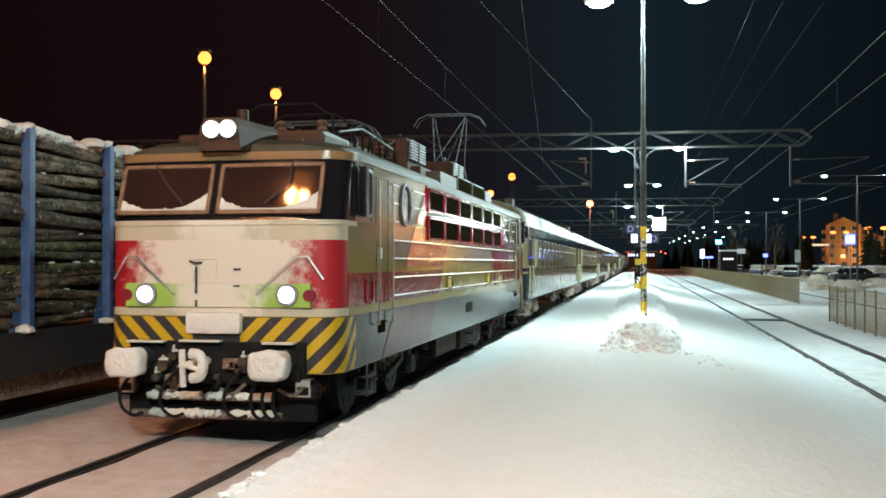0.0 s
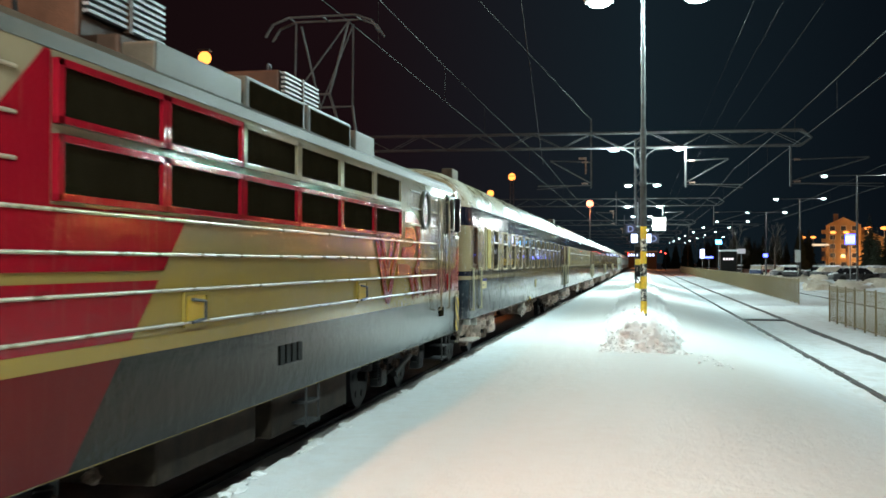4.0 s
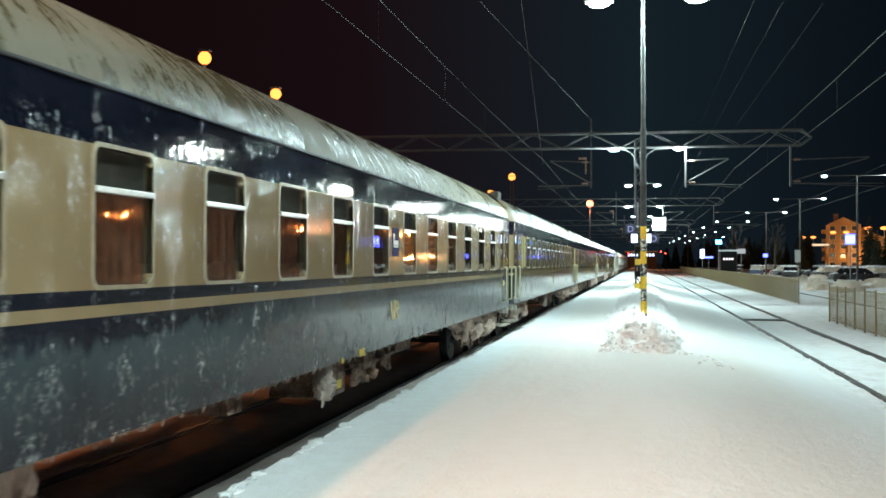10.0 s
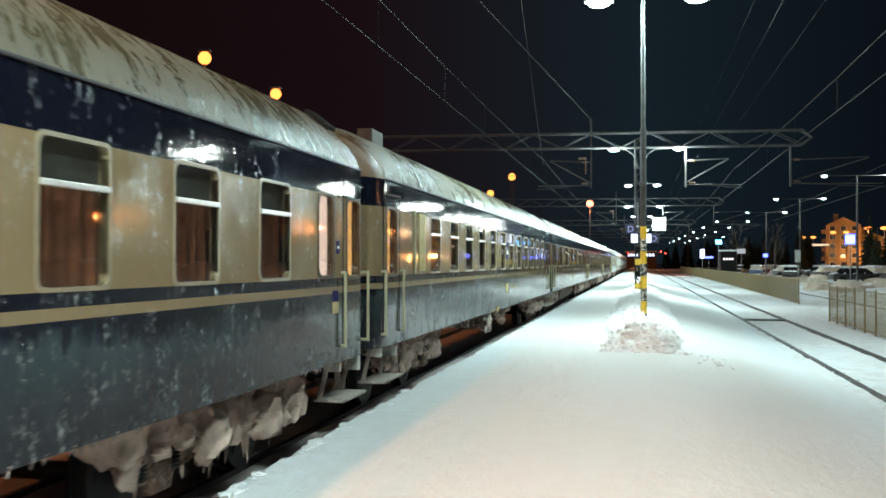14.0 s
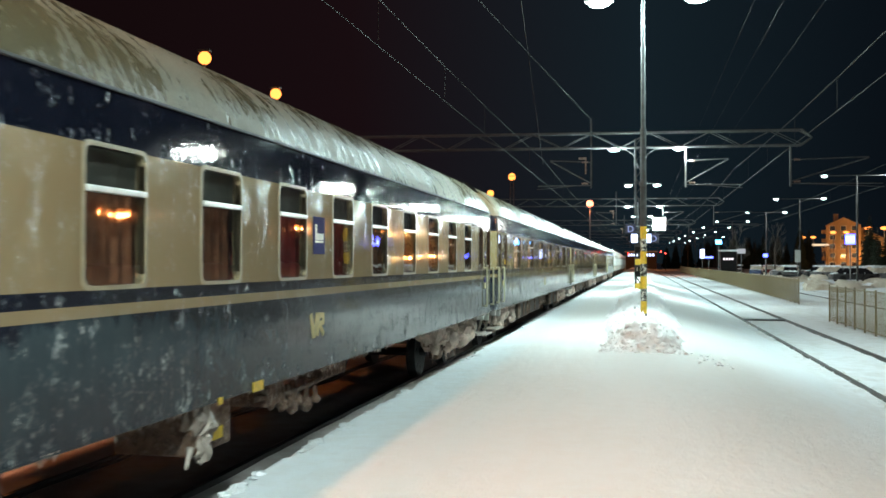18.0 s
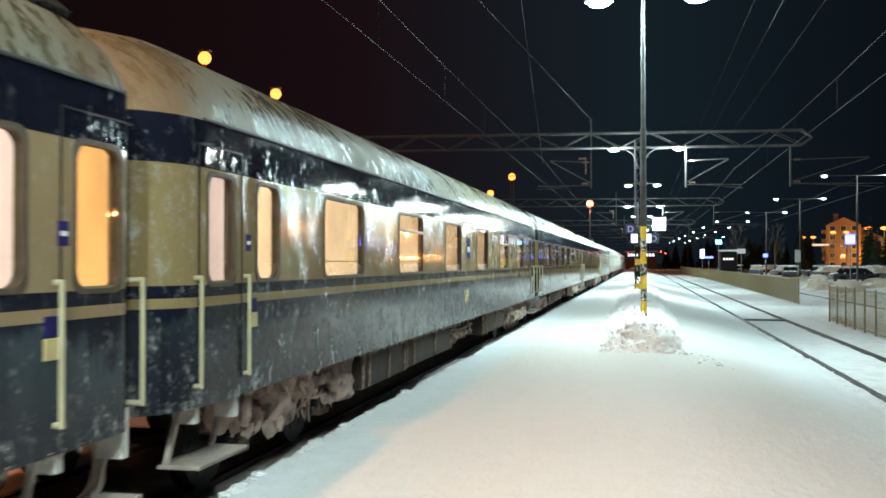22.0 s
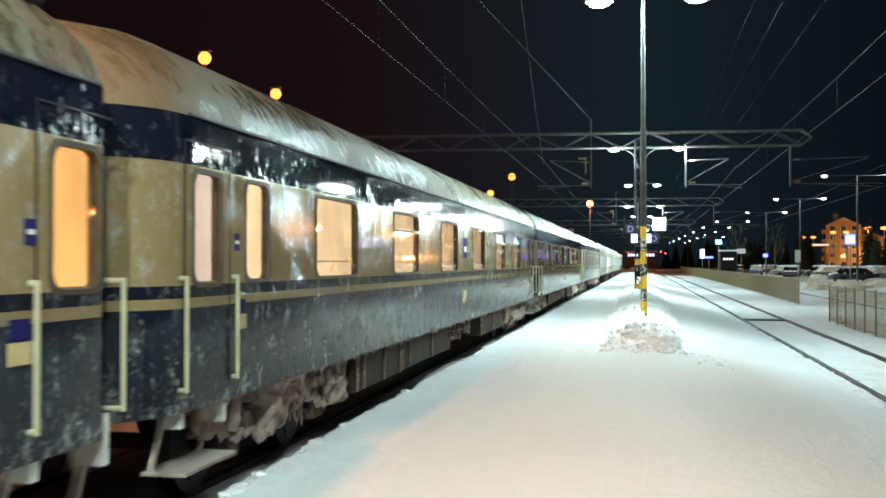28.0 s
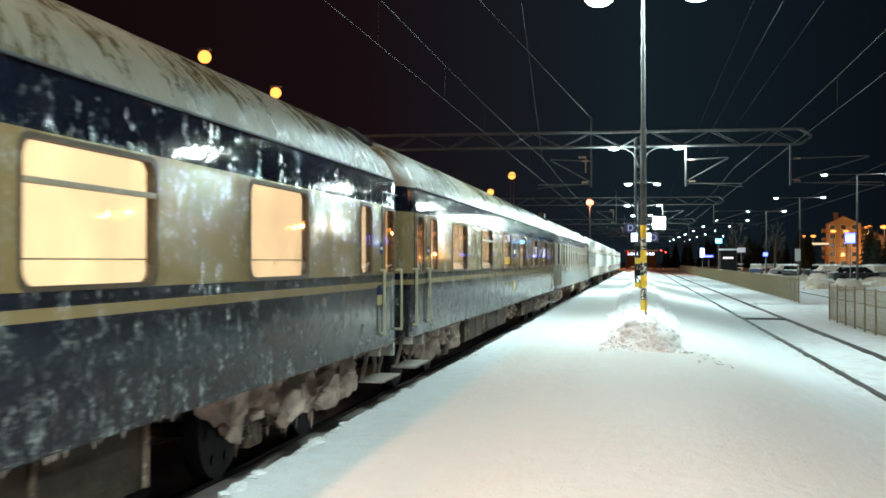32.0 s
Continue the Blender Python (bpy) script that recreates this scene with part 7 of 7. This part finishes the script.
crowns = [spruce_mesh(40 + i, 9.0 + i) for i in range(3)]
bm = bmesh.new()
rod(bm, (0, 0, 0), (0, 0, 8.5), 0.2, 8, 0.03)
trunk_me = bpy.data.meshes.new("trunk")
bm.to_mesh(trunk_me)
bm.free()
trunk_me.materials.append(TRUNK)
rng = random.Random(15)
spots = [(35.0, 158), (37.5, 152), (39.5, 160), (42.0, 156), (44.5, 165), (36.5, 170), (40.0, 172)]
spots += [(rng.uniform(9, 42), rng.uniform(360, 430)) for i in range(46)] + [(rng.uniform(24, 46), rng.uniform(225, 290)) for i in range(14)]
spots += [(rng.uniform(-60, -28), rng.uniform(120, 330)) for i in range(26)]
for i, (x, y) in enumerate(spots):
    tr = thing("spruce_tree", "dark spruce tree with drooping branches", "tree", x, y, 0, "spruce trees")
    k = rng.uniform(0.75, 1.15)
    tr.matrix_basis = pose(x, y, 0, 0, 0, rng.uniform(0, 360))
    for name, me in (("trunk", trunk_me), ("crown", crowns[i % 3])):
        o = new(name, me)
        o.parent = tr
        o.scale = (k, k, k)


def bare_tree(x, y, h, seed):
    r = random.Random(seed)
    tr = thing("bare_tree", "leafless frosted tree lit by a street lamp", "tree", x, y, 0, "bare trees")
    bm = bmesh.new()
    rod(bm, (0, 0, 0), (0, 0, h * 0.5), 0.16, 8, 0.10)
    part("trunk", bm, TRUNK, tr, "", True)
    bm = bmesh.new()

    def grow(p, d, l, rad, depth):
        q = p + d * l
        rod(bm, p, q, rad, 5, rad * 0.6)
        if depth:
            for i in range(3):
                nd_ = (d + Vector((r.uniform(-0.75, 0.75), r.uniform(-0.75, 0.75), r.uniform(-0.1, 0.7)))).normalized()
                grow(q, nd_, l * r.uniform(0.6, 0.85), rad * 0.6, depth - 1)

    grow(Vector((0, 0, h * 0.42)), Vector((0.05, 0, 1)), h * 0.17, 0.06, 4)
    for i in range(7):
        an = i * 2.4
        grow(Vector((0, 0, h * (0.2 + 0.04 * i))), Vector((0.7 * math.cos(an), 0.7 * math.sin(an), 0.75)), h * 0.13, 0.035, 3)
    part("branch_crown", bm, plain("frosted_twigs", (0.07, 0.062, 0.055), 0.9), tr)


bare_tree(14.0, 152.0, 8.5, 1)
bare_tree(20.5, 160.0, 9.0, 2)
bare_tree(51.5, 292.0, 8.0, 3)


def motions():
    for ob, start in rolling:
        walk(ob, [(t, pose(TRACK, start - g, 0)) for t, g in enumerate(GONE)])
    steps = [i / 7 for i in range(0, 225)]
    way = np.interp(steps, range(33), GONE)
    for ws in turning:
        x, y, z = ws.location
        walk(ws, [(t, pose(x, y, z, math.degrees(g / 0.46))) for t, g in zip(steps, way)])


motions()
